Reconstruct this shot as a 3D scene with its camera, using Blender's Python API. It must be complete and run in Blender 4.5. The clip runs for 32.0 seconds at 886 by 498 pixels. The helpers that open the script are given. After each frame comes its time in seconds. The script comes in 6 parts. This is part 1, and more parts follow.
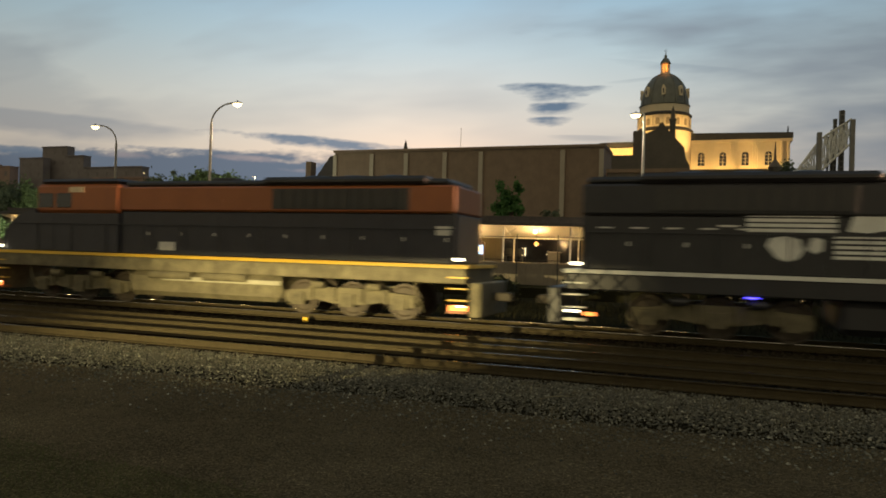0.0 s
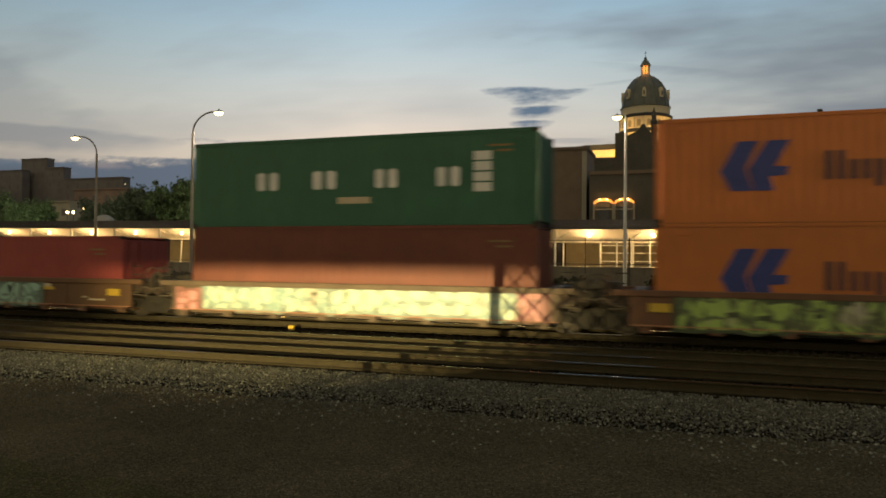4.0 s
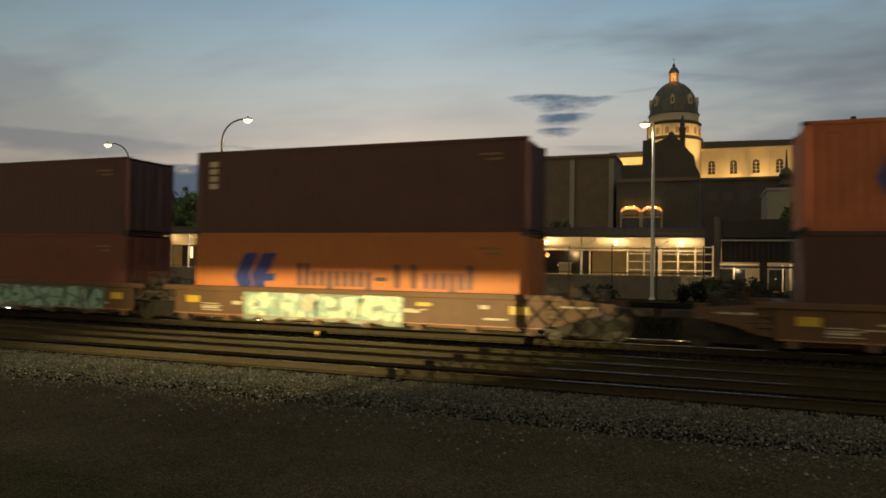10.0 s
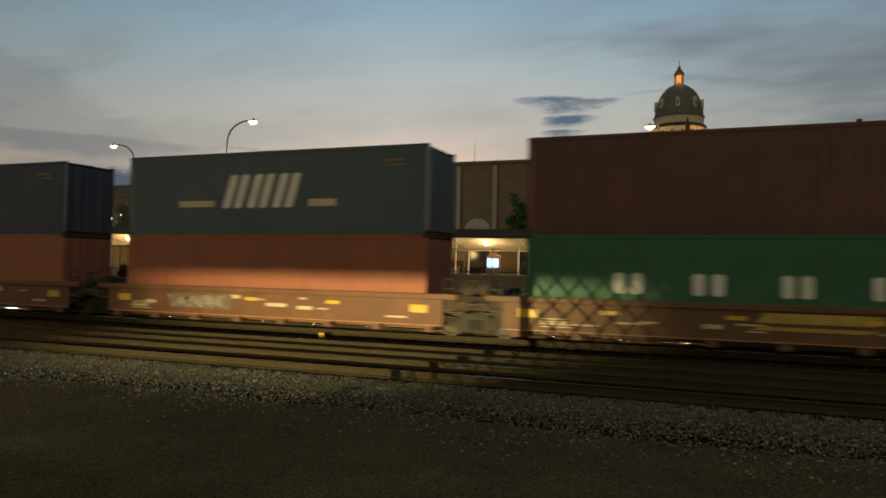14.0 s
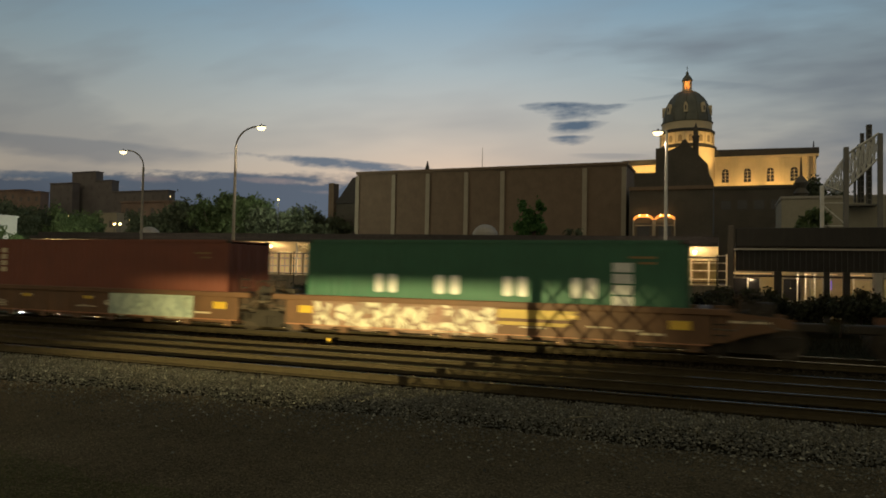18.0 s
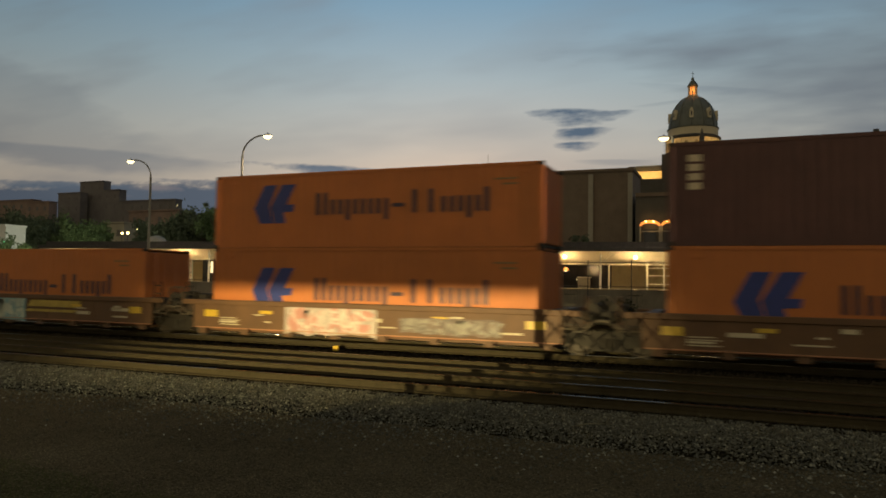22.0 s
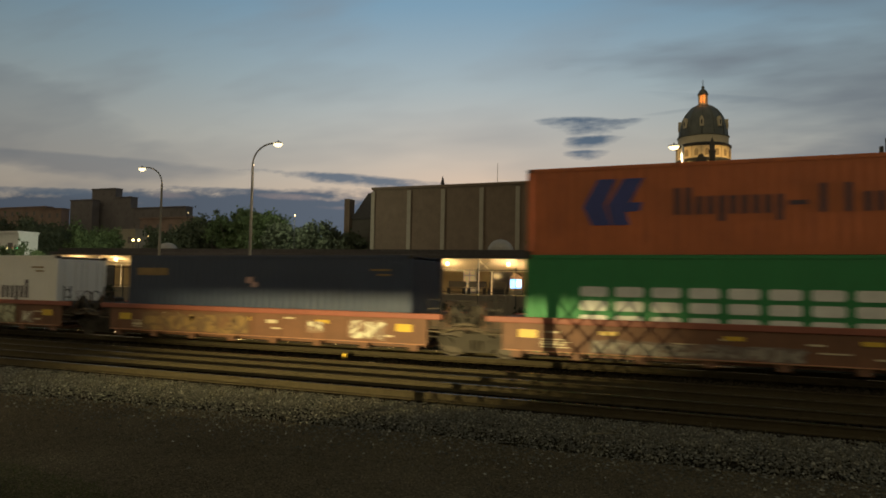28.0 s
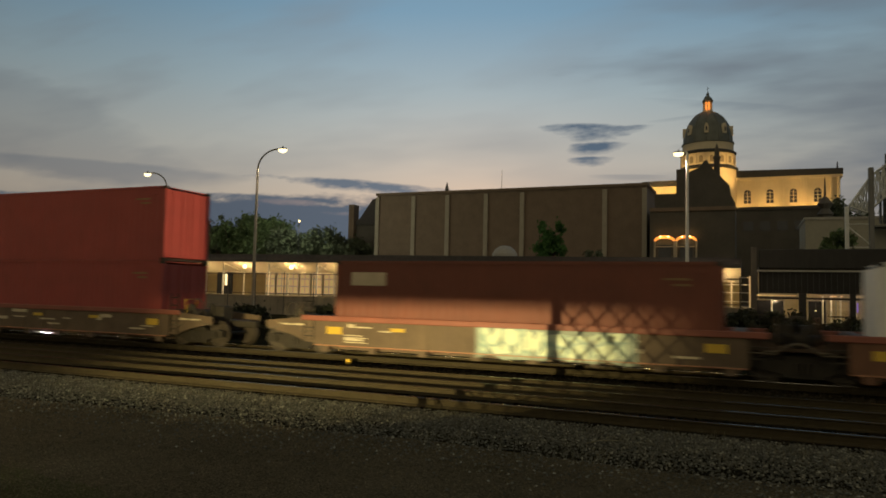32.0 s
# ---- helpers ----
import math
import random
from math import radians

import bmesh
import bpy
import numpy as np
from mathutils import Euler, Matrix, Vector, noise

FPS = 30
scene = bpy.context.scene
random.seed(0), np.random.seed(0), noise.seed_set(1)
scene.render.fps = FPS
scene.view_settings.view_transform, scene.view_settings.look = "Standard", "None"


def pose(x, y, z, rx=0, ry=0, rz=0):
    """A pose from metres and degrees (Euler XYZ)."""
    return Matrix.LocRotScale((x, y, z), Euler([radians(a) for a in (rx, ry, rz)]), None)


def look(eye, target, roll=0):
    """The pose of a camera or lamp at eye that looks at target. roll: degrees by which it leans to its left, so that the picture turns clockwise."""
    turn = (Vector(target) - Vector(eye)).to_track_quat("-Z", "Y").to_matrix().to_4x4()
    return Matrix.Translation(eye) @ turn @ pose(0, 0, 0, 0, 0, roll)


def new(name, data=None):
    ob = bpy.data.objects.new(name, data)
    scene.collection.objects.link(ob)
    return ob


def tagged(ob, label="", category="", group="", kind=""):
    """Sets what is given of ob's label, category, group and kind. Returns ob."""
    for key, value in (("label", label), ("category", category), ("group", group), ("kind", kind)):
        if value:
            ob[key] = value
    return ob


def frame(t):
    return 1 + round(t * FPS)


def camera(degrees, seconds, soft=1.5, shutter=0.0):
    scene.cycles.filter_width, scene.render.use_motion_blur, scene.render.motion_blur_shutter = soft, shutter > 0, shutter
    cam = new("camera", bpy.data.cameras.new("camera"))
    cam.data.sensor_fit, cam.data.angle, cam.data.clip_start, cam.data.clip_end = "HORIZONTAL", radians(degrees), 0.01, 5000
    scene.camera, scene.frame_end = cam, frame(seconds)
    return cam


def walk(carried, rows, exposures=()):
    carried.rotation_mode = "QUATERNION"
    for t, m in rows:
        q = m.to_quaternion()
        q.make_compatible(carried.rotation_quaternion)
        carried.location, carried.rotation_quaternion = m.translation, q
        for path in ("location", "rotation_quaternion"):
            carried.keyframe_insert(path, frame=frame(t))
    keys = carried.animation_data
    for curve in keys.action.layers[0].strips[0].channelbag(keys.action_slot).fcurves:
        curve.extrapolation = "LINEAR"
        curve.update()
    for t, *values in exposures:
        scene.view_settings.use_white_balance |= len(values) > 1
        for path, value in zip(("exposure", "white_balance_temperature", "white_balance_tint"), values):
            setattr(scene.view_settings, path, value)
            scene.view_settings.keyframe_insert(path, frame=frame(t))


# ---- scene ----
# One straight line of track along x, y across the tracks, z up from the top of the rails.
EYE = 2.17
ADVANCE = (
    (0, -0.00), (1, 10.74), (1.5, 16.14), (2, 21.55), (3, 32.37), (4, 43.20),
    (5, 54.02), (6, 64.85), (6.5, 70.27), (7, 75.68), (8, 86.46), (9, 97.09),
    (10, 107.65), (11, 118.33), (12, 129.08), (13, 139.84), (14, 150.57), (15, 161.28),
    (16, 171.98), (17, 182.68), (17.5, 188.04), (18, 193.42), (19, 204.16), (20, 214.89),
    (21, 225.52), (22, 236.10), (23, 246.60), (24, 257.04), (24.5, 262.21), (25, 267.35),
    (26, 277.60), (26.5, 282.72), (27, 287.85), (28, 298.14), (29, 308.44), (30, 318.72),
    (31, 329.00), (32, 339.29),
)
cam = camera(64.0, 32.0, soft=1.7, shutter=0.65)
walk(cam, [(t, pose(0, 0, EYE, rx, ry, rz)) for t, rx, ry, rz in (
    (0, 90.35, -1.64, 19.88), (0.5, 90.20, -1.63, 19.28), (1, 90.16, -1.62, 19.00),
    (1.5, 90.11, -1.56, 18.91), (2, 90.13, -1.33, 18.84), (2.5, 90.22, -0.95, 18.78),
    (3, 90.36, -0.63, 18.76), (3.5, 90.52, -0.51, 18.69), (4, 90.77, -0.46, 18.71),
    (4.5, 90.96, -0.55, 18.83), (6.5, 91.14, -1.15, 19.81), (7, 91.16, -1.09, 20.06),
    (7.5, 91.17, -0.98, 20.28), (8, 91.21, -1.00, 20.36), (8.5, 91.22, -0.98, 20.43),
    (9, 91.29, -1.00, 20.54), (9.5, 91.38, -0.99, 20.61), (10, 91.32, -0.87, 20.76),
    (10.5, 91.22, -0.80, 20.90), (11, 91.19, -0.92, 20.94), (11.5, 91.18, -0.99, 20.99),
    (12, 91.15, -1.00, 21.05), (12.5, 91.15, -0.84, 21.14), (13, 91.26, -1.03, 20.95),
    (13.5, 91.41, -1.04, 20.87), (14, 91.46, -1.04, 21.11), (14.5, 91.40, -1.01, 21.22),
    (15, 91.38, -1.02, 21.18), (15.5, 91.42, -1.14, 21.10), (17.5, 91.73, -1.10, 21.66),
    (18, 91.91, -1.14, 21.71), (18.5, 92.10, -1.08, 21.65), (19, 92.24, -1.07, 21.61),
    (19.5, 92.33, -0.99, 21.73), (20, 92.46, -1.01, 21.83), (20.5, 92.54, -0.97, 21.95),
    (21, 92.54, -0.99, 22.04), (21.5, 92.54, -1.00, 22.10), (22, 92.48, -0.83, 22.23),
    (22.5, 92.52, -0.95, 22.27), (23, 92.73, -0.94, 22.53), (23.5, 92.84, -1.00, 22.67),
    (24, 92.94, -1.10, 22.63), (24.5, 93.04, -1.20, 22.33), (26.5, 93.08, -1.11, 22.70),
    (27, 93.04, -1.04, 22.88), (27.5, 93.04, -1.05, 22.95), (28, 93.11, -1.06, 22.96),
    (28.5, 93.19, -1.03, 23.05), (29, 93.26, -1.06, 23.19), (29.5, 93.32, -1.07, 23.26),
    (30, 93.20, -0.84, 23.21), (30.5, 93.25, -0.92, 23.30), (31, 93.39, -1.12, 23.46),
    (31.5, 93.44, -1.25, 23.44), (32, 93.59, -1.27, 23.28),
)],
     exposures=((0, 0.54), (2, 0.60), (3, 0.48), (4, 0.42), (6.5, 0.16), (9, 0.1), (13, 0.05), (19, 0.0), (32, -0.05)))


# ---------------------------------------------------------------- sky
def node(nt, kind, **sockets):
    n = nt.nodes.new(kind)
    for key, value in sockets.items():
        target = n.inputs[int(key[1:])] if key[0] == "i" and key[1:].isdigit() else n.inputs[key]
        if hasattr(value, "is_output"):
            nt.links.new(value, target)
        else:
            target.default_value = value
    return n


def maths(nt, op, a, b=0.0, c=0.0, clamp=False):
    n = node(nt, "ShaderNodeMath", i0=a, i1=b, i2=c)
    n.operation, n.use_clamp = op, clamp
    return n.outputs[0]


def ramp(nt, fac, stops):
    n = node(nt, "ShaderNodeValToRGB", Fac=fac)
    el = n.color_ramp.elements
    while len(el) < len(stops):
        el.new(0.5)
    for e, (p, c) in zip(el, stops):
        e.position, e.color = p, (*c, 1) if len(c) == 3 else c
    return n.outputs[0]


def blend(nt, fac, a, b, how="MIX"):
    n = nt.nodes.new("ShaderNodeMix")
    n.data_type, n.blend_type = "RGBA", how
    for socket, value in ((n.inputs[0], fac), (n.inputs[6], a), (n.inputs[7], b)):
        if hasattr(value, "is_output"):
            nt.links.new(value, socket)
        else:
            socket.default_value = value if isinstance(value, float) else (*value, 1)
    return n.outputs[2]


def make_sky():
    w = bpy.data.worlds.new("dusk")
    scene.world = w
    w.use_nodes = True
    nt = w.node_tree
    nt.nodes.clear()
    co = node(nt, "ShaderNodeTexCoord").outputs["Generated"]
    sep = node(nt, "ShaderNodeSeparateXYZ", Vector=co)
    x, y, z = sep.outputs
    ahead = maths(nt, "MAXIMUM", y, 0.05)
    u, v = maths(nt, "DIVIDE", x, ahead), maths(nt, "DIVIDE", z, ahead)
    clear = ramp(nt, maths(nt, "MULTIPLY_ADD", z, 0.8, 0.2), [
        (0.0, (0.10, 0.09, 0.08)), (0.2, (0.26, 0.205, 0.175)), (0.30, (0.385, 0.340, 0.290)), (0.36, (0.345, 0.362, 0.345)),
        (0.42, (0.255, 0.335, 0.37)), (0.50, (0.14, 0.26, 0.36)), (0.62, (0.08, 0.17, 0.27)), (1.0, (0.04, 0.085, 0.14))])
    sky = node(nt, "ShaderNodeTexSky")
    sky.sky_type, sky.sun_disc, sky.sun_elevation, sky.sun_rotation = "NISHITA", False, radians(1.0), radians(-20)
    clear = blend(nt, 1.0, clear, blend(nt, 0.02, (0, 0, 0), sky.outputs[0]), "ADD")
    # thin high veil and broad streaks, drawn out along the horizon
    flat = node(nt, "ShaderNodeCombineXYZ", X=u, Y=maths(nt, "MULTIPLY", v, 4.5), Z=0.3).outputs[0]
    n1 = node(nt, "ShaderNodeTexNoise", Vector=flat, Scale=2.6, Detail=3.0, Roughness=0.5).outputs[0]
    n2 = node(nt, "ShaderNodeTexNoise", Vector=flat, Scale=8.0, Detail=3.0, Roughness=0.5).outputs[0]
    veil = maths(nt, "MULTIPLY_ADD", n1, 3.2, -1.5, True)
    out = blend(nt, maths(nt, "MULTIPLY", veil, 0.45), clear, (0.20, 0.214, 0.230))
    n3 = node(nt, "ShaderNodeTexNoise", Vector=node(nt, "ShaderNodeCombineXYZ", X=u, Y=maths(nt, "MULTIPLY", v, 3.0), Z=2.0).outputs[0], Scale=34.0, Detail=5.0, Roughness=0.65).outputs[0]
    wob = maths(nt, "ADD", maths(nt, "MULTIPLY_ADD", n2, 2.6, -1.3), maths(nt, "MULTIPLY_ADD", n3, 1.6, -0.8))
    soft = maths(nt, "ADD", maths(nt, "MULTIPLY_ADD", n1, 3.0, -1.5), maths(nt, "MULTIPLY_ADD", n2, 1.4, -0.7))
    # u, v, half width, half height, slope, density of each dark streak
    for u0, v0, a, b, sl, k in ((-0.213, 0.2430, 0.066, 0.0170, -0.07, 1.0), (-0.172, 0.2385, 0.054, 0.0085, 0.0, 0.8), (-0.085, 0.2465, 0.060, 0.0045, 0.06, 0.4), (-0.197, 0.2165, 0.046, 0.0120, -0.02, 1.0), (-0.203, 0.1965, 0.035, 0.0105, -0.02, 0.9),
                                (-0.60, 0.178, 0.19, 0.010, -0.11, 0.9), (-0.80, 0.162, 0.20, 0.008, -0.08, 0.7), (-0.66, 0.116, 0.40, 0.052, -0.06, 1.0), (-1.25, 0.134, 0.55, 0.052, -0.02, 1.0), (-1.30, 0.182, 0.40, 0.010, -0.07, 0.75), (-0.98, 0.126, 0.4, 0.046, -0.03, 0.95),
                                (-1.34, 0.33, 0.30, 0.075, -0.36, 0.26), (-1.2, 0.235, 0.3, 0.02, -0.12, 0.35), (0.16, 0.25, 0.34, 0.11, -0.15, 0.75), (-0.05, 0.265, 0.12, 0.010, -0.15, 0.3),
                                (-0.155, 0.170, 0.05, 0.005, -0.05, 0.3), (0.2, 0.36, 0.34, 0.04, -0.2, 0.4), (0.2, 0.19, 0.2, 0.05, -0.1, 0.45)):
        level = maths(nt, "MULTIPLY_ADD", maths(nt, "SUBTRACT", u, u0), -sl, maths(nt, "SUBTRACT", v, v0))
        # crisp upper edge, ragged underside
        level = maths(nt, "MAXIMUM", maths(nt, "MULTIPLY", level, 3.2 if b < 0.018 and u0 > -0.3 else 1.6 if b < 0.06 else 1.0), maths(nt, "MULTIPLY", level, -0.75))
        du = maths(nt, "POWER", maths(nt, "ABSOLUTE", maths(nt, "DIVIDE", maths(nt, "SUBTRACT", u, u0), a)), 2.0)
        dv = maths(nt, "POWER", maths(nt, "ABSOLUTE", maths(nt, "DIVIDE", level, b)), 2.0)
        d = maths(nt, "SUBTRACT", maths(nt, "ADD", 1.0 if b < 0.018 or u0 > -0.5 else 2.0, wob if b < 0.06 and k > 0.5 else soft), maths(nt, "ADD", du, dv))
        m = maths(nt, "MULTIPLY", maths(nt, "MULTIPLY", d, 0.9, 0, True), k)
        out = blend(nt, m, out, (0.088, 0.108, 0.140) if v0 < 0.16 and u0 < -0.5 else (0.085, 0.12, 0.165) if v0 < 0.3 and u0 < 0.1 else (0.14, 0.165, 0.195))
    # afterglow showing through rifts in the low bank
    for u0, v0, a, b, sl, k in ((-0.70, 0.148, 0.085, 0.0065, -0.09, 0.75), (-0.98, 0.160, 0.07, 0.008, -0.06, 0.65), (-0.62, 0.128, 0.05, 0.005, -0.05, 0.5), (-1.10, 0.150, 0.09, 0.005, -0.04, 0.45), (-0.52, 0.146, 0.06, 0.006, -0.08, 0.5)):
        level = maths(nt, "MULTIPLY_ADD", maths(nt, "SUBTRACT", u, u0), -sl, maths(nt, "SUBTRACT", v, v0))
        du = maths(nt, "POWER", maths(nt, "ABSOLUTE", maths(nt, "DIVIDE", maths(nt, "SUBTRACT", u, u0), a)), 2.0)
        dv = maths(nt, "POWER", maths(nt, "ABSOLUTE", maths(nt, "DIVIDE", level, b)), 2.0)
        d = maths(nt, "SUBTRACT", maths(nt, "ADD", 0.8, wob), maths(nt, "ADD", du, dv))
        out = blend(nt, maths(nt, "MULTIPLY", maths(nt, "MULTIPLY", d, 0.8, 0, True), k), out, (0.30, 0.235, 0.215))
    # the eastern half, never in view: warm fill added to brighten the train's front
    east = maths(nt, "MULTIPLY_ADD", y, -2.5, 0.25, True)
    out = blend(nt, maths(nt, "MULTIPLY", east, 0.9), out, (0.58, 0.495, 0.315))
    # brighter round the place where the sun went down
    near = maths(nt, "DIVIDE", 1.0, maths(nt, "ADD", 1.0, maths(nt, "POWER", maths(nt, "ABSOLUTE", maths(nt, "DIVIDE", maths(nt, "ADD", u, 0.42), 0.62)), 2.0)))
    west = maths(nt, "MULTIPLY", near, maths(nt, "GREATER_THAN", y, 0.0))
    bg = node(nt, "ShaderNodeBackground", Color=out, Strength=maths(nt, "MULTIPLY_ADD", west, 0.60, 0.62))
    nt.links.new(bg.outputs[0], node(nt, "ShaderNodeOutputWorld").inputs[0])


make_sky()


def lamp(name, kind, m, power, colour, **more):
    data = bpy.data.lights.new(name, kind)
    data.energy, data.color = power, colour
    ob = new(name, data)
    ob.matrix_world = m
    if kind == "SPOT":
        data.spot_size, data.spot_blend = radians(more["cone"]), more.get("soft", 0.5)
    if kind == "AREA":
        data.size = more["size"]
    else:
        data.shadow_soft_size = more.get("size", 0.1)
    return ob


WARM, AMBER, SODIUM = (1.0, 0.72, 0.40), (1.0, 0.60, 0.22), (1.0, 0.78, 0.52)
FLOOD = (-9.0, -6.0, 1.55)      # unseen source low behind, stood in for by an added hooded floodlight
lamp("added_flood_lamp", "SPOT", look(FLOOD, (-11.0, 21, 0.9)), 50500, (1.0, 0.80, 0.37), cone=43.5, soft=0.95, size=0.011)
# unseen narrow spot down the line, added to brighten the upper container ends
lamp("end_fill_lamp", "SPOT", look((78, 18.95, 4.3), (-16, 21.9, 5.5)), 330000, (1.0, 0.60, 0.34), cone=3.4, soft=0.5, size=0.12)
FILL_LAMP = (-27.0, -5.0, 7.0)   # unseen fill lamp behind, added to brighten the ground on the left
lamp("left_fill_lamp", "SPOT", pose(*FILL_LAMP), 30000, (1.0, 0.80, 0.46), cone=152, soft=0.5, size=0.25)


# ---------------------------------------------------------------- materials
def material(name, colour, rough=0.6, metal=0.0, vary=0.25, scale=3.0, dark=None, stain=0.0, bump=0.0, fine=40.0, each=0.0, spec=0.5):
    m = bpy.data.materials.new(name)
    m.use_nodes = True
    nt = m.node_tree
    b = nt.nodes["Principled BSDF"]
    co = node(nt, "ShaderNodeTexCoord").outputs["Object"]
    big = node(nt, "ShaderNodeTexNoise", Vector=co, Scale=scale, Detail=6.0, Roughness=0.62).outputs[0]
    small = node(nt, "ShaderNodeTexNoise", Vector=co, Scale=fine, Detail=3.0, Roughness=0.6).outputs[0]
    f = maths(nt, "ADD", maths(nt, "MULTIPLY", big, 0.65), maths(nt, "MULTIPLY", small, 0.35))
    lo, hi = tuple(c * (1 - vary) for c in colour), tuple(min(1, c * (1 + vary)) for c in colour)
    col = ramp(nt, f, [(0.32, lo), (0.68, hi)])
    if stain:
        up = node(nt, "ShaderNodeMapping", Vector=co, Scale=(2.2, 2.2, 0.25)).outputs[0]
        streak = node(nt, "ShaderNodeTexNoise", Vector=up, Scale=2.4, Detail=6.0, Roughness=0.7).outputs[0]
        col = blend(nt, maths(nt, "MULTIPLY", maths(nt, "MULTIPLY_ADD", streak, 4.0, -2.1, True), stain), col, dark or tuple(c * 0.4 for c in colour))
    if each:
        r = node(nt, "ShaderNodeObjectInfo").outputs["Random"]
        col = blend(nt, 1.0, col, ramp(nt, r, [(0, (1 - each,) * 3), (1, (1.0,) * 3)]), "MULTIPLY")
    nt.links.new(col, b.inputs["Base Color"])
    nt.links.new(maths(nt, "MULTIPLY_ADD", small, 0.3, rough - 0.15, True), b.inputs["Roughness"])
    b.inputs["Metallic"].default_value = metal
    b.inputs["Specular IOR Level"].default_value = spec
    if bump:
        n = node(nt, "ShaderNodeBump", Height=f, Strength=bump, Distance=0.05)
        nt.links.new(n.outputs[0], b.inputs["Normal"])
    return m


def glow(name, colour, strength):
    m = bpy.data.materials.new(name)
    m.use_nodes = True
    b = m.node_tree.nodes["Principled BSDF"]
    b.inputs["Base Color"].default_value = (*colour, 1)
    b.inputs["Emission Color"].default_value = (*colour, 1)
    b.inputs["Emission Strength"].default_value = strength
    return m


def sprayed(name, base, paint, edge, scale=1.6):
    """Spray paint: rounded fields of colour with dark outlines over the old paint."""
    m = material(name, paint, 0.55, vary=0.15, scale=2.0)
    nt = m.node_tree
    b = nt.nodes["Principled BSDF"]
    co = node(nt, "ShaderNodeTexCoord").outputs["Object"]
    warp = node(nt, "ShaderNodeTexNoise", Vector=co, Scale=1.3, Detail=2.0).outputs["Color"]
    v = node(nt, "ShaderNodeVectorMath", i0=co, i1=warp)
    v.operation = "ADD"
    cell = node(nt, "ShaderNodeTexVoronoi", Vector=v.outputs[0], Scale=scale)
    cell.feature = "DISTANCE_TO_EDGE"
    line = maths(nt, "MULTIPLY_ADD", cell.outputs[0], -9.0, 1.2, True)
    body = b.inputs["Base Color"].links[0].from_socket
    c = blend(nt, line, body, edge)
    n = node(nt, "ShaderNodeTexNoise", Vector=co, Scale=1.1, Detail=3.0).outputs[0]
    c = blend(nt, maths(nt, "MULTIPLY_ADD", n, 7.0, -4.2, True), c, base)
    nt.links.new(c, b.inputs["Base Color"])
    return m


ORANGE = material("orange_paint", (0.50, 0.155, 0.030), 0.55, vary=0.14, scale=0.7, stain=0.35, dark=(0.22, 0.06, 0.03), bump=0.05)
ORANGE_WORN = material("worn_orange_paint", (0.40, 0.112, 0.032), 0.6, vary=0.2, scale=0.9, stain=0.6, dark=(0.16, 0.06, 0.04), bump=0.05)
BROWN = material("dark_brown_paint", (0.082, 0.033, 0.026), 0.6, vary=0.2, scale=0.8, stain=0.3, bump=0.05)
MAROON = material("maroon_paint", (0.165, 0.047, 0.024), 0.6, vary=0.2, scale=0.8, stain=0.35, dark=(0.09, 0.035, 0.03), bump=0.05)
RED = material("red_paint", (0.30, 0.05, 0.038), 0.6, vary=0.18, scale=0.8, stain=0.4, dark=(0.13, 0.04, 0.03), bump=0.05)
RUSTRED = material("rust_red_paint", (0.29, 0.10, 0.052), 0.65, vary=0.2, scale=0.8, stain=0.4, dark=(0.14, 0.06, 0.045), bump=0.05)
GREEN = material("dark_green_paint", (0.026, 0.115, 0.06), 0.55, vary=0.15, scale=0.8, stain=0.3, bump=0.05)
BRIGHTGREEN = material("bright_green_paint", (0.02, 0.20, 0.055), 0.55, vary=0.12, scale=0.8, stain=0.25, bump=0.05)
NAVY = material("navy_paint", (0.028, 0.042, 0.078), 0.55, vary=0.2, scale=0.8, stain=0.3, bump=0.05)
SLATE = material("slate_blue_paint", (0.062, 0.09, 0.115), 0.55, vary=0.15, scale=0.8, stain=0.3, bump=0.05)
WHITE = material("white_paint", (0.72, 0.70, 0.64), 0.55, vary=0.08, scale=0.9, stain=0.25, dark=(0.42, 0.38, 0.32), bump=0.04)
BLUE_MARK = material("blue_marking", (0.03, 0.045, 0.20), 0.5, vary=0.2)
DARK_MARK = material("dark_marking", (0.05, 0.03, 0.045), 0.5, vary=0.25)
WHITE_MARK = material("white_marking", (0.66, 0.66, 0.60), 0.55, vary=0.18, scale=2.0, stain=0.2)
YELLOW_MARK = material("yellow_marking", (0.62, 0.40, 0.035), 0.45, vary=0.12)
BUFF_MARK = material("buff_stencil", (0.55, 0.46, 0.30), 0.6, vary=0.2)
WELL = material("brown_car_paint", (0.130, 0.066, 0.027), 0.65, vary=0.25, scale=1.2, stain=0.6, dark=(0.09, 0.05, 0.035), bump=0.12)
WELL_RED = material("faded_red_car_paint", (0.150, 0.068, 0.032), 0.65, vary=0.3, scale=1.2, stain=0.6, dark=(0.10, 0.055, 0.04), bump=0.12)
WELL_OLD = material("weathered_car_paint", (0.125, 0.085, 0.048), 0.7, vary=0.35, scale=1.0, stain=0.6, dark=(0.07, 0.045, 0.035), bump=0.12)
CHORD_RED = material("faded_red_chord_paint", (0.25, 0.08, 0.048), 0.6, vary=0.2, scale=1.2, stain=0.4, bump=0.08)
GRIME = material("greasy_dark_steel", (0.030, 0.024, 0.016), 0.8, vary=0.4, scale=4.0, bump=0.3)
END_PAINT = material("grimy_end_platform_paint", (0.064, 0.039, 0.023), 0.75, vary=0.35, scale=2.0, stain=0.6, bump=0.15)
# stained flange; the light along its lip is put into the bright orange
FLANGE = material("light_catching_flange_paint", (0.42, 0.20, 0.10), 0.6, vary=0.3, scale=3.0, stain=0.5)
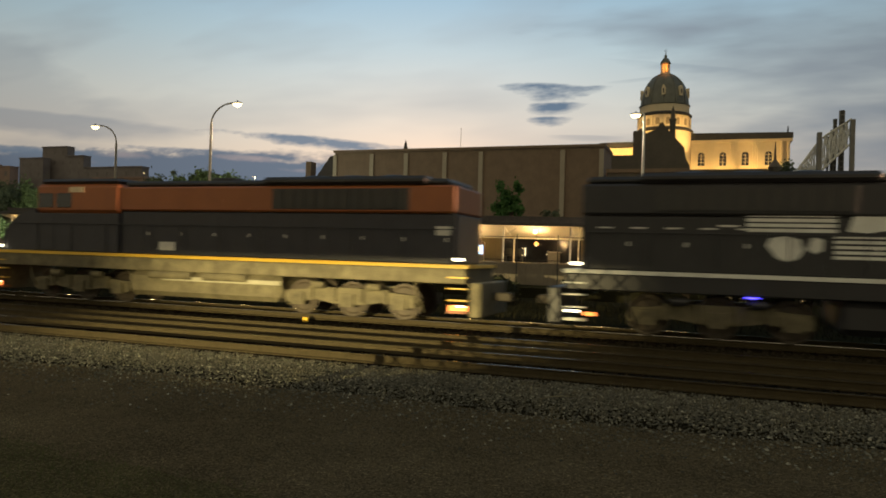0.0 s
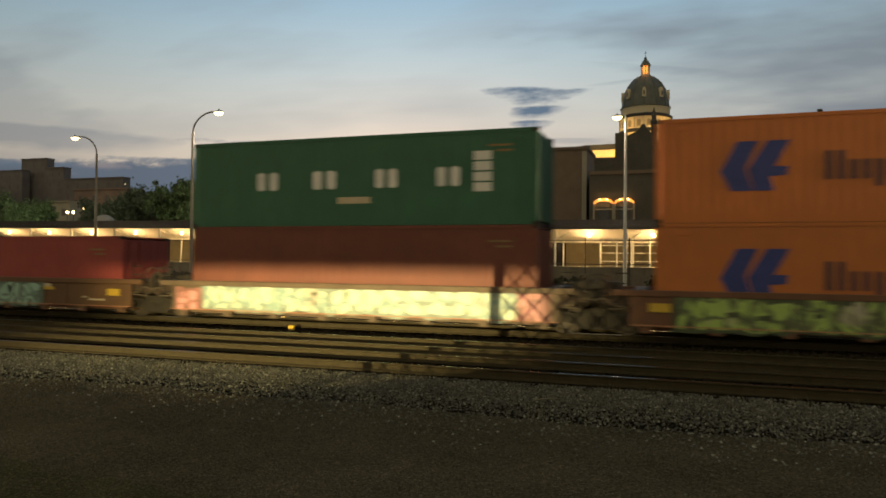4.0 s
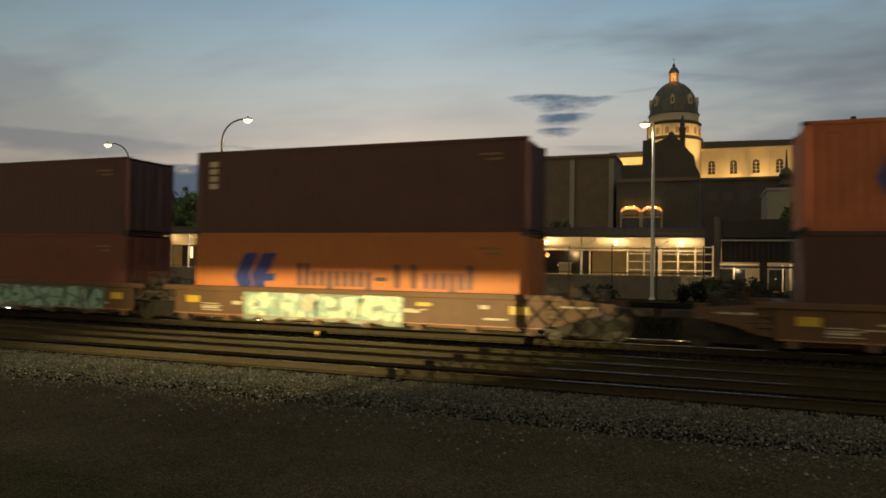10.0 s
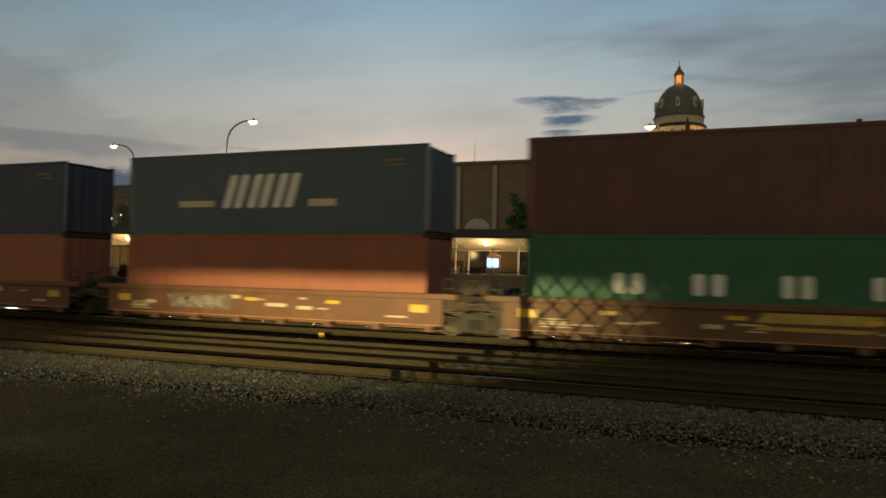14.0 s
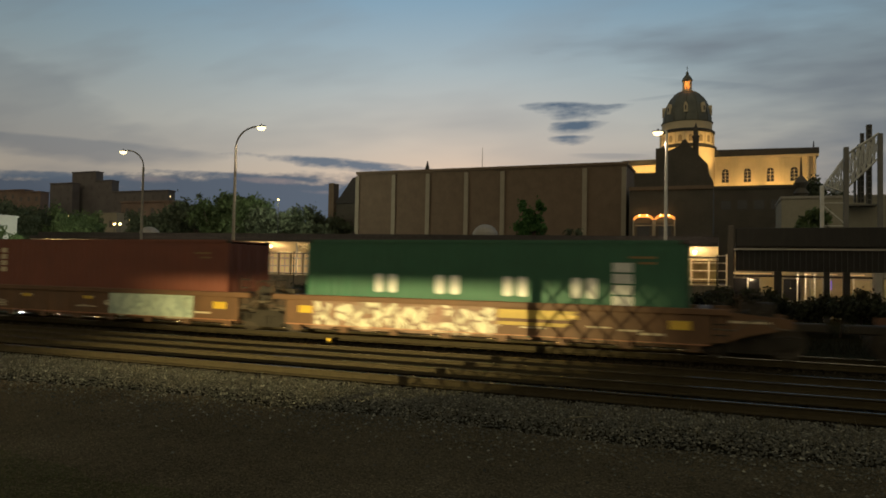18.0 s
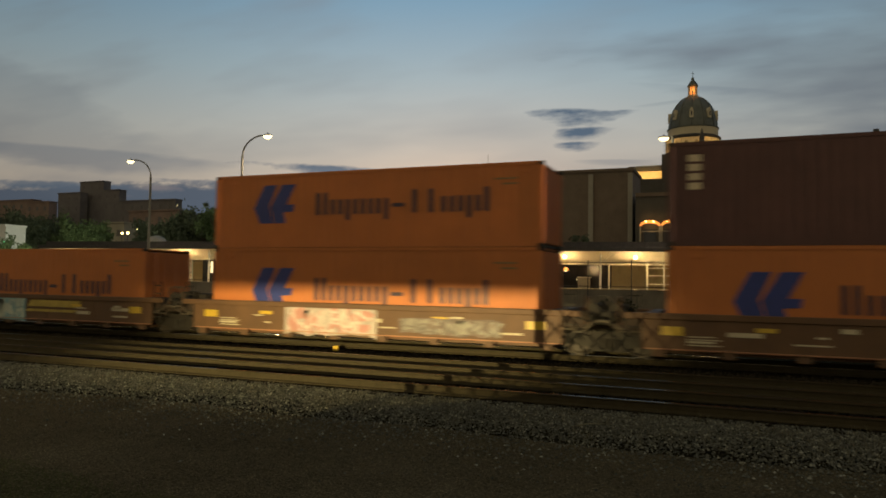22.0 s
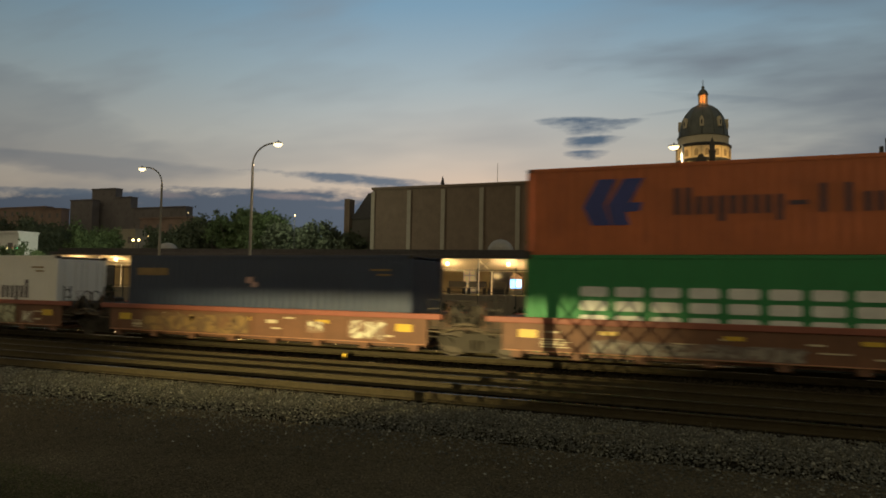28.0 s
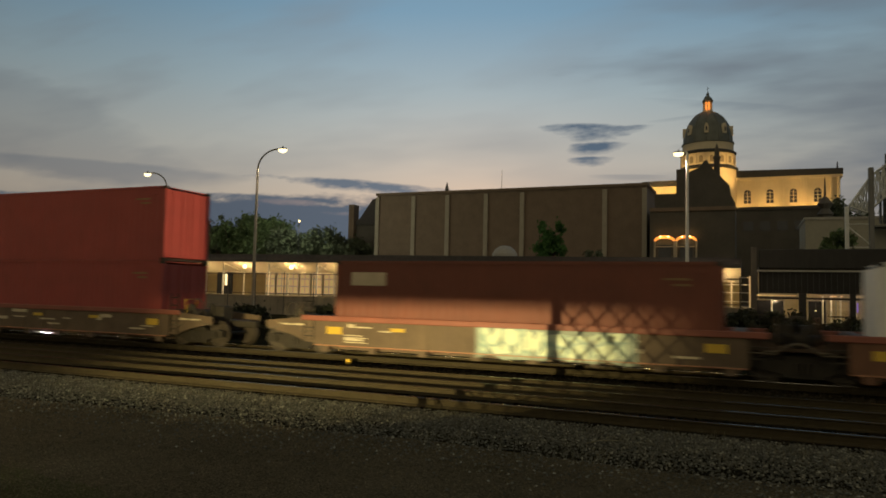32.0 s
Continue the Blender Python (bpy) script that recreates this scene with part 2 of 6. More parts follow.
CASTING = material("cast_steel", (0.038, 0.031, 0.021), 0.7, metal=0.3, vary=0.35, scale=3.0, bump=0.2)
WHEEL = material("wheel_steel", (0.068, 0.054, 0.038), 0.6, metal=0.3, vary=0.35, scale=4.0, bump=0.1)
BLACK = material("black_paint", (0.018, 0.018, 0.02), 0.5, vary=0.3, scale=1.5, stain=0.3, dark=(0.05, 0.045, 0.04), bump=0.05)
LOCO_BLACK = material("dark_blue_black_paint", (0.02, 0.021, 0.03), 0.5, vary=0.3, scale=1.2, stain=0.3, dark=(0.028, 0.026, 0.024), bump=0.04)
LOCO_ORANGE = material("dull_orange_paint", (0.25, 0.080, 0.021), 0.5, vary=0.15, scale=1.0, stain=0.4, dark=(0.16, 0.05, 0.03), bump=0.04)
LOCO_GREY = material("dusty_underframe_grey", (0.125, 0.108, 0.062), 0.8, vary=0.6, scale=2.2, stain=0.5, dark=(0.09, 0.075, 0.05), bump=0.2)
TANK_RAIL = material("pale_dusty_rail", (0.33, 0.31, 0.22), 0.7, vary=0.25, scale=2.0, stain=0.4)
GLASS_DARK = material("dark_cab_glass", (0.012, 0.014, 0.018), 0.12, vary=0.2)
RAIL = material("rusty_rail_side", (0.052, 0.042, 0.024), 0.95, spec=0.05, metal=0.0, vary=0.2, scale=4.0, stain=0.3, bump=0.05)
DULL_TOP = material("dull_rail_head", (0.085, 0.072, 0.054), 0.13, metal=1.0, vary=0.3, scale=5.0, spec=0.3)
RAIL_TOP = material("polished_rail_head", (0.70, 0.66, 0.60), 0.07, metal=1.0, vary=0.10, scale=6.0)
TIE = material("weathered_tie", (0.022, 0.017, 0.011), 0.95, spec=0.0, vary=0.35, scale=5.0, bump=0.3, each=0.4)
CONCRETE = material("concrete", (0.32, 0.30, 0.26), 0.8, vary=0.2, scale=1.2, stain=0.4, bump=0.1)
POLE = material("bronze_pole_paint", (0.22, 0.20, 0.16), 0.6, vary=0.15, scale=3.0)
STEEL = material("galvanised_steel", (0.58, 0.57, 0.52), 0.5, metal=0.2, vary=0.15, scale=3.0)
DULL_STEEL = material("dull_weathered_steel", (0.16, 0.155, 0.14), 0.6, metal=0.3, vary=0.2, scale=2.0)
WHITE_TRIM = material("white_trim_paint", (0.72, 0.70, 0.64), 0.6, vary=0.08, scale=2.0, stain=0.15)
CREAM = material("cream_soffit_paint", (0.80, 0.76, 0.66), 0.65, vary=0.06, scale=1.5)
ROOF_DARK = material("dark_shingle_roof", (0.045, 0.04, 0.038), 0.85, vary=0.35, scale=4.0, bump=0.2)
DARK_IRON = material("dark_fence_paint", (0.03, 0.03, 0.028), 0.6, vary=0.2)
DARK_BRICK = material("dark_brown_brick", (0.155, 0.110, 0.075), 0.85, vary=0.18, scale=0.8, fine=22.0, stain=0.3, bump=0.1)
PILASTER = material("pale_concrete_pilaster", (0.30, 0.26, 0.20), 0.85, vary=0.15, scale=1.0, stain=0.4)
LIMESTONE = material("pale_limestone", (0.58, 0.49, 0.33), 0.8, vary=0.10, scale=0.4, fine=6.0, stain=0.2, bump=0.05)
# dimmer limestone: the shade inside the drum niches is put into the colour
LIMESTONE_DIM = material("shaded_limestone", (0.26, 0.21, 0.14), 0.85, vary=0.2, scale=0.5)
COPPER = material("weathered_dome_copper", (0.125, 0.13, 0.11), 0.6, metal=0.2, vary=0.3, scale=0.5, stain=0.5, dark=(0.07, 0.08, 0.08), bump=0.05)
SLATE_ROOF = material("slate_roof", (0.026, 0.027, 0.03), 0.75, vary=0.25, scale=1.0)
BARK = material("bark", (0.07, 0.05, 0.035), 0.9, vary=0.3, scale=6.0, bump=0.4)
LEAF = material("leaf_green", (0.095, 0.13, 0.055), 0.8, spec=0.1, vary=0.5, scale=0.8, fine=6.0)
LEAF_DARK = material("dark_leaf_green", (0.085, 0.10, 0.06), 0.85, spec=0.1, vary=0.5, scale=0.8, fine=6.0)
LEAF_FRESH = material("fresh_leaf_green", (0.055, 0.12, 0.035), 0.8, spec=0.1, vary=0.4, scale=0.8, fine=6.0)
WEEDS = material("dark_weedy_soil", (0.020, 0.019, 0.011), 0.95, vary=0.4, scale=0.8, fine=14.0, bump=0.3, spec=0.0)
SCRUB = material("dark_scrub_leaf", (0.030, 0.034, 0.018), 0.8, vary=0.5, scale=1.5, fine=8.0, spec=0.2)
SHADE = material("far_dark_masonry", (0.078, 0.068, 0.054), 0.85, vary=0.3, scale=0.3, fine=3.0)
FAR_BRICK = material("far_red_brick", (0.21, 0.145, 0.115), 0.85, vary=0.25, scale=0.3, fine=3.0)
FAR_PALE = material("far_pale_wall", (0.28, 0.26, 0.20), 0.85, vary=0.15, scale=0.4, fine=3.0)
FAR_GREY = material("far_grey_masonry", (0.145, 0.128, 0.125), 0.85, vary=0.25, scale=0.3, fine=3.0)
SOOT = material("soot_dark_steel", (0.022, 0.020, 0.017), 0.8, vary=0.3, scale=1.2, stain=0.4, dark=(0.05, 0.042, 0.032))
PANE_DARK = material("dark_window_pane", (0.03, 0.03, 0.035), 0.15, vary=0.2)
LAMP_GLOW = glow("lamp_bulb_glow", (1.0, 0.68, 0.25), 10.0)
STREET_GLOW = glow("street_lamp_glow", (1.0, 0.80, 0.42), 2.6)
ROOM_GLOW = glow("lit_room_glow", (1.0, 0.86, 0.50), 1.3)
HALL_GLOW = glow("lit_hall_glow", (1.0, 0.80, 0.48), 0.17)
PALE_PINK = material("pale_pink_marking", (0.48, 0.30, 0.26), 0.6, vary=0.2)
BUFF_PIPE = material("rust_dusted_pipe", (0.11, 0.085, 0.055), 0.7, vary=0.3, scale=3.0)
FADED_PLATE = material("faded_plate", (0.24, 0.155, 0.06), 0.7, vary=0.35, scale=3.0, stain=0.6)
SIDE_MARK = material("faded_yellow_marking", (0.45, 0.32, 0.06), 0.6, vary=0.3, scale=2.0, stain=0.5)
ARCH_GLOW = glow("amber_arch_glow", (1.0, 0.36, 0.07), 0.9)
SCREEN_GLOW = glow("blue_screen_glow", (0.15, 0.45, 1.0), 2.5)
HEAD_GLOW = glow("locomotive_light_glow", (1.0, 0.90, 0.60), 4.0)
RED_GLOW = glow("marker_light_glow", (1.0, 0.25, 0.05), 1.6)
FAR_PANE = material("far_window_pane", (0.10, 0.085, 0.08), 0.3, vary=0.2)
PLATFORM = material("grimy_platform_concrete", (0.17, 0.145, 0.105), 0.85, vary=0.3, scale=0.8, stain=0.6, bump=0.1)
SHOP_PAINT = material("beige_shop_paint", (0.42, 0.36, 0.25), 0.75, vary=0.2, scale=0.9, stain=0.4)
STRIP_GLOW = glow("light_strip_glow", (1.0, 0.80, 0.45), 0.16)
GREEN_GLOW = glow("green_bulb_glow", (0.15, 1.0, 0.4), 2.0)
BLUE_GLOW = glow("blue_marker_glow", (0.08, 0.06, 1.0), 4.0)
PURPLE_GLOW = glow("violet_sign_glow", (0.30, 0.20, 1.0), 0.4)


def gravel_ground(name, base, fine, rough=0.95):
    m = material(name, base, rough, vary=0.35, scale=0.5, fine=fine, bump=0.0, spec=0.0)
    nt = m.node_tree
    b = nt.nodes["Principled BSDF"]
    co = node(nt, "ShaderNodeTexCoord").outputs["Object"]
    cell = node(nt, "ShaderNodeTexVoronoi", Vector=co, Scale=fine)
    tint = ramp(nt, node(nt, "ShaderNodeSeparateColor", Color=cell.outputs["Color"]).outputs[0], [(0, (0.45,) * 3), (0.8, (1.0,) * 3), (1, (1.6,) * 3)])
    col = b.inputs["Base Color"].links[0].from_socket
    nt.links.new(blend(nt, 1.0, col, tint, "MULTIPLY"), b.inputs["Base Color"])
    n = node(nt, "ShaderNodeBump", Height=cell.outputs["Distance"], Strength=0.9, Distance=0.03)
    nt.links.new(n.outputs[0], b.inputs["Normal"])
    return m


DIRT = gravel_ground("packed_dirt", (0.135, 0.106, 0.060), 55.0)
GRASS = material("trodden_grass", (0.075, 0.082, 0.028), 0.95, spec=0.1, vary=0.4, scale=1.0, fine=30.0, bump=0.3)
TURF = gravel_ground("grassy_dirt", (0.118, 0.100, 0.050), 55.0)
BALLAST = gravel_ground("ballast", (0.030, 0.025, 0.015), 22.0)
STRAW = material("dry_straw", (0.17, 0.15, 0.095), 0.9, spec=0.05, vary=0.4, scale=2.0)
# darker copy of the gravel stone, with the shade on the tracks put in
SHADED_STONE = material("shaded_track_stone", (0.038, 0.032, 0.021), 0.9, spec=0.0, vary=0.4, scale=3.0)
STONE = material("gravel_stone", (0.148, 0.140, 0.105), 0.9, spec=0.05, vary=0.3, scale=3.0)
sn = STONE.node_tree
isl = node(sn, "ShaderNodeNewGeometry").outputs["Random Per Island"]
sb = sn.nodes["Principled BSDF"]
sn.links.new(blend(sn, 1.0, sb.inputs["Base Color"].links[0].from_socket, ramp(sn, isl, [(0, (0.4,) * 3), (0.85, (1.0,) * 3), (0.95, (1.6,) * 3), (1, (2.2,) * 3)]), "MULTIPLY"), sb.inputs["Base Color"])


# ---------------------------------------------------------------- building helpers
def part(name, bm, mat, parent, label="", m=None):
    """Links a bmesh, or a mesh already made, as one mesh object under a thing or a part."""
    data = bm
    if isinstance(bm, bmesh.types.BMesh):
        data = bpy.data.meshes.new(name)
        bm.to_mesh(data)
        bm.free()
    if mat and not data.materials:
        data.materials.append(mat)
    ob = new(name, data)
    ob.parent = parent
    if m is not None:
        ob.matrix_basis = m
    return tagged(ob, label)


def thing(name, label, category, m=None, group="", kind=""):
    ob = new(name)
    if m is not None:
        ob.matrix_basis = m
    return tagged(ob, label, category, group, kind)


def solid(name, bm, mat, label, category, kind="", m=None, group=""):
    return tagged(part(name, bm, mat, None, m=m), label, category, group, kind)


def box(x0, y0, z0, x1, y1, z1, bm=None, bevel=0.0):
    bm = bm or bmesh.new()
    vs = [bm.verts.new((x, y, z)) for z in (z0, z1) for y in (y0, y1) for x in (x0, x1)]
    fs = [bm.faces.new([vs[i] for i in q]) for q in ((0, 2, 3, 1), (4, 5, 7, 6), (0, 1, 5, 4), (2, 6, 7, 3), (0, 4, 6, 2), (1, 3, 7, 5))]
    if bevel:
        bmesh.ops.bevel(bm, geom=list({e for f in fs for e in f.edges}), offset=bevel, segments=1, affect="EDGES")
    return bm


def rod(a, b, r0, r1=None, n=8, bm=None):
    bm = bm or bmesh.new()
    a, b = Vector(a), Vector(b)
    q = (b - a).to_track_quat("Z", "Y")
    r1 = r0 if r1 is None else r1
    lo, hi = ([bm.verts.new(p + q @ Vector((r * math.cos(k * math.tau / n), r * math.sin(k * math.tau / n), 0))) for k in range(n)] for p, r in ((a, r0), (b, r1)))
    for k in range(n):
        bm.faces.new((lo[k], lo[(k + 1) % n], hi[(k + 1) % n], hi[k]))
    bm.faces.new(lo[::-1]), bm.faces.new(hi)
    return bm


def tube(points, r, n=8, bm=None):
    """One bent tube through the points."""
    bm = bm or bmesh.new()
    pts = [Vector(p) for p in points]
    rings = []
    for k, p in enumerate(pts):
        d = (pts[min(k + 1, len(pts) - 1)] - pts[max(k - 1, 0)]).normalized()
        side = d.cross(Vector((0.31, 0.87, 0.21))).normalized()
        up = side.cross(d)
        rings.append([bm.verts.new(p + r * (math.cos(a) * side + math.sin(a) * up)) for a in [q * math.tau / n for q in range(n)]])
    for lo, hi in zip(rings, rings[1:]):
        for k in range(n):
            bm.faces.new((lo[k], lo[(k + 1) % n], hi[(k + 1) % n], hi[k])).smooth = True
    bm.faces.new(rings[0][::-1]), bm.faces.new(rings[-1])
    bmesh.ops.recalc_face_normals(bm, faces=bm.faces)
    return bm


def turned(profile, n=24, bm=None, at=(0, 0, 0)):
    """A lathe shape from (radius, height) pairs."""
    bm = bm or bmesh.new()
    rings = [[bm.verts.new((at[0] + r * math.cos(k * math.tau / n), at[1] + r * math.sin(k * math.tau / n), at[2] + z)) for k in range(n)] for r, z in profile]
    for lo, hi in zip(rings, rings[1:]):
        for k in range(n):
            bm.faces.new((lo[k], lo[(k + 1) % n], hi[(k + 1) % n], hi[k]))
    bm.faces.new(rings[0][::-1]), bm.faces.new(rings[-1])
    return bm


def prism(outline, y0, y1, bm=None):
    """An outline in x, z, drawn out from y0 to y1."""
    bm = bm or bmesh.new()
    a, b = ([bm.verts.new((x, y, z)) for x, z in outline] for y in (y0, y1))
    n = len(outline)
    for k in range(n):
        bm.faces.new((a[k], a[(k + 1) % n], b[(k + 1) % n], b[k]))
    bm.faces.new(a[::-1]), bm.faces.new(b)
    bmesh.ops.recalc_face_normals(bm, faces=bm.faces)
    return bm


MESHES = {}


def kept(key, make, mat):
    """A mesh shared by all alike parts."""
    if key not in MESHES:
        bm = make()
        data = bpy.data.meshes.new(key[0] if isinstance(key, tuple) else key)
        bm.to_mesh(data)
        bm.free()
        data.materials.append(mat)
        MESHES[key] = data
    return MESHES[key]


# ---------------------------------------------------------------- ground and tracks
TRACK = 21.89                     # centre of the train's track
g = bmesh.new()
for q in (((-2500, -600), (2500, -600), (2500, 4000), (-2500, 4000)),):
    g.faces.new([g.verts.new((x, y, -0.24)) for x, y in q])
solid("ground", g, BALLAST, "dark stony ground of a rail yard at dusk", "ground", "structure")

rng = np.random.default_rng(5)


def stones(name, count, x0, x1, y0, y1, z, lo, hi, label, thin=False):
    """Loose angular stones, one joined mesh."""
    base = np.array([(1, 0, 0), (-1, 0, 0), (0, 1, 0), (0, -1, 0), (0, 0, 1), (0, 0, -0.6)], float)
    tri = np.array([(0, 2, 4), (2, 1, 4), (1, 3, 4), (3, 0, 4), (2, 0, 5), (1, 2, 5), (3, 1, 5), (0, 3, 5)])
    size = rng.uniform(lo, hi, (count, 1, 1)) * rng.uniform(0.6, 1.3, (count, 6, 1))
    turn = rng.uniform(0, math.tau, count)
    c, s = np.cos(turn)[:, None], np.sin(turn)[:, None]
    p = base[None] * size
    x, y = p[..., 0] * c - p[..., 1] * s, p[..., 0] * s + p[..., 1] * c
    v = np.stack([x + rng.uniform(x0, x1, (count, 1)), y + (y1 - np.abs(rng.normal(0, (y1 - y0) * 0.40, (count, 1))) if thin else rng.uniform(y0, y1, (count, 1))), p[..., 2] * 0.8 + z + rng.uniform(-0.01, 0.03, (count, 1))], -1).reshape(-1, 3)
    f = (tri[None] + 6 * np.arange(count)[:, None, None]).reshape(-1, 3)
    data = bpy.data.meshes.new(name)
    data.from_pydata(v.tolist(), [], f.tolist())
    data.materials.append(STONE if thin else SHADED_STONE)
    return tagged(new(name, data), label, "gravel", "", "stuff")


stones("gravel", 95000, -26, 8, 9.5, 13.35, -0.22, 0.011, 0.032, "loose grey crushed stone beside the track", True)
path = bmesh.new()
edge = [(-90 + k * 1.5, 10.6 + 0.5 * noise.noise((k * 0.31, 0.2, 0)) + 0.3 * noise.noise((k * 1.1, 3.0, 0))) for k in range(101)]
path.faces.new([path.verts.new((x, y, -0.225)) for x, y in [(-90, -40), (60, -40)] + edge[::-1]])
solid("dirt_path", path, DIRT, "packed bare dirt beside the gravel", "ground", "structure")
turf = bmesh.new()
edge = [(-22 + k * 0.5, 7.85 - 0.055 * k + 0.25 * noise.noise((k * 0.5, 7.0, 0))) for k in range(39)]
turf.faces.new([turf.verts.new((x, y, -0.215)) for x, y in [(-22, 2), (-3, 2)] + edge[::-1]])
solid("grass_strip", turf, TURF, "short trodden grass at the edge of the dirt", "grass", "structure")
gn = 16000
gx, gy = rng.uniform(-14, -3.0, gn), rng.uniform(4.4, 7.6, gn)
gk = gy < 7.85 - 0.11 * (gx + 22) + rng.normal(0, 0.18, gn)
gx, gy = gx[gk], gy[gk]
gh, ga, gl = rng.uniform(0.02, 0.07, len(gx)), rng.uniform(0, math.tau, len(gx)), rng.normal(0, 0.02, (len(gx), 2))
gv = np.stack([np.stack([gx - 0.004 * np.cos(ga), gy - 0.004 * np.sin(ga), 0 * gx - 0.22], 1), np.stack([gx + 0.004 * np.cos(ga), gy + 0.004 * np.sin(ga), 0 * gx - 0.22], 1), np.stack([gx + gl[:, 0], gy + gl[:, 1], gh - 0.22], 1)], 1).reshape(-1, 3)
blades = bpy.data.meshes.new("grass_blades")
blades.from_pydata(gv.tolist(), [], np.arange(len(gv)).reshape(-1, 3).tolist())
blades.materials.append(GRASS)
tagged(new("grass_blades", blades), "thin short grass blades on trodden soil", "grass", "", "stuff")
stones("track_ballast", 26000, -34, 6, 13.2, 24.5, -0.24, 0.02, 0.05, "coarse crushed stone between the rails")


def rail_mesh(length):
    bm = bmesh.new()
    prof = [(-0.075, -0.185), (0.075, -0.185), (0.075, -0.165), (0.012, -0.14), (0.012, -0.045), (0.037, -0.03), (0.037, -0.004), (-0.037, -0.004), (-0.037, -0.03), (-0.012, -0.045), (-0.012, -0.14), (-0.075, -0.165)]
    a, b = ([bm.verts.new((x, y, z)) for y, z in prof] for x in (0, length))
    for k in range(len(prof)):
        bm.faces.new((a[k], a[(k + 1) % 12], b[(k + 1) % 12], b[k]))
    bm.faces.new(a[::-1]), bm.faces.new(b)
    bmesh.ops.recalc_face_normals(bm, faces=bm.faces)
    return bm


def crown_mesh(length, cant=0.0):
    """The worn top of a rail, slightly rounded across and canted inwards."""
    bm = bmesh.new()
    prof = [(-0.034, -0.006)] + [(0.032 * k / 6, cant * 0.032 * k / 6 - (0.0001 if cant else 0.003) * (k / 6) ** 2) for k in range(-6, 7)] + [(0.034, -0.006)]
    a, b = ([bm.verts.new((x, y, z)) for y, z in prof] for x in (0, length))
    for k in range(len(prof) - 1):
        bm.faces.new((a[k], a[k + 1], b[k + 1], b[k])).smooth = 0 < k < len(prof) - 2
    bmesh.ops.recalc_face_normals(bm, faces=bm.faces)
    if bm.faces[6].normal.z < 0:
        bmesh.ops.reverse_faces(bm, faces=bm.faces)
    return bm


def railway_track(y, x0, x1, tie0, tie1, label, gauge=1.51):
    tr = thing("railway_track", label, "track", pose(0, y, 0), "tracks", "structure")
    for side in (-1, 1):
        rail = part("rail", kept(("rail", x1 - x0), lambda: rail_mesh(x1 - x0), RAIL), None, tr, m=pose(x0, side * gauge / 2, 0))
        part("rail_head", kept(("rail_head", y, side), lambda: crown_mesh(x1 - x0, side * 0.033 if y > 20 else 0.0), RAIL_TOP if y > 20 else DULL_TOP), None, rail, "polished running surface")
    n = int((tie1 - tie0) / 0.53)
    for k in range(n):
        part("tie", kept(("tie",), lambda: box(-0.115, -1.3, -0.36, 0.115, 1.3, -0.19, bevel=0.012), TIE), None, tr, m=pose(tie0 + k * 0.53, rng.uniform(-0.05, 0.05), 0, 0, 0, rng.uniform(-1.5, 1.5)))
    far = bmesh.new()
    for k in range(60):
        box(tie0 - 0.53 * (k + 1) - 0.115, -1.3, -0.36, tie0 - 0.53 * (k + 1) + 0.115, 1.3, -0.19, far)
        box(tie1 + 0.53 * (k + 1) - 0.115, -1.3, -0.36, tie1 + 0.53 * (k + 1) + 0.115, 1.3, -0.19, far)
    tagged(part("distant_ties", far, TIE, tr), kind="stuff")


railway_track(TRACK, -420, 380, -33, 4, "main line track with polished rails on wooden ties")
railway_track(17.25, -420, 380, -28, 4, "yard track with dull rails on wooden ties", 1.46)
railway_track(14.35, -420, 380, -26, 4, "near siding with rusty rails on wooden ties", 1.56)

# ---------------------------------------------------------------- the train
MOVING = []                       # (thing, x at the start, y, z)
ROLLING = []                      # (axle, x on its car, wheel radius)


def corrugated(length, h, depth=0.02):
    """One ribbed container side, its outer face towards -y."""
    bm = bmesh.new()
    n = int(length / 0.278)
    step = length / n
    xs = []
    for k in range(n):
        x = -length / 2 + k * step
        xs += [(x, 0), (x + step * 0.25, 0), (x + step * 0.5, depth), (x + step * 0.75, depth)]
    xs.append((length / 2, 0))
    rows = [[bm.verts.new((x, y, z)) for x, y in xs] for z in (0, h)]
    back = [[bm.verts.new((x, 0.06, z)) for x in (-length / 2, length / 2)] for z in (0, h)]
    for k in range(len(xs) - 1):
        bm.faces.new((rows[0][k], rows[0][k + 1], rows[1][k + 1], rows[1][k]))
    bm.faces.new((back[0][1], back[0][0], back[1][0], back[1][1]))
    bm.faces.new((rows[1][0], *rows[1][1:], back[1][1], back[1][0]))
    bm.faces.new((back[0][0], back[0][1], *rows[0][::-1]))
    bm.faces.new((rows[0][0], rows[1][0], back[1][0], back[0][0]))
    bm.faces.new((rows[0][-1], back[0][1], back[1][1], rows[1][-1]))
    return bm


HALF, WIDE = 6.095, 1.219


def lettering(c, kinds, x0, x1, z0, z1, mat, label, lean=0.0, name="marking"):
    """Plain painted bars: N a tall pair, x a low pair, p and q low pairs of which one hangs, d a low pair of which one is tall, i one bar, - a dash, o a broad pair, 8 a stack of three."""
    step = (x1 - x0) / len(kinds)
    h = z1 - z0
    for k, s in enumerate(kinds):
        a, b = x0 + k * step + step * 0.10, x0 + (k + 1) * step - step * 0.12
        w = (b - a) * (0.40 if s == "o" else 0.36)
        low, mid = z0 + 0.2 * h, z0 + 0.74 * h
        f, g = (a, a + w), (b - w, b)
        bars = {"N": ((*f, low, z1), (*g, low, z1)), "x": ((*f, low, mid), (*g, low, mid)), "p": ((*f, z0, mid), (*g, low, mid)), "q": ((*f, low, mid), (*g, z0, mid)), "d": ((*f, low, mid), (*g, low, z1)),
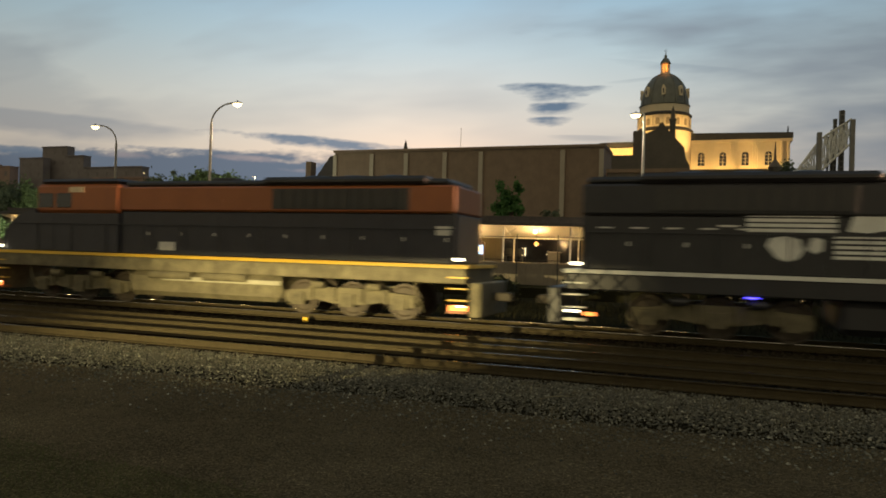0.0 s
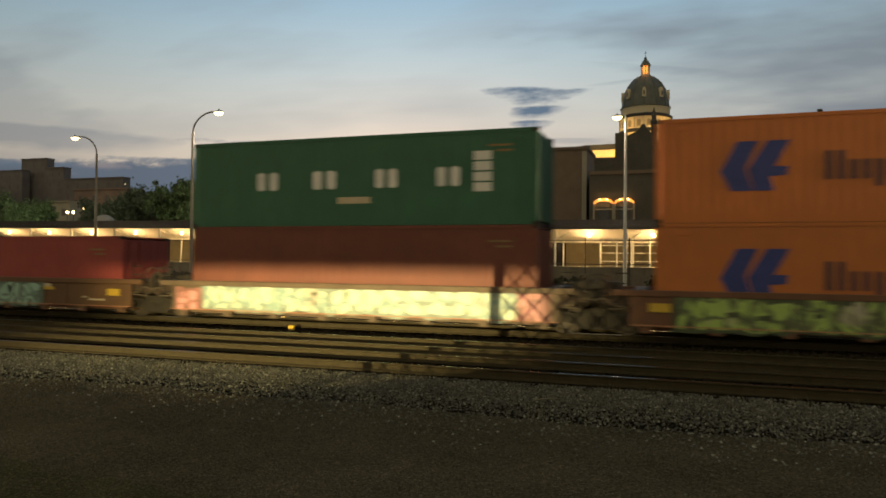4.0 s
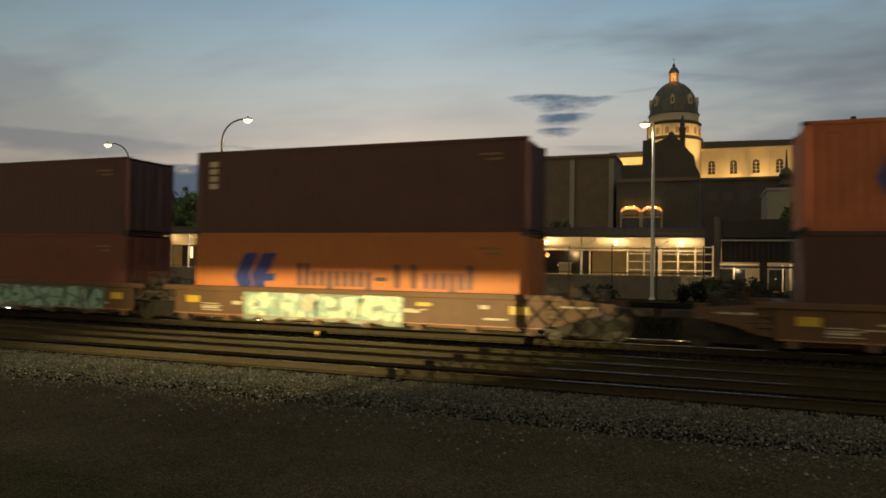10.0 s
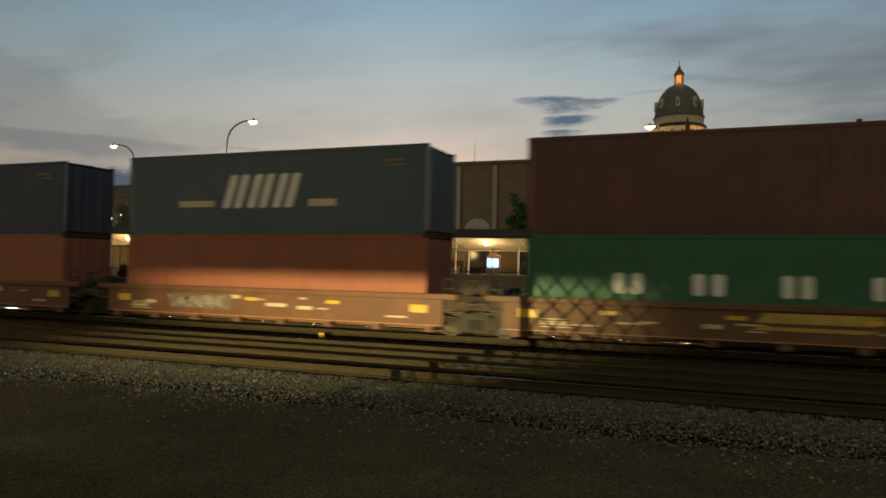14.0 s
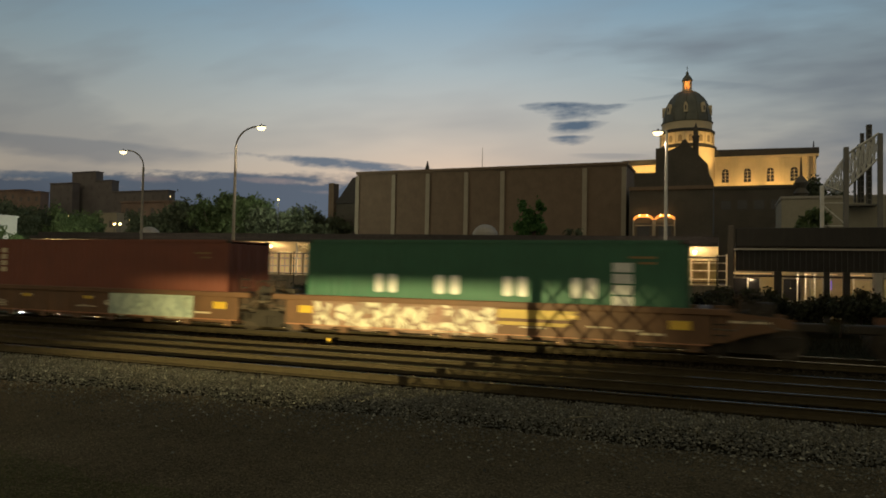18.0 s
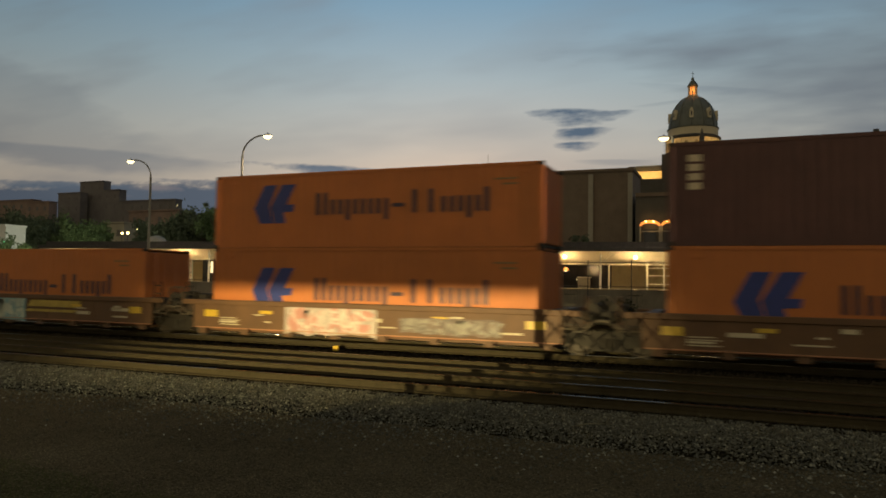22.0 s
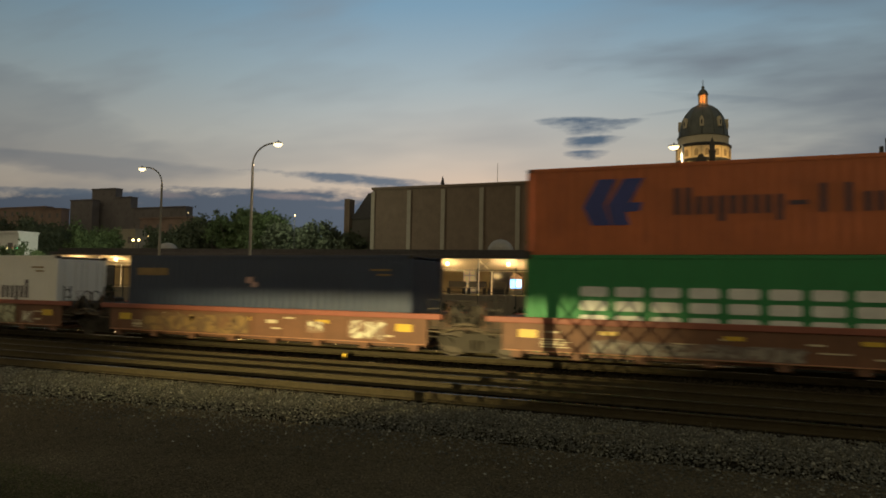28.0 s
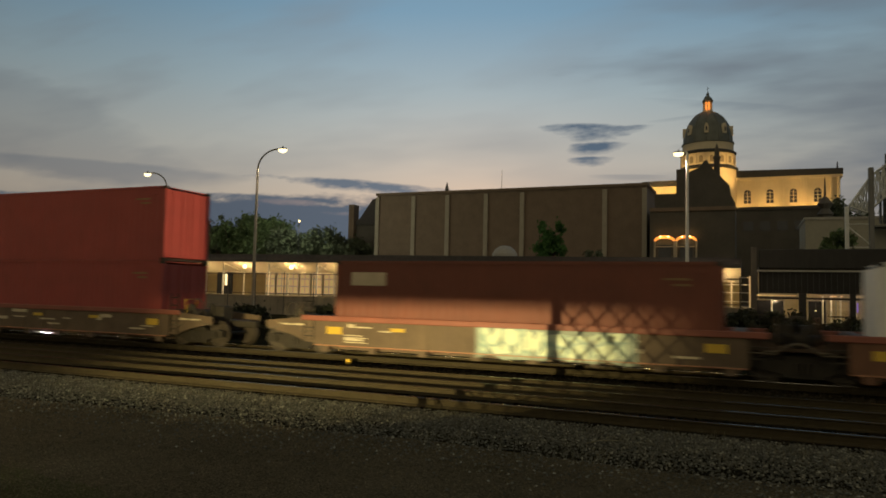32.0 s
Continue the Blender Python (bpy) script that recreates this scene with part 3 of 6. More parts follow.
                "i": (((a + b - w) / 2, (a + b + w) / 2, low, z1),), "-": ((a, b, z0 + 0.42 * h, z0 + 0.55 * h),), "o": ((*f, z0, z1), (*g, z0, z1)), "8": tuple((a, b, z0 + q * h, z0 + (q + 0.26) * h) for q in (0.0, 0.37, 0.74))}[s]
        bm = bmesh.new()
        for p, q, r, t in bars:
            cut = min(q - p, t - r) * 0.2
            ring = [(p + cut, r), (q - cut, r), (q, r + cut), (q, t - cut), (q - cut, t), (p + cut, t), (p, t - cut), (p, r + cut)]
            prism([(x + lean * (z - z0), z) for x, z in ring], -WIDE + 0.004, -WIDE + 0.009, bm)
        part(name, bm, mat, c, label)


def emblem(c, x0, x1, z0, z1, mat):
    w, h = x1 - x0, z1 - z0
    for shape in (((0.0, 0.40), (0.16, 0.0), (0.48, 0.0), (0.36, 0.45), (0.55, 1.0), (0.25, 1.0)),
                  ((0.40, 0.42), (0.50, 0.0), (0.78, 0.0), (0.72, 0.28), (0.95, 0.30), (0.98, 0.48), (0.78, 0.48), (1.0, 1.0), (0.68, 1.0))):
        part("emblem", prism([(x0 + p * w, z0 + q * h) for p, q in shape], -WIDE + 0.0035, -WIDE + 0.009), mat, c, "dark blue slanted painted shape")


def patch(c, x0, x1, z0, z1, mat, label, y=-WIDE, name="painted_panel"):
    part(name, box(x0, y + 0.005, z0, x1, y + 0.009, z1), mat, c, label)


def container(label, mat, h, doors_ahead=True, lit_door=None):
    """A 40 foot box: origin at the middle of its floor."""
    c = thing("shipping_container", label, "container", group="containers on the train")
    for s, turn in ((-1, 0), (1, 180)):
        part("side_panel", kept(("side_panel", mat.name, h), lambda: corrugated(2 * HALF - 0.24, h - 0.24), mat), None, c, m=pose(0, s * (WIDE - 0.012), 0.14, 0, 0, turn))
        part("top_rail", kept(("top_rail", mat.name), lambda: box(-HALF + 0.1, -0.04, -0.1, HALF - 0.1, 0.04, 0), mat), None, c, m=pose(0, s * (WIDE - 0.04), h))
        part("bottom_rail", kept(("bottom_rail", mat.name), lambda: box(-HALF + 0.1, -0.05, 0.01, HALF - 0.1, 0.05, 0.14), mat), None, c, m=pose(0, s * (WIDE - 0.05), 0))
        for e in (-1, 1):
            part("corner_post", kept(("corner_post", mat.name, h), lambda: box(-0.08, -0.07, 0.11, 0.08, 0.07, h - 0.11, bevel=0.01), mat), None, c, m=pose(e * (HALF - 0.08), s * (WIDE - 0.07), 0))
            for z in (0, h - 0.118):
                part("corner_casting", kept(("corner_casting",), lambda: box(-0.089, -0.081, 0, 0.089, 0.081, 0.118, bevel=0.012), CASTING), None, c, m=pose(e * (HALF - 0.085), s * (WIDE - 0.078), z))
    part("roof_panel", kept(("roof_panel", mat.name), lambda: box(-HALF + 0.1, -WIDE + 0.08, -0.05, HALF - 0.1, WIDE - 0.08, -0.02), mat), None, c, m=pose(0, 0, h))
    part("floor_panel", kept(("floor_panel",), lambda: box(-HALF + 0.1, -WIDE + 0.1, 0.02, HALF - 0.1, WIDE - 0.1, 0.1), CASTING), None, c)
    e = 1 if doors_ahead else -1
    part("end_wall", kept(("end_wall", mat.name, h), lambda: corrugated(2 * WIDE - 0.28, h - 0.24), mat), None, c, m=pose(-e * (HALF - 0.03), 0, 0.12, 0, 0, -90 * e))
    for s in (-1, 1):
        d = part("door", kept(("door", (lit_door or mat).name, h), lambda: box(-0.025, -0.53, 0, 0.025, 0.53, h - 0.26, bevel=0.008), lit_door or mat), None, c, m=pose(e * (HALF - 0.06), s * 0.54, 0.13))
        for y in (-0.3, 0.22):
            part("lock_rod", kept(("lock_rod", (lit_door or mat).name, h), lambda: rod((0, 0, 0), (0, 0, h - 0.3), 0.02), lit_door or mat), None, d, m=pose(e * 0.05, y, 0.02))
    # small painted code lines near the upper corner, and the vent cover
    for x, w, z in ((HALF - 1.55, 0.75, h - 0.52), (HALF - 1.30, 0.50, h - 0.68)):
        part("code_line", kept(("code_line", w), lambda: box(0, -0.002, 0, w, 0.002, 0.06), FADED_PLATE), None, c, "small faded painted line", pose(x, -WIDE + 0.007, z))
    for x in (-HALF + 0.75, HALF - 0.55):
        part("vent_cover", kept(("vent_cover", mat.name), lambda: box(-0.14, -0.012, 0, 0.14, 0.012, 0.1, bevel=0.006), mat), None, c, m=pose(x, -WIDE + 0.008, h - 0.34))
    return c


BLOCK_ROW = "Nxpxq-iixqd"


def emblem_marks(c, small=False, blue=BLUE_MARK, ink=DARK_MARK):
    """Emblem and a row of dark bars."""
    if small:
        emblem(c, 2.16 - HALF, 3.08 - HALF, 1.27, 2.06, blue)
        lettering(c, BLOCK_ROW, 3.54 - HALF, 7.33 - HALF, 1.30, 1.88, ink, "dark painted bars")
    else:
        emblem(c, 1.70 - HALF, 3.42 - HALF, 0.86, 2.2, blue)
        lettering(c, BLOCK_ROW, 4.2 - HALF, 10.55 - HALF, 0.92, 1.88, ink, "dark painted bars")


def four_marks(c):
    for x0, x1 in ((2.46, 3.49), (4.58, 5.65), (6.82, 7.79), (8.9, 9.87)):
        lettering(c, "o", x0 - HALF, x1 - HALF, 1.2, 1.8, WHITE_MARK, "white painted bars")
    for k in range(4):
        patch(c, 10.19 - HALF, 10.75 - HALF, 1.02 + k * 0.32, 1.29 + k * 0.32, WHITE_MARK, "white painted tally block", name="marking")
    patch(c, 5.6 - HALF, 6.76 - HALF, 0.72, 0.93, BUFF_MARK, "small pale painted bar", name="marking")


def nine_marks(c):
    lettering(c, "888888888", 1.54 - HALF, 10.57 - HALF, 0.87, 1.98, WHITE_MARK, "stack of white painted bars")


def three_marks(c):
    lettering(c, "ooo", 4.17 - HALF, 7.3 - HALF, 0.92, 2.1, WHITE_MARK, "slanted white painted bars", 0.3)
    patch(c, 2.36 - HALF, 3.92 - HALF, 0.98, 1.2, BUFF_MARK, "small pale painted bar", name="marking")
    patch(c, 7.83 - HALF, 8.89 - HALF, 0.95, 1.2, BUFF_MARK, "small pale painted bar", name="marking")


def bar_column(c, h, x=0.55):
    for k in range(4):
        patch(c, x - HALF, x + 0.35 - HALF, h - 0.55 - k * 0.26, h - 0.36 - k * 0.26, BUFF_MARK, "pale stencilled bar", name="marking")


def plate(c, x0, x1, z0, z1, mat=BUFF_MARK, label="pale painted plate"):
    patch(c, x0 - HALF, x1 - HALF, z0, z1, mat, label, name="marking")


# ---- well cars
def truck_parts(car, x):
    def frame_mesh():
        bm = prism([(-1.25, 0.38), (-1.25, 0.62), (-1.0, 0.66), (-0.55, 0.60), (-0.42, 0.74), (0.42, 0.74), (0.55, 0.60), (1.0, 0.66), (1.25, 0.62), (1.25, 0.38), (1.0, 0.34), (0.62, 0.30), (0.45, 0.16), (-0.45, 0.16), (-0.62, 0.30), (-1.0, 0.34)], -0.07, 0.07)
        for x0 in (-0.25, -0.09, 0.07):
            rod((x0 + 0.09, -0.09, 0.24), (x0 + 0.09, -0.09, 0.55), 0.065, n=8, bm=bm)
        for x0 in (-0.89, 0.89):
            rod((x0, -0.16, 0.48), (x0, 0.05, 0.48), 0.12, n=12, bm=bm)
        return bm

    def wheel_mesh():
        bm = turned([(0.05, -0.06), (0.40, -0.07), (0.42, -0.05), (0.48, 0.06), (0.49, 0.075), (0.44, 0.075), (0.38, 0.03), (0.16, 0.01), (0.14, 0.05), (0.05, 0.05)], 28)
        bmesh.ops.rotate(bm, verts=bm.verts, matrix=Matrix.Rotation(radians(90), 3, "X"))
        return bm
    for s in (-1, 1):
        part("truck_side_frame", kept(("truck_side_frame",), frame_mesh, CASTING), None, car, "cast steel truck side frame", pose(x, s * 1.0, 0, 0, 0, 0 if s < 0 else 180))
    for dx in (-0.89, 0.89):
        axle = part("axle", kept(("axle",), lambda: rod((0, -0.75, 0), (0, 0.75, 0), 0.08), CASTING), None, car, m=pose(x + dx, 0, 0.49))
        ROLLING.append((axle, x + dx, 0.49))
        for s in (-1, 1):
            part("wheel", kept(("wheel",), wheel_mesh, WHEEL), None, axle, "worn steel wheel", pose(0, s * 0.75, 0, 0, 0, 0 if s < 0 else 180))
    part("bolster", kept(("bolster",), lambda: box(-0.2, -0.95, 0.5, 0.2, 0.95, 0.8, bevel=0.03), CASTING), None, car, m=pose(x, 0, 0))


def end_mesh():
    bm = box(-0.1, -1.35, 0.86, 1.9, 1.35, 0.95)
    box(-0.1, -1.4, 0.55, 0.25, 1.4, 1.34, bm)
    for s in (-1, 1):
        prism([(0.2, 0.9), (0.2, 1.3), (1.1, 0.98), (1.1, 0.9)], s * 1.25 - 0.04, s * 1.25 + 0.04, bm)
    box(0.2, -0.4, 0.6, 2.1, 0.4, 0.9, bm)
    return bm


def well_car(label, mat, right_truck, left_coupled, style=0):
    w = thing("well_car", label, "rail car", group="well cars of the train")
    for s in (-1, 1):
        side = part("side_sill", kept(("side_sill", mat.name), lambda: box(-6.75, -0.02, 0.37, 6.75, 0.02, 1.16), mat), None, w, m=pose(0, s * 1.44, 0, 0, 0, 0 if s < 0 else 180))
        cm = CHORD_RED if style > 14 else mat
        part("top_chord", kept(("top_chord", cm.name), lambda: box(-7.25, -0.07, 1.16, 7.25, 0.05, 1.34, bevel=0.02), cm), None, w, m=pose(0, s * 1.44, 0, 0, 0, 0 if s < 0 else 180))
        part("bottom_flange", kept(("bottom_flange",), lambda: box(-6.7, -0.065, 0.345, 6.7, 0.02, 0.372), FLANGE), None, side)
        for k in range(8):
            part("foot_bracket", kept(("foot_bracket", mat.name), lambda: box(-0.16, -0.05, 0.14, 0.16, 0.05, 0.40, bevel=0.015), mat), None, side, m=pose(-6.3 + k * 1.8, 0, 0))
        for k in range(11):
            part("side_stake", kept(("side_stake", mat.name), lambda: box(-0.05, -0.04, 0.38, 0.05, -0.02, 1.16), mat), None, side, m=pose(-6.3 + k * 1.26, 0, 0))
    part("floor_pan", kept(("floor_pan", mat.name), lambda: box(-6.5, -1.1, 0.215, 6.5, 1.1, 0.29), mat), None, w)
    for e in (-1, 1):
        part("end_platform", kept(("end_platform",), end_mesh, END_PAINT), None, w, m=pose(e * 6.45, 0, 0, 0, 0, 0 if e > 0 else 180))
        hoop = tube([(0, -1.3, 0.9), (0, -1.3, 1.75), (0, -0.75, 1.75), (0, -0.75, 0.9)], 0.02)
        part("handrail", hoop, YELLOW_MARK if style > 19 else mat, w, m=pose(e * 7.4, 0, 0))
        part("brake_cylinder", kept(("brake_cylinder",), lambda: rod((-0.35, 0, 0), (0.45, 0, 0), 0.2, 0.16, 14), GRIME), None, w, m=pose(e * 7.15, -0.95, 1.13, 0, 0, 0 if e > 0 else 180))
        part("air_tank", kept(("air_tank",), lambda: rod((0, -0.5, 0), (0, 0.5, 0), 0.19, 0.19, 14), GRIME), None, w, m=pose(e * 7.75, -0.3, 1.16))
        part("brake_lever", kept(("brake_lever",), lambda: prism([(-0.5, 0.9), (-0.38, 0.86), (0.05, 1.4), (0.42, 1.0), (0.5, 1.06), (0.1, 1.58), (-0.04, 1.58)], -0.05, 0.05), GRIME), None, w, m=pose(e * 7.55, -1.18, 0))
        part("equipment_box", kept(("equipment_box",), lambda: box(-0.22, -0.3, 0.95, 0.22, 0.3, 1.52, bevel=0.05), GRIME), None, w, m=pose(e * 8.15, -0.1, 0))
        part("air_hose", kept(("air_hose",), lambda: tube([(0, 0, 0.92), (0.1, 0, 0.62), (0.32, 0, 0.48), (0.55, 0, 0.55)], 0.035, 8), GRIME), None, w, m=pose(e * 8.0, -0.75, 0, 0, 0, 0 if e > 0 else 180))
        lad = part("end_ladder", box(-0.19, -0.02, 0.5, -0.16, 0.02, 1.95), CASTING, w, "grimy steel ladder at the car's end", pose(e * 6.98, -1.43, 0))
        part("ladder_rail", kept(("ladder_rail",), lambda: box(0.16, -0.02, 0.5, 0.19, 0.02, 1.95), CASTING), None, lad)
        for k in range(5):
            part("rung", kept(("end_rung",), lambda: box(-0.16, -0.015, 0, 0.16, 0.015, 0.035), CASTING), None, lad, m=pose(0, 0, 0.62 + k * 0.29))
        part("brake_pipe", kept(("brake_pipe",), lambda: tube([(-0.9, 0, 0.80), (-0.3, 0, 0.78), (0.0, 0, 1.02), (0.35, 0, 1.08), (0.7, 0, 0.86), (1.1, 0, 0.84)], 0.028, 7), BUFF_PIPE), None, w, "rust-dusted brake pipe", pose(e * 7.65, -1.40, 0, 0, 0, 0 if e > 0 else 180))
        part("hand_brake_wheel", kept(("hand_brake_wheel",), lambda: tube([(0.27 * math.cos(q), 0, 0.27 * math.sin(q)) for q in [j * math.tau / 14 for j in range(15)]], 0.025, 6), WHEEL), None, w, m=pose(e * 7.85, -1.2, 1.5))
        part("brake_wheel_stand", box(-0.08, -0.5, 0.9, 0.08, -0.34, 1.6, bevel=0.02), CASTING, w, m=pose(e * 7.9, 0, 0))
        part("reflector", kept(("reflector",), lambda: box(-0.28, -0.03, 0.72, 0.28, 0, 0.96), YELLOW_MARK), None, w, "yellow reflective panel", pose(e * 5.95, -1.46, 0.02))
        part("stencil", kept(("stencil",), lambda: box(-0.35, -0.03, 0.3, 0.35, 0, 0.36), BUFF_MARK), None, w, "pale stencilled bar", pose(e * 5.2, -1.46, 0.25))
    for x in (-3.6, -0.3, 2.9):
        part("reflector_strip", kept(("reflector_strip",), lambda: box(-0.25, -0.03, 0.86, 0.25, 0, 0.97), YELLOW_MARK), None, w, "yellow reflective strip", pose(x, -1.46, 0.04))
    r = random.Random(style * 31 + 5)
    for k in range(9):
        x, z, l = r.uniform(-5.6, 5.4), r.uniform(0.55, 1.02), r.uniform(0.25, 0.9)
        part("stencil", box(x, -1.487, z, x + l, -1.482, z + r.choice((0.04, 0.05, 0.12))), BUFF_MARK, w, "pale stencilled bar")
    for k in range(4):
        part("stencil", box(-5.55, -1.487, 0.48 + k * 0.075, -4.7 - 0.15 * (k % 2), -1.482, 0.51 + k * 0.075), BUFF_MARK, w, "pale stencilled line")
    truck_parts(w, -7.72)
    if right_truck:
        truck_parts(w, 7.72)
    for e, on in ((1, right_truck), (-1, left_coupled)):
        if on:
            for s in (-1, 1):
                part("end_sill", kept(("end_sill", mat.name), lambda: prism([(6.76, 0.42), (6.76, 1.3), (8.75, 1.12), (8.75, 0.88), (7.7, 0.66), (7.1, 0.44)], -0.03, 0.03), mat), None, w, m=pose(0, s * 1.38, 0, 0, 0, 0 if e > 0 else 180))
                part("end_stencil", kept(("end_stencil",), lambda: box(-0.5, -0.036, 0.98, 0.5, -0.031, 1.04), BUFF_MARK), None, w, "pale stencilled bar", pose(e * 7.7, s * 1.38, 0, 0, 0, 0 if s < 0 else 180))
            part("coupler", kept(("coupler",), lambda: box(0, -0.13, 0.72, 1.3, 0.13, 0.98, bevel=0.04), CASTING), None, w, m=pose(e * 8.4, 0, 0, 0, 0, 0 if e > 0 else 180))
    return w


def tag_paint(w, x0, x1, z0, z1, mat, label, seed=0):
    """A field of spray paint with a ragged outline on the car's side."""
    r = random.Random(seed + int(x0 * 100))
    n = max(8, int((x1 - x0) / 0.3))
    top = [(x0 + (x1 - x0) * k / n - HALF, z1 - r.uniform(0, 0.14) * (z1 - z0)) for k in range(n + 1)]
    low = [(x0 + (x1 - x0) * k / n - HALF, z0 + r.uniform(0, 0.16) * (z1 - z0)) for k in range(n, -1, -1)]
    part("graffiti", prism(low[::-1] + top[::-1], -1.494, -1.491), TAG_EDGE[mat.name], w, label)
    # fat crooked blocks over the outline colour
    x = x0 - HALF + 0.08
    while x < x1 - HALF - 0.3:
        wd = min(r.uniform(0.55, 0.95), x1 - HALF - 0.05 - x)
        lean, bot, up = r.uniform(-0.12, 0.16), z0 + r.uniform(0.06, 0.2) * (z1 - z0), z1 - r.uniform(0.06, 0.22) * (z1 - z0)
        hgt = up - bot
        kind = r.randrange(3)
        ring = [(0.05, 0.0), (0.35, 0.04), (0.42, 0.3), (0.58, 0.3), (0.66, 0.0), (1.0, 0.06), (0.94, 0.5), (1.02, 0.9), (0.7, 1.0), (0.3, 0.96), (0.0, 0.86), (0.06, 0.4)]
        if kind == 1:
            ring = [(0.0, 0.1), (0.3, 0.0), (0.8, 0.02), (1.0, 0.2), (0.96, 0.42), (0.5, 0.36), (0.5, 0.52), (0.9, 0.56), (1.0, 0.84), (0.75, 1.0), (0.2, 0.98), (0.02, 0.7)]
        if kind == 2:
            ring = [(0.02, 0.0), (0.34, 0.0), (0.4, 0.36), (0.7, 0.0), (1.0, 0.04), (0.8, 0.5), (1.02, 0.94), (0.7, 1.0), (0.46, 0.66), (0.36, 1.0), (0.0, 0.96), (0.06, 0.5)]
        part("graffiti_block", prism([(x + (p + r.uniform(-0.03, 0.03)) * wd + lean * q, bot + (q + r.uniform(-0.03, 0.03)) * hgt) for p, q in ring], -1.4975, -1.4945), mat, w)
        x += wd * 0.95
    return


PALE_GREEN = sprayed("pale_green_spray", (0.5, 0.45, 0.33), (0.66, 0.74, 0.50), (0.30, 0.42, 0.34), 1.5)
PINK = sprayed("pink_spray", (0.45, 0.2, 0.16), (0.72, 0.30, 0.27), (0.35, 0.16, 0.12), 1.6)
LIME = sprayed("lime_spray", (0.44, 0.39, 0.29), (0.37, 0.51, 0.12), (0.11, 0.13, 0.06), 1.5)
CREAMY = sprayed("cream_spray", (0.24, 0.12, 0.075), (0.62, 0.58, 0.42), (0.20, 0.13, 0.09), 2.2)
TEAL = sprayed("teal_spray", (0.1, 0.2, 0.2), (0.07, 0.36, 0.44), (0.40, 0.60, 0.25), 1.5)
CYAN = sprayed("cyan_spray", (0.25, 0.30, 0.28), (0.30, 0.66, 0.74), (0.05, 0.12, 0.16), 1.3)
MINT = sprayed("mint_spray", (0.30, 0.28, 0.20), (0.33, 0.50, 0.40), (0.12, 0.18, 0.14), 1.6)
REDTAG = sprayed("red_and_white_spray", (0.58, 0.50, 0.43), (0.50, 0.24, 0.19), (0.60, 0.54, 0.46), 2.2)
OLIVE = sprayed("olive_spray", (0.30, 0.21, 0.12), (0.41, 0.40, 0.25), (0.14, 0.12, 0.07), 1.6)
OCHRE = sprayed("ochre_spray", (0.17, 0.085, 0.04), (0.25, 0.155, 0.055), (0.14, 0.085, 0.04), 1.6)
WHITETAG = sprayed("white_spray", (0.42, 0.44, 0.35), (0.52, 0.55, 0.44), (0.26, 0.33, 0.31), 1.3)
MINT_PANEL = sprayed("pale_mint_roller_paint", (0.36, 0.40, 0.29), (0.48, 0.56, 0.42), (0.33, 0.40, 0.31), 1.3)
GREYTAG = sprayed("grey_spray", (0.20, 0.12, 0.08), (0.26, 0.23, 0.18), (0.14, 0.11, 0.09), 2.2)

TAG_EDGE = {k: material("outline_" + k, c, 0.6, vary=0.4, scale=2.5, stain=0.4, dark=(0.10, 0.06, 0.04)) for k, c in (
    ("pale_green_spray", (0.26, 0.31, 0.24)), ("pink_spray", (0.30, 0.13, 0.10)), ("lime_spray", (0.07, 0.085, 0.04)), ("cream_spray", (0.22, 0.13, 0.08)), ("teal_spray", (0.07, 0.20, 0.22)),
    ("white_spray", (0.20, 0.36, 0.38)), ("pale_mint_roller_paint", (0.44, 0.52, 0.39)), ("cyan_spray", (0.06, 0.12, 0.16)), ("mint_spray", (0.12, 0.16, 0.12)), ("red_and_white_spray", (0.46, 0.38, 0.32)), ("olive_spray", (0.19, 0.16, 0.09)), ("ochre_spray", (0.15, 0.085, 0.04)), ("grey_spray", (0.15, 0.105, 0.08)))}
HC, STD = 2.896, 2.591
PAINTS = dict(o=(ORANGE, "orange"), w=(ORANGE_WORN, "worn orange"), b=(BROWN, "dark brown"), m=(MAROON, "maroon"), r=(RED, "red"), k=(RUSTRED, "rusty red"),
              g=(GREEN, "dark green"), e=(BRIGHTGREEN, "bright green"), n=(NAVY, "navy blue"), s=(SLATE, "slate blue"), c=(WHITE, "white"))
# right end at the start, lower paint and height, lower marks, upper paint and height, upper marks, car paint, graffiti
CAR_A = (
    (-31.76, "o", HC, "H", "o", HC, "H", WELL_RED, ((0.49, 6.0, 0.15, 1.32, LIME, "dull lime green graffiti lettering"), (6.0, 7.6, 0.2, 1.25, CREAMY, "pale graffiti"))),
    (-47.24, "m", HC, "", "g", HC, "U", WELL_OLD, ((0.6, 11.6, 0.25, 1.32, PALE_GREEN, "long pale green graffiti"), (11.6, 12.6, 0.25, 1.3, PINK, "pink graffiti"), (-0.5, 0.6, 0.28, 1.16, PINK, "pink graffiti"))),
    (-62.51, "r", STD, "q", "", 0, "", WELL, ((3.2, 8.8, 0.2, 1.3, MINT, "dull mint graffiti"), (0.4, 2.2, 0.3, 1.1, CREAMY, "pale graffiti"))),
    (-77.90, "o", HC, "H", "w", HC, "h", WELL, ((1.7, 5.1, 0.4, 1.3, TEAL, "teal graffiti with lime outline"), (6.4, 10.0, 0.28, 1.32, CYAN, "pale cyan graffiti"))),
    (-93.27, "b", HC, "", "w", HC, "H", WELL, ((3.3, 6.1, 0.3, 1.25, CREAMY, "cream graffiti"), (6.1, 11.4, 0.25, 1.2, GREYTAG, "grey graffiti"))),
)
CAR_B = (
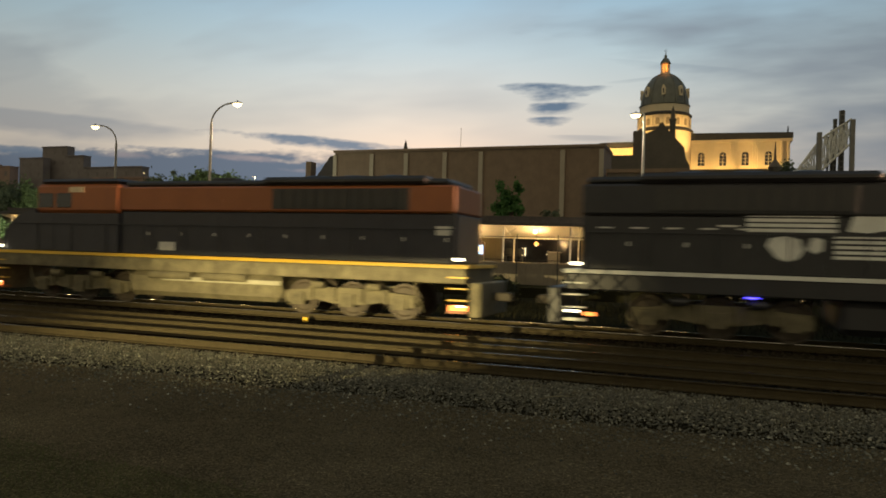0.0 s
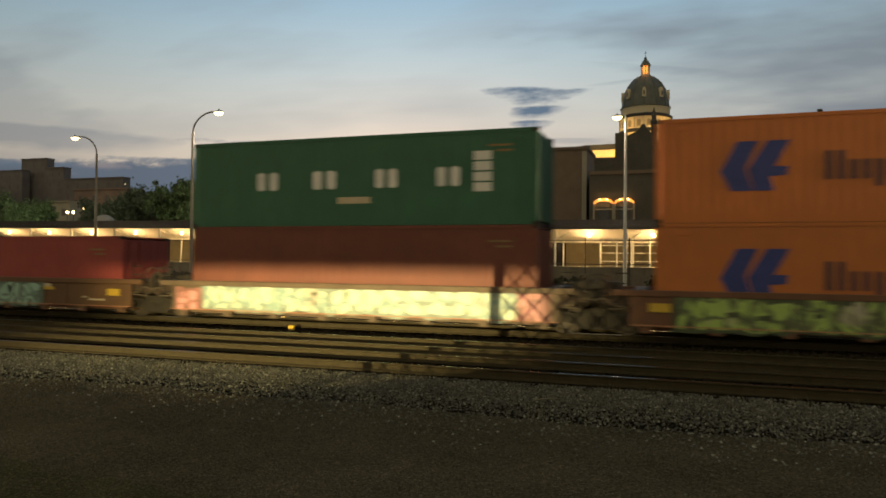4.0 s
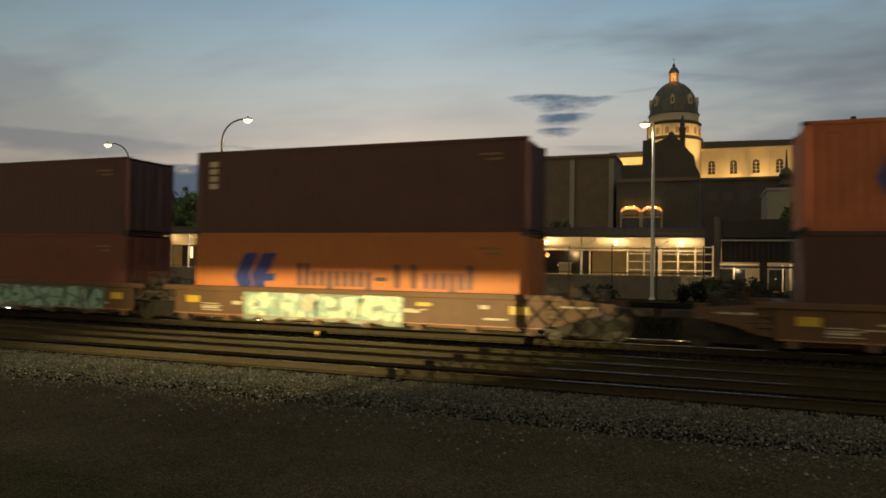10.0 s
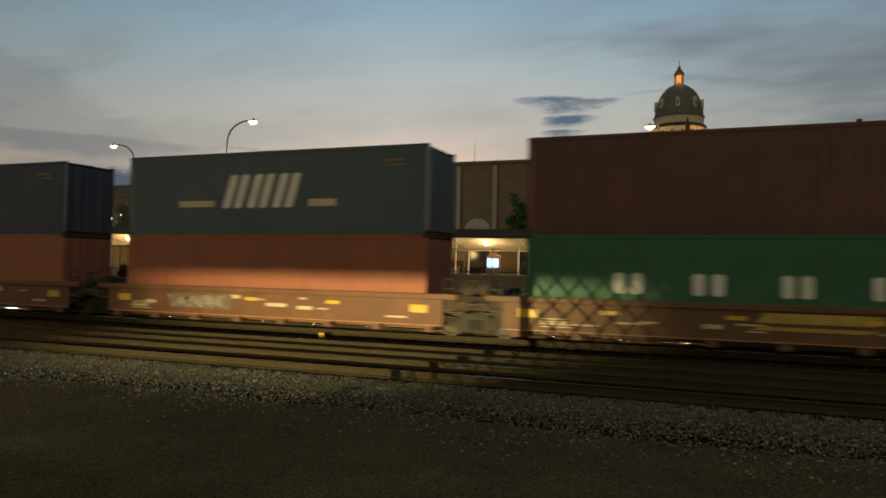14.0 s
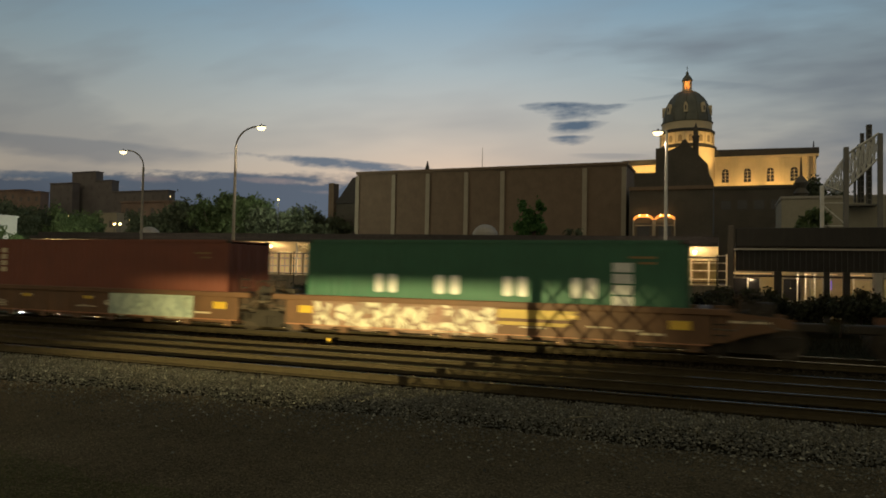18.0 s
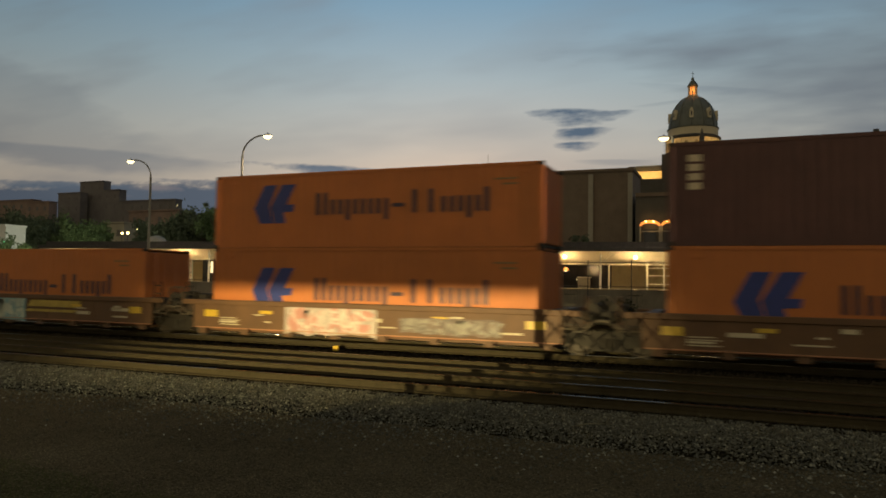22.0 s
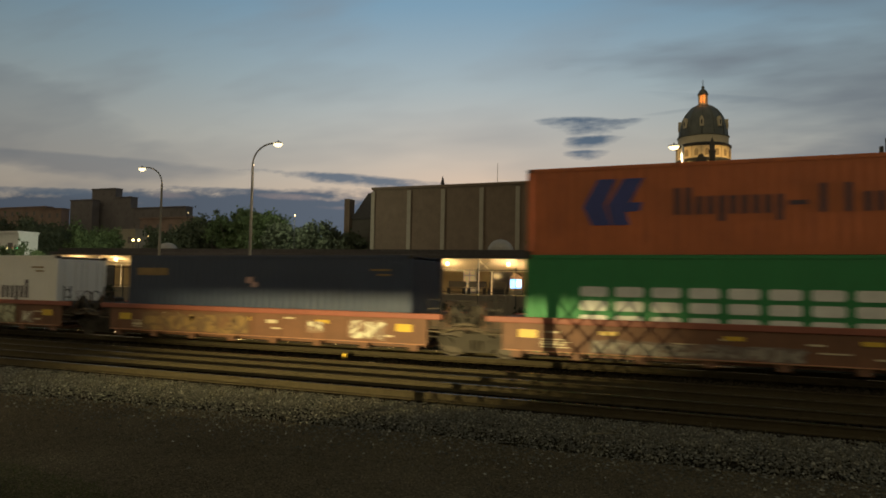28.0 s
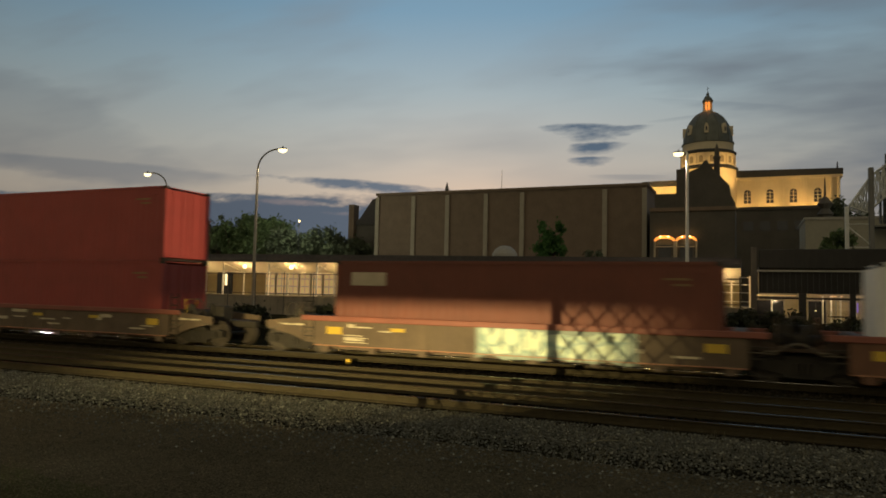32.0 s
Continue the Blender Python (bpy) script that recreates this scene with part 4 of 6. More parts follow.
    (-112.81, "o", HC, "H", "b", HC, "C", WELL, ((2.3, 8.3, 0.2, 1.3, PALE_GREEN, "pale green graffiti"),)),
    (-128.23, "m", HC, "", "b", HC, "P", WELL, ((0.35, 3.3, 0.3, 1.3, CREAMY, "cream graffiti"), (5.2, 11.5, 0.2, 1.3, MINT, "mint green graffiti"))),
    (-143.69, "g", HC, "U", "b", HC, "", WELL, ()),
    (-159.11, "k", HC, "", "s", HC, "D", WELL_RED, ((2.3, 5.0, 0.5, 1.1, GREYTAG, "faint grey graffiti"),)),
    (-174.62, "k", HC, "", "n", HC, "Y", WELL_RED, ()),
)
CAR_C = (
    (-194.42, "g", HC, "U", "", 0, "", WELL, ((0.4, 6.85, 0.2, 1.3, CREAMY, "cream graffiti lettering"),)),
    (-209.88, "m", HC, "C", "", 0, "", WELL, ((6.9, 10.9, 0.25, 1.3, MINT_PANEL, "pale mint graffiti panel"),)),
    (-225.61, "o", HC, "H", "b", HC, "C", WELL, ((8.2, 9.6, 0.5, 1.0, GREYTAG, "small grey graffiti"),)),
    (-241.34, "o", HC, "H", "o", STD, "H", WELL, ((3.3, 6.8, 0.2, 1.32, REDTAG, "red graffiti with white outline"), (7.6, 11.0, 0.4, 1.0, GREYTAG, "thin pale graffiti"))),
    (-256.81, "o", HC, "H", "", 0, "", WELL, ((-0.3, 6.2, 0.2, 1.32, WHITETAG, "white graffiti with a pale blue shadow"),)),
)
CAR_D = (
    (-276.23, "g", STD, "U", "", 0, "", WELL_RED, ((5.0, 7.0, 0.5, 1.0, GREYTAG, "faint grey graffiti"),)),
    (-291.99, "e", HC, "E", "w", STD, "H", WELL_RED, ((2.0, 7.5, 0.35, 0.8, GREYTAG, "thin pale graffiti"),)),
    (-307.97, "n", HC, "Z", "", 0, "", WELL_RED, ((1.0, 6.0, 0.3, 1.1, OCHRE, "faint ochre graffiti"), (8.4, 9.1, 0.55, 1.0, CREAMY, "small pale graffiti"), (10.0, 11.4, 0.4, 1.1, CREAMY, "pale graffiti"))),
    (-324.14, "c", HC, "H", "", 0, "", WELL_RED, ((3.7, 10.2, 0.2, 1.32, OLIVE, "pale dull green graffiti"), (10.5, 11.3, 0.35, 0.95, CREAMY, "small pale graffiti"))),
    (-339.95, "m", HC, "Q", "", 0, "", WELL_OLD, ((5.2, 10.0, 0.2, 1.3, PALE_GREEN, "yellowish pale graffiti"),)),
)
CAR_E = (
    (-359.88, "r", HC, "", "r", HC, "", WELL_OLD, ()),
    (-375.4, "k", HC, "", "", 0, "", WELL_OLD, ()),
)
UNITS = CAR_A + CAR_B + CAR_C + CAR_D + CAR_E


def mark(c, code, h):
    if code == "H":
        emblem_marks(c)
    elif code == "h":
        emblem_marks(c, True)
    elif code == "U":
        four_marks(c)
    elif code == "E":
        nine_marks(c)
    elif code == "D":
        three_marks(c)
    elif code == "C":
        bar_column(c, h)
    elif code in "PQ":
        plate(c, 0.6, 1.9, h - 0.82, h - 0.38)
    elif code == "Y":
        plate(c, 0.4, 1.9, h - 0.74, h - 0.42, FADED_PLATE, "faded yellow plate")
    elif code == "q":
        plate(c, 0.58, 1.59, 1.55, 2.05)
    elif code == "Z":
        plate(c, 0.4, 1.94, 2.14, 2.42, FADED_PLATE, "faded yellow plate")
        plate(c, 5.58, 5.9, 1.9, 2.12, PALE_PINK, "small pale pink painted mark")
        plate(c, 5.8, 6.1, 1.76, 1.94, PALE_PINK, "small pale pink painted mark")


def make_train():
    for i, (right, low, lh, lm, up, uh, um, paint, tags) in enumerate(UNITS):
        mid = right - HALF
        first, end = i % 5 == 0, i % 5 == 4
        how = "a covering of graffiti" if tags and tags[0][1] - tags[0][0] > 5 else "some graffiti" if tags else "stencils"
        w = well_car("weathered steel well car with %s along its side" % how, paint, first, end, i)
        for k, (x0, x1, z0, z1, mat, label) in enumerate(tags):
            tag_paint(w, x0, x1, z0, z1, mat, label, i * 7 + k)
        if i in (7, 9, 10, 12, 14):
            for z0, z1, dx in ((0.86, 1.12, 0.0), (0.66, 0.76, -0.15)):
                part("side_mark", prism([(x + dx - HALF, z) for x, z in ((6.3, z0), (9.0, z0), (9.25, z1), (6.5, z1))], -1.488, -1.483), SIDE_MARK, w, "slanted faded yellow painted bar")
        MOVING.append((w, mid, TRACK, 0))
        mat, word = PAINTS[low]
        c = container("%s corrugated steel container standing in a well car" % word, mat, lh)
        if lm:
            mark(c, lm, lh)
        MOVING.append((c, mid, TRACK, 0.301))
        if up:
            mat, word = PAINTS[up]
            c = container("%s corrugated steel container stacked on another" % word, mat, uh)
            if um:
                mark(c, um, uh)
            MOVING.append((c, mid, TRACK, 0.301 + lh))


# ---- locomotives
def loco_truck(l, x):
    def frame_mesh():
        bm = prism([(-2.35, 0.42), (-2.35, 0.80), (-1.5, 0.86), (-1.2, 0.95), (1.2, 0.95), (1.5, 0.86), (2.35, 0.80), (2.35, 0.42), (1.95, 0.36), (1.3, 0.55), (0.5, 0.42), (-0.5, 0.42), (-1.3, 0.55), (-1.95, 0.36)], -0.09, 0.09)
        for cx in (-1.85, 0, 1.85):
            box(cx - 0.24, -0.2, 0.34, cx + 0.24, 0, 0.76, bm)
        for cx in (-1.35, -0.5, 0.5, 1.35):
            rod((cx, -0.14, 0.5), (cx, -0.14, 0.95), 0.1, n=8, bm=bm)
        return bm

    def wheel_mesh():
        bm = turned([(0.05, -0.06), (0.50, -0.07), (0.53, -0.05), (0.57, 0.06), (0.58, 0.075), (0.5, 0.075), (0.44, 0.03), (0.16, 0.01), (0.05, 0.05)], 28)
        bmesh.ops.rotate(bm, verts=bm.verts, matrix=Matrix.Rotation(radians(90), 3, "X"))
        return bm
    for s in (-1, 1):
        part("truck_side_frame", kept(("loco_truck_frame",), frame_mesh, LOCO_GREY), None, l, m=pose(x, s * 1.08, 0, 0, 0, 0 if s < 0 else 180))
    for dx in (-1.85, 0, 1.85):
        axle = part("axle", kept(("loco_axle",), lambda: rod((0, -0.75, 0), (0, 0.75, 0), 0.1), CASTING), None, l, m=pose(x + dx, 0, 0.58))
        ROLLING.append((axle, x + dx, 0.58))
        for s in (-1, 1):
            part("wheel", kept(("loco_wheel",), wheel_mesh, WHEEL), None, axle, m=pose(0, s * 0.75, 0, 0, 0, 0 if s < 0 else 180))


def locomotive(label, length, low, high, stripe, frame_mat, cab_left, white=False):
    """A long hood diesel, origin at mid length on the rails; the cab at its left or right end."""
    l = thing("locomotive", label, "locomotive", group="locomotives")
    k = -1 if cab_left else 1
    h = length / 2
    part("underframe", box(-h + 0.5, -1.5, 1.25, h - 0.5, 1.5, 1.72, bevel=0.03), frame_mat, l)
    part("sill_stripe", box(-h + 0.4, -1.53, 1.72, h - 0.4, 1.53, 1.83), stripe, l, "bright stripe along the sill")
    # long hood, its lower and upper paint
    a, b = (-h + 6.6, h - 0.9)
    if not cab_left:
        a, b = -b, -a
    a0, b0 = a, b
    part("hood_lower", box(a0, -1.3, 1.83, b0, 1.3, 3.4, bevel=0.04), low, l)
    part("hood_upper", box(a, -1.38, 3.404, b, 1.38, 4.28, bevel=0.06), high, l)
    part("hood_roof", box(a + 0.1, -1.25, 4.28, b - 0.3, 1.25, 4.5, bevel=0.08), BLACK, l)
    g0, g1 = (2.85, 7.85) if k < 0 else (-7.85, -2.85)
    rad = part("radiator_grille", box(g0, -1.395, 3.5, g1, 1.395, 4.18, bevel=0.006), BLACK, l, "black radiator grille")
    for j in range(12):
        part("radiator_louvre", kept(("radiator_louvre",), lambda: box(-0.17, -0.02, 0, 0.17, 0.02, 0.6), DARK_IRON), None, rad, m=pose(g0 + 0.25 + j * 0.41, -1.405, 3.54))
    part("radiator_cowl", box(g0 - 0.4, -1.45, 4.3, g1 + 0.6, 1.45, 4.58, bevel=0.1), BLACK, l)
    part("end_post", box(b - 0.12 if k < 0 else a, -1.35, 1.83, b if k < 0 else a + 0.12, -1.2, 3.42), low, l)
    n = 9
    for j in range(n):
        x = a0 + 0.8 + j * (b0 - a0 - 1.6) / (n - 1)
        half = (b0 - a0 - 1.6) / (n - 1) / 2 - 0.015
        d = part("hood_door", kept(("hood_door", low.name, length), lambda: box(-half, -0.006, 0, half, 0.006, 1.4), low), None, l, m=pose(x, -1.307, 1.93))
        part("door_latch", kept(("door_latch",), lambda: box(-0.03, -0.012, 0, 0.03, 0, 0.12), STEEL), None, d, m=pose(0.5, -0.006, 0.6))
    for j in range(3):
        part("roof_fan", kept(("roof_fan",), lambda: turned([(0.6, 0), (0.6, 0.1), (0.5, 0.14)], 20), BLACK), None, l, m=pose(g0 + 1.0 + j * 1.5, 0, 4.57))
    part("exhaust_stack", box(-0.5, -0.3, 4.5, 0.5, 0.3, 4.7, bevel=0.03), BLACK, l)
    part("headlight_box", box(-1.9, -1.32, 2.0, -1.2, -1.3, 2.3) if k < 0 else box(1.2, -1.32, 2.0, 1.9, -1.3, 2.3), STEEL, l, "bare metal access panel")
    # cab and nose
    c0, c1 = sorted((k * (h - 6.6), k * (h - 2.5)))
    cab = part("cab", box(c0, -1.44, 3.30, c1, 1.44, 4.4, bevel=0.12), high, l)
    part("cab_lower_panel", box(c0, -1.43, 1.84, c1, 1.43, 3.296, bevel=0.03), low, cab)
    part("cab_door", box(c0 + 0.3, -1.447, 1.9, c0 + 1.0, -1.43, 3.25, bevel=0.006), low, cab)
    part("number_board", box((c0 + c1) / 2 - 0.35, -1.455, 4.08, (c0 + c1) / 2 + 0.35, -1.44, 4.28), BUFF_MARK, cab, "small pale plain board")
    for x in (-1.5, -0.6):
        part("cab_window", box(-0.38, -0.02, 0, 0.38, 0.02, 0.55, bevel=0.02), GLASS_DARK, cab, m=pose((c0 + c1) / 2 - k * x, -1.445, 3.5))
    part("cab_roof", box(c0 + 0.2, -1.4, 4.4, c1 - 0.1, 1.4, 4.6, bevel=0.1), BLACK, cab)
    n0 = min(k * (h - 2.5), k * (h - 0.75))
    slope = [(0, 1.84), (0, 3.42), (0.35, 3.4), (0.95, 3.2), (1.4, 2.85), (1.65, 2.4), (1.75, 1.84)]
    nose = part("nose", prism([(k * (h - 2.5 + a2), b2) for a2, b2 in slope], -1.4, 1.4), low, l, "rounded nose")
    part("headlight", box(n0 + 0.4, -0.2, 3.3, n0 + 0.8, 0.2, 3.45, bevel=0.02), STEEL, nose)
    part("tank_rail", box(-1.6, -1.47, 0.93, 3.3, -1.41, 1.08, bevel=0.015), TANK_RAIL, l, "pale dusty rail along the fuel tank")
    for x in (-h + 2.2, h - 2.2, -h + 7.1, h - 7.1):
        part("sand_pipe", tube([(x, -1.3, 1.3), (x + 0.05, -1.28, 0.8), (x + 0.22, -1.1, 0.3)], 0.035, 7), frame_mat, l)
    for x in (-h + 3.6, -h + 5.6, h - 5.6, h - 3.6):
        part("brake_cylinder", rod((x - 0.22, -1.34, 1.02), (x + 0.22, -1.34, 1.02), 0.13, 0.11, 12), frame_mat, l)
    part("fuel_tank", box(-3.2, -1.4, 0.35, 3.2, 1.4, 1.25, bevel=0.18), frame_mat, l)
    for x in (-1.2, 1.1):
        part("air_reservoir", rod((x - 0.9, -1.45, 1.12), (x + 0.9, -1.45, 1.12), 0.14, n=12), frame_mat, l)
    for x in (-h + 4.6, h - 4.6):
        loco_truck(l, x)
    for e in (-1, 1):
        part("pilot", box(e * h - 0.35 if e > 0 else e * h, -1.5, 0.25, e * h if e > 0 else e * h + 0.35, 1.5, 1.3, bevel=0.04), frame_mat, l)
        st = part("steps", box(e * (h - 0.75) - 0.3, -1.52, 0.35, e * (h - 0.75) + 0.3, -1.2, 0.42), stripe if white else LOCO_ORANGE, l)
        for z in (0.72, 1.08, 1.42):
            part("step_tread", box(e * (h - 0.75) - 0.3, -1.52, z, e * (h - 0.75) + 0.3, -1.25, z + 0.04), stripe, st)
        part("step_light", box(e * (h - 0.75) - 0.12, -1.56, 1.95, e * (h - 0.75) + 0.18, -1.5, 2.03), HEAD_GLOW, l, "small lit step lamp")
        if white:
            part("marker_light", box(e * (h - 1.2) - 0.16, -1.57, 0.52, e * (h - 1.2) + 0.16, -1.52, 0.62), RED_GLOW, l, "small red lit marker")
            part("ground_lamp", box(e * (h - 0.7) - 0.2, -1.57, 0.60, e * (h - 0.7) + 0.2, -1.52, 0.66), HEAD_GLOW, l, "small white lit lamp")
        else:
            part("marker_light", box(e * (h - 0.7) - 0.28, -1.57, 0.44, e * (h - 0.7) + 0.28, -1.52, 0.60), RED_GLOW, l, "orange lit marker")
            part("marker_bulb", box(e * (h - 0.7) - 0.02, -1.575, 0.56, e * (h - 0.7) + 0.24, -1.57, 0.60), HEAD_GLOW, l, "bright bulb of the marker")
        part("coupler", box(e * h if e > 0 else e * h - 0.6, -0.13, 0.7, e * h + 0.6 if e > 0 else e * h, 0.13, 0.98, bevel=0.04), CASTING, l)
    for j in range(12):
        x = -h + 1.0 + j * (2 * h - 2.0) / 11
        part("stanchion", kept(("stanchion",), lambda: rod((0, 0, 1.83), (0, 0, 2.9), 0.018, n=6), BLACK), None, l, m=pose(x, -1.48, 0))
    part("handrail", rod((-h + 1.0, -1.48, 2.9), (h - 1.0, -1.48, 2.9), 0.018, n=6), BLACK, l)
    return l


def make_locomotives():
    lo = locomotive("orange and black locomotive with yellow sill stripe and dusty trucks", 20.6, LOCO_BLACK, LOCO_ORANGE, YELLOW_MARK, LOCO_GREY, True)
    part("rear_panel", box(8.75, -1.335, 2.72, 9.25, -1.316, 3.0, bevel=0.005), STEEL, lo, "small bare metal panel")
    MOVING.append((lo, -6.14 - 10.3, TRACK, 0))
    dark = locomotive("black road locomotive with white stripes and a white sill line", 21.4, BLACK, BLACK, WHITE_MARK, BLACK, False, True)
    for j in range(5):
        part("hood_stripe", box(-5.44, -1.324, 2.98 + j * 0.135, -3.3, -1.318, 3.07 + j * 0.135), WHITE_MARK, dark, "white painted stripe")
    for j in range(5):
        part("hood_stripe", box(-3.35, -1.324, 2.30 + j * 0.135, -0.6, -1.318, 2.38 + j * 0.135), WHITE_MARK, dark, "white painted stripe")
    for shape in (((-4.95, 2.62), (-4.7, 2.3), (-4.45, 2.2), (-4.2, 2.28), (-4.05, 2.5), (-4.15, 2.8), (-4.5, 2.88), (-4.85, 2.82)), ((-3.98, 2.55), (-3.8, 2.42), (-3.62, 2.52), (-3.6, 2.8), (-3.85, 2.86)),
                  ((-3.05, 3.02), (-2.6, 2.98), (-2.2, 3.05), (-0.9, 3.0), (-0.8, 3.62), (-2.2, 3.66), (-2.9, 3.5))):
        part("hood_emblem", prism(shape, -1.3265, -1.3185), WHITE_MARK, dark, "white painted patch")
    for j in range(5):
        part("grab_iron", box(-9.35 + j * 0.92, -1.345, 3.02, -8.95 + j * 0.92, -1.318, 3.06), STEEL, dark)
    for z in (3.1, 3.45, 3.75):
        part("ladder_rung", box(-6.15, -1.345, z, -5.65, -1.318, z + 0.05), STEEL, dark)
    part("ground_light", box(-5.42, -1.55, 1.2, -5.12, -1.5, 1.235), BLUE_GLOW, dark, "small blue lit lamp")
    MOVING.append((dark, -4.09 + 10.7, TRACK, 0))


make_locomotives()
make_train()
yel = thing("track_marker", "small yellow painted marker block beside the rail", "marker", pose(-12.2, 20.55, -0.24))
part("block", box(-0.1, -0.06, 0, 0.1, 0.06, 0.17, bevel=0.02), YELLOW_MARK, yel)
part("stake", rod((0, 0.05, -0.1), (0, 0.05, 0.2), 0.02, n=6), CASTING, yel)


# ---------------------------------------------------------------- the station across the tracks
def far(u, v, y):
    """A place at depth y from the slopes sideways and upwards."""
    return Vector((u * y, y, EYE + v * y))


CANOPY, DECK = 46.0, 1.72


def station():
    x0, x1 = -1.275 * CANOPY, -0.01 * CANOPY
    solid("platform", box(-75, CANOPY - 2.2, -0.3, 0.3, CANOPY + 14, DECK), PLATFORM, "raised concrete platform with a stained face", "platform", "structure")
    solid("far_verge", box(-140, CANOPY - 6.5, -0.3, 0.3, CANOPY - 2.2, 0.35), WEEDS, "low stony bank before the platform", "ground", "structure")
    can = thing("platform_canopy", "long cream painted canopy on white posts with hanging lamps", "canopy", pose(-36, 0, 0, 0, 0.44, 0), kind="structure")
    a, b = x0 + 36, x1 + 36
    part("roof", prism([(a, 4.36), (b, 4.36), (b, 5.0), (a, 5.0)], CANOPY + 0.6, CANOPY + 6.5), ROOF_DARK, can, "dark shingle roof")
    part("eave", box(a, CANOPY - 0.3, 4.36, b, CANOPY + 0.6, 4.62, bevel=0.03), ROOF_DARK, can)
    soffit = bmesh.new()
    for d in (0.0, 0.05):
        soffit.faces.new([soffit.verts.new(p) for p in ((a, CANOPY - 0.2, 4.34 + d), (b, CANOPY - 0.2, 4.34 + d), (b, CANOPY + 2.6, 3.64 + d), (a, CANOPY + 2.6, 3.64 + d))])
    part("soffit", soffit, CREAM, can, "sloping cream boards lit by the lamps")
    part("back_beam", box(a, CANOPY + 2.6, 3.54, b, CANOPY + 2.8, 3.75), CREAM, can)
    n = 13
    for k in range(n):
        x = CANOPY * (-1.248 + k * 0.0978) + 36
        post = part("post", kept(("canopy_post",), lambda: box(-0.06, -0.06, DECK - 0.5, 0.06, 0.06, 4.3, bevel=0.01), WHITE_TRIM), None, can, m=pose(x, CANOPY + 0.1, 0))
        part("inner_post", kept(("inner_post",), lambda: box(-0.05, -0.05, DECK - 0.5, 0.05, 0.05, 3.7), WHITE_TRIM), None, can, m=pose(x + 0.16, CANOPY + 2.5, 0))
        part("rafter", kept(("rafter",), lambda: rod((0, 0, 4.22), (0, 2.5, 3.58), 0.05, n=6), WHITE_TRIM), None, post)
        part("brace", kept(("brace",), lambda: rod((0, 0, 3.6), (0.9, 0, 4.2), 0.035, n=6), WHITE_TRIM), None, post)
    for k in range(13):
        x = (CANOPY + 0.5) * (-1.1997 + k * 0.0978 - (0.012 if k == 12 else 0))
        z = 4.02 - 0.0077 * (x + 36)
        lt = thing("canopy_lamp", "lit glass lamp hanging under the canopy", "lamp", pose(x, CANOPY + 0.5, z + 0.1), "canopy lamps")
        part("stem", kept(("lamp_stem",), lambda: rod((0, 0, 0), (0, 0, 0.3), 0.02), DARK_IRON), None, lt)
        part("globe", kept(("lamp_globe",), lambda: turned([(0.05, -0.26), (0.12, -0.2), (0.14, -0.1), (0.08, -0.01), (0.05, 0.0)], 14), LAMP_GLOW), None, lt)
        lamp("canopy_light", "POINT", pose(x, CANOPY + 0.5, z - 0.62), 100, (1.0, 0.63, 0.25), size=0.14)
    # building behind the canopy, with dim doors
    st = thing("station_building", "low tan station building with glazed doors under the canopy", "building", kind="structure")
    wy = CANOPY + 6.0
    part("wall", box(x0, wy, DECK - 0.3, x1, wy + 0.3, 4.4), material("tan_station_wall", (0.36, 0.30, 0.18), 0.8, vary=0.2, scale=0.8, stain=0.3), st)
    spots = (-1.21, -1.17, -1.05, -0.97, -0.90, *[-0.752 + 0.0235 * k for k in range(8)], -0.45, -0.38)
    for u in spots:
        d = part("door", kept(("station_door",), lambda: box(-0.55, -0.06, DECK, 0.55, 0, DECK + 2.15, bevel=0.02), WHITE_TRIM), None, st, m=pose(u * wy, wy, 0))
        for zz in (0.2, 0.85, 1.5):
            for xx in (-0.25, 0.25):
                part("pane", kept(("station_pane", zz, xx), lambda: box(xx - 0.19, -0.075, DECK + zz, xx + 0.19, -0.06, DECK + zz + 0.52), HALL_GLOW), None, d)
    # flat dark panels on the solid wall stand in for shaded interiors
    for u in (-1.12, -0.85, -0.54, -0.33):
        part("opening", box(-0.9, -0.05, DECK, 0.9, 0, DECK + 2.2), PANE_DARK, st, "dark panel on the wall for a shaded doorway", pose(u * wy, wy, 0))
    part("hall_opening", box(-2.9, -0.05, DECK, 2.9, 0, DECK + 2.0), PANE_DARK, st, "wide dark panel standing in for the shaded hall", pose(-0.212 * wy, wy, 0))
    for u, z, tall in ((-0.2385, 2.05, 0.7), (-0.2345, 2.15, 0.6)):
        tube_light = thing("hall_light", "thin lit tube in the dark hall", "lamp", pose(u * wy, wy - 0.3, DECK), "hall lights")
        part("tube", box(-0.035, -0.03, z - DECK, 0.035, 0.03, z - DECK + tall, bevel=0.01), ROOM_GLOW, tube_light)
        part("post", rod((0, 0.05, 0), (0, 0.05, z - DECK + 0.05), 0.02, n=6), DARK_IRON, tube_light)
    spot = thing("hall_sign", "small round lit sign hanging before the hall", "sign", pose(-0.22 * 48, 48, 3.0))
    part("disc", turned([(0.05, -0.12), (0.17, -0.06), (0.17, 0.06), (0.05, 0.12)], 16), ARCH_GLOW, spot)
    part("centre", turned([(0.03, -0.16), (0.08, -0.1), (0.03, 0.13)], 12), ROOM_GLOW, spot, "bright centre", pose(0, -0.06, 0))
    part("hanger", rod((0, 0, 0.1), (0, 0, 0.95), 0.012, n=6), DARK_IRON, spot)
    dot = thing("hall_spot_lamp", "tiny bright lamp in the dark hall", "lamp", pose(-0.203 * wy, wy - 0.35, DECK))
    part("bulb", turned([(0.02, 0.56), (0.045, 0.6), (0.02, 0.64)], 8), ROOM_GLOW, dot)
    part("stand", rod((0, 0, 0), (0, 0, 0.57), 0.02, n=6), DARK_IRON, dot)
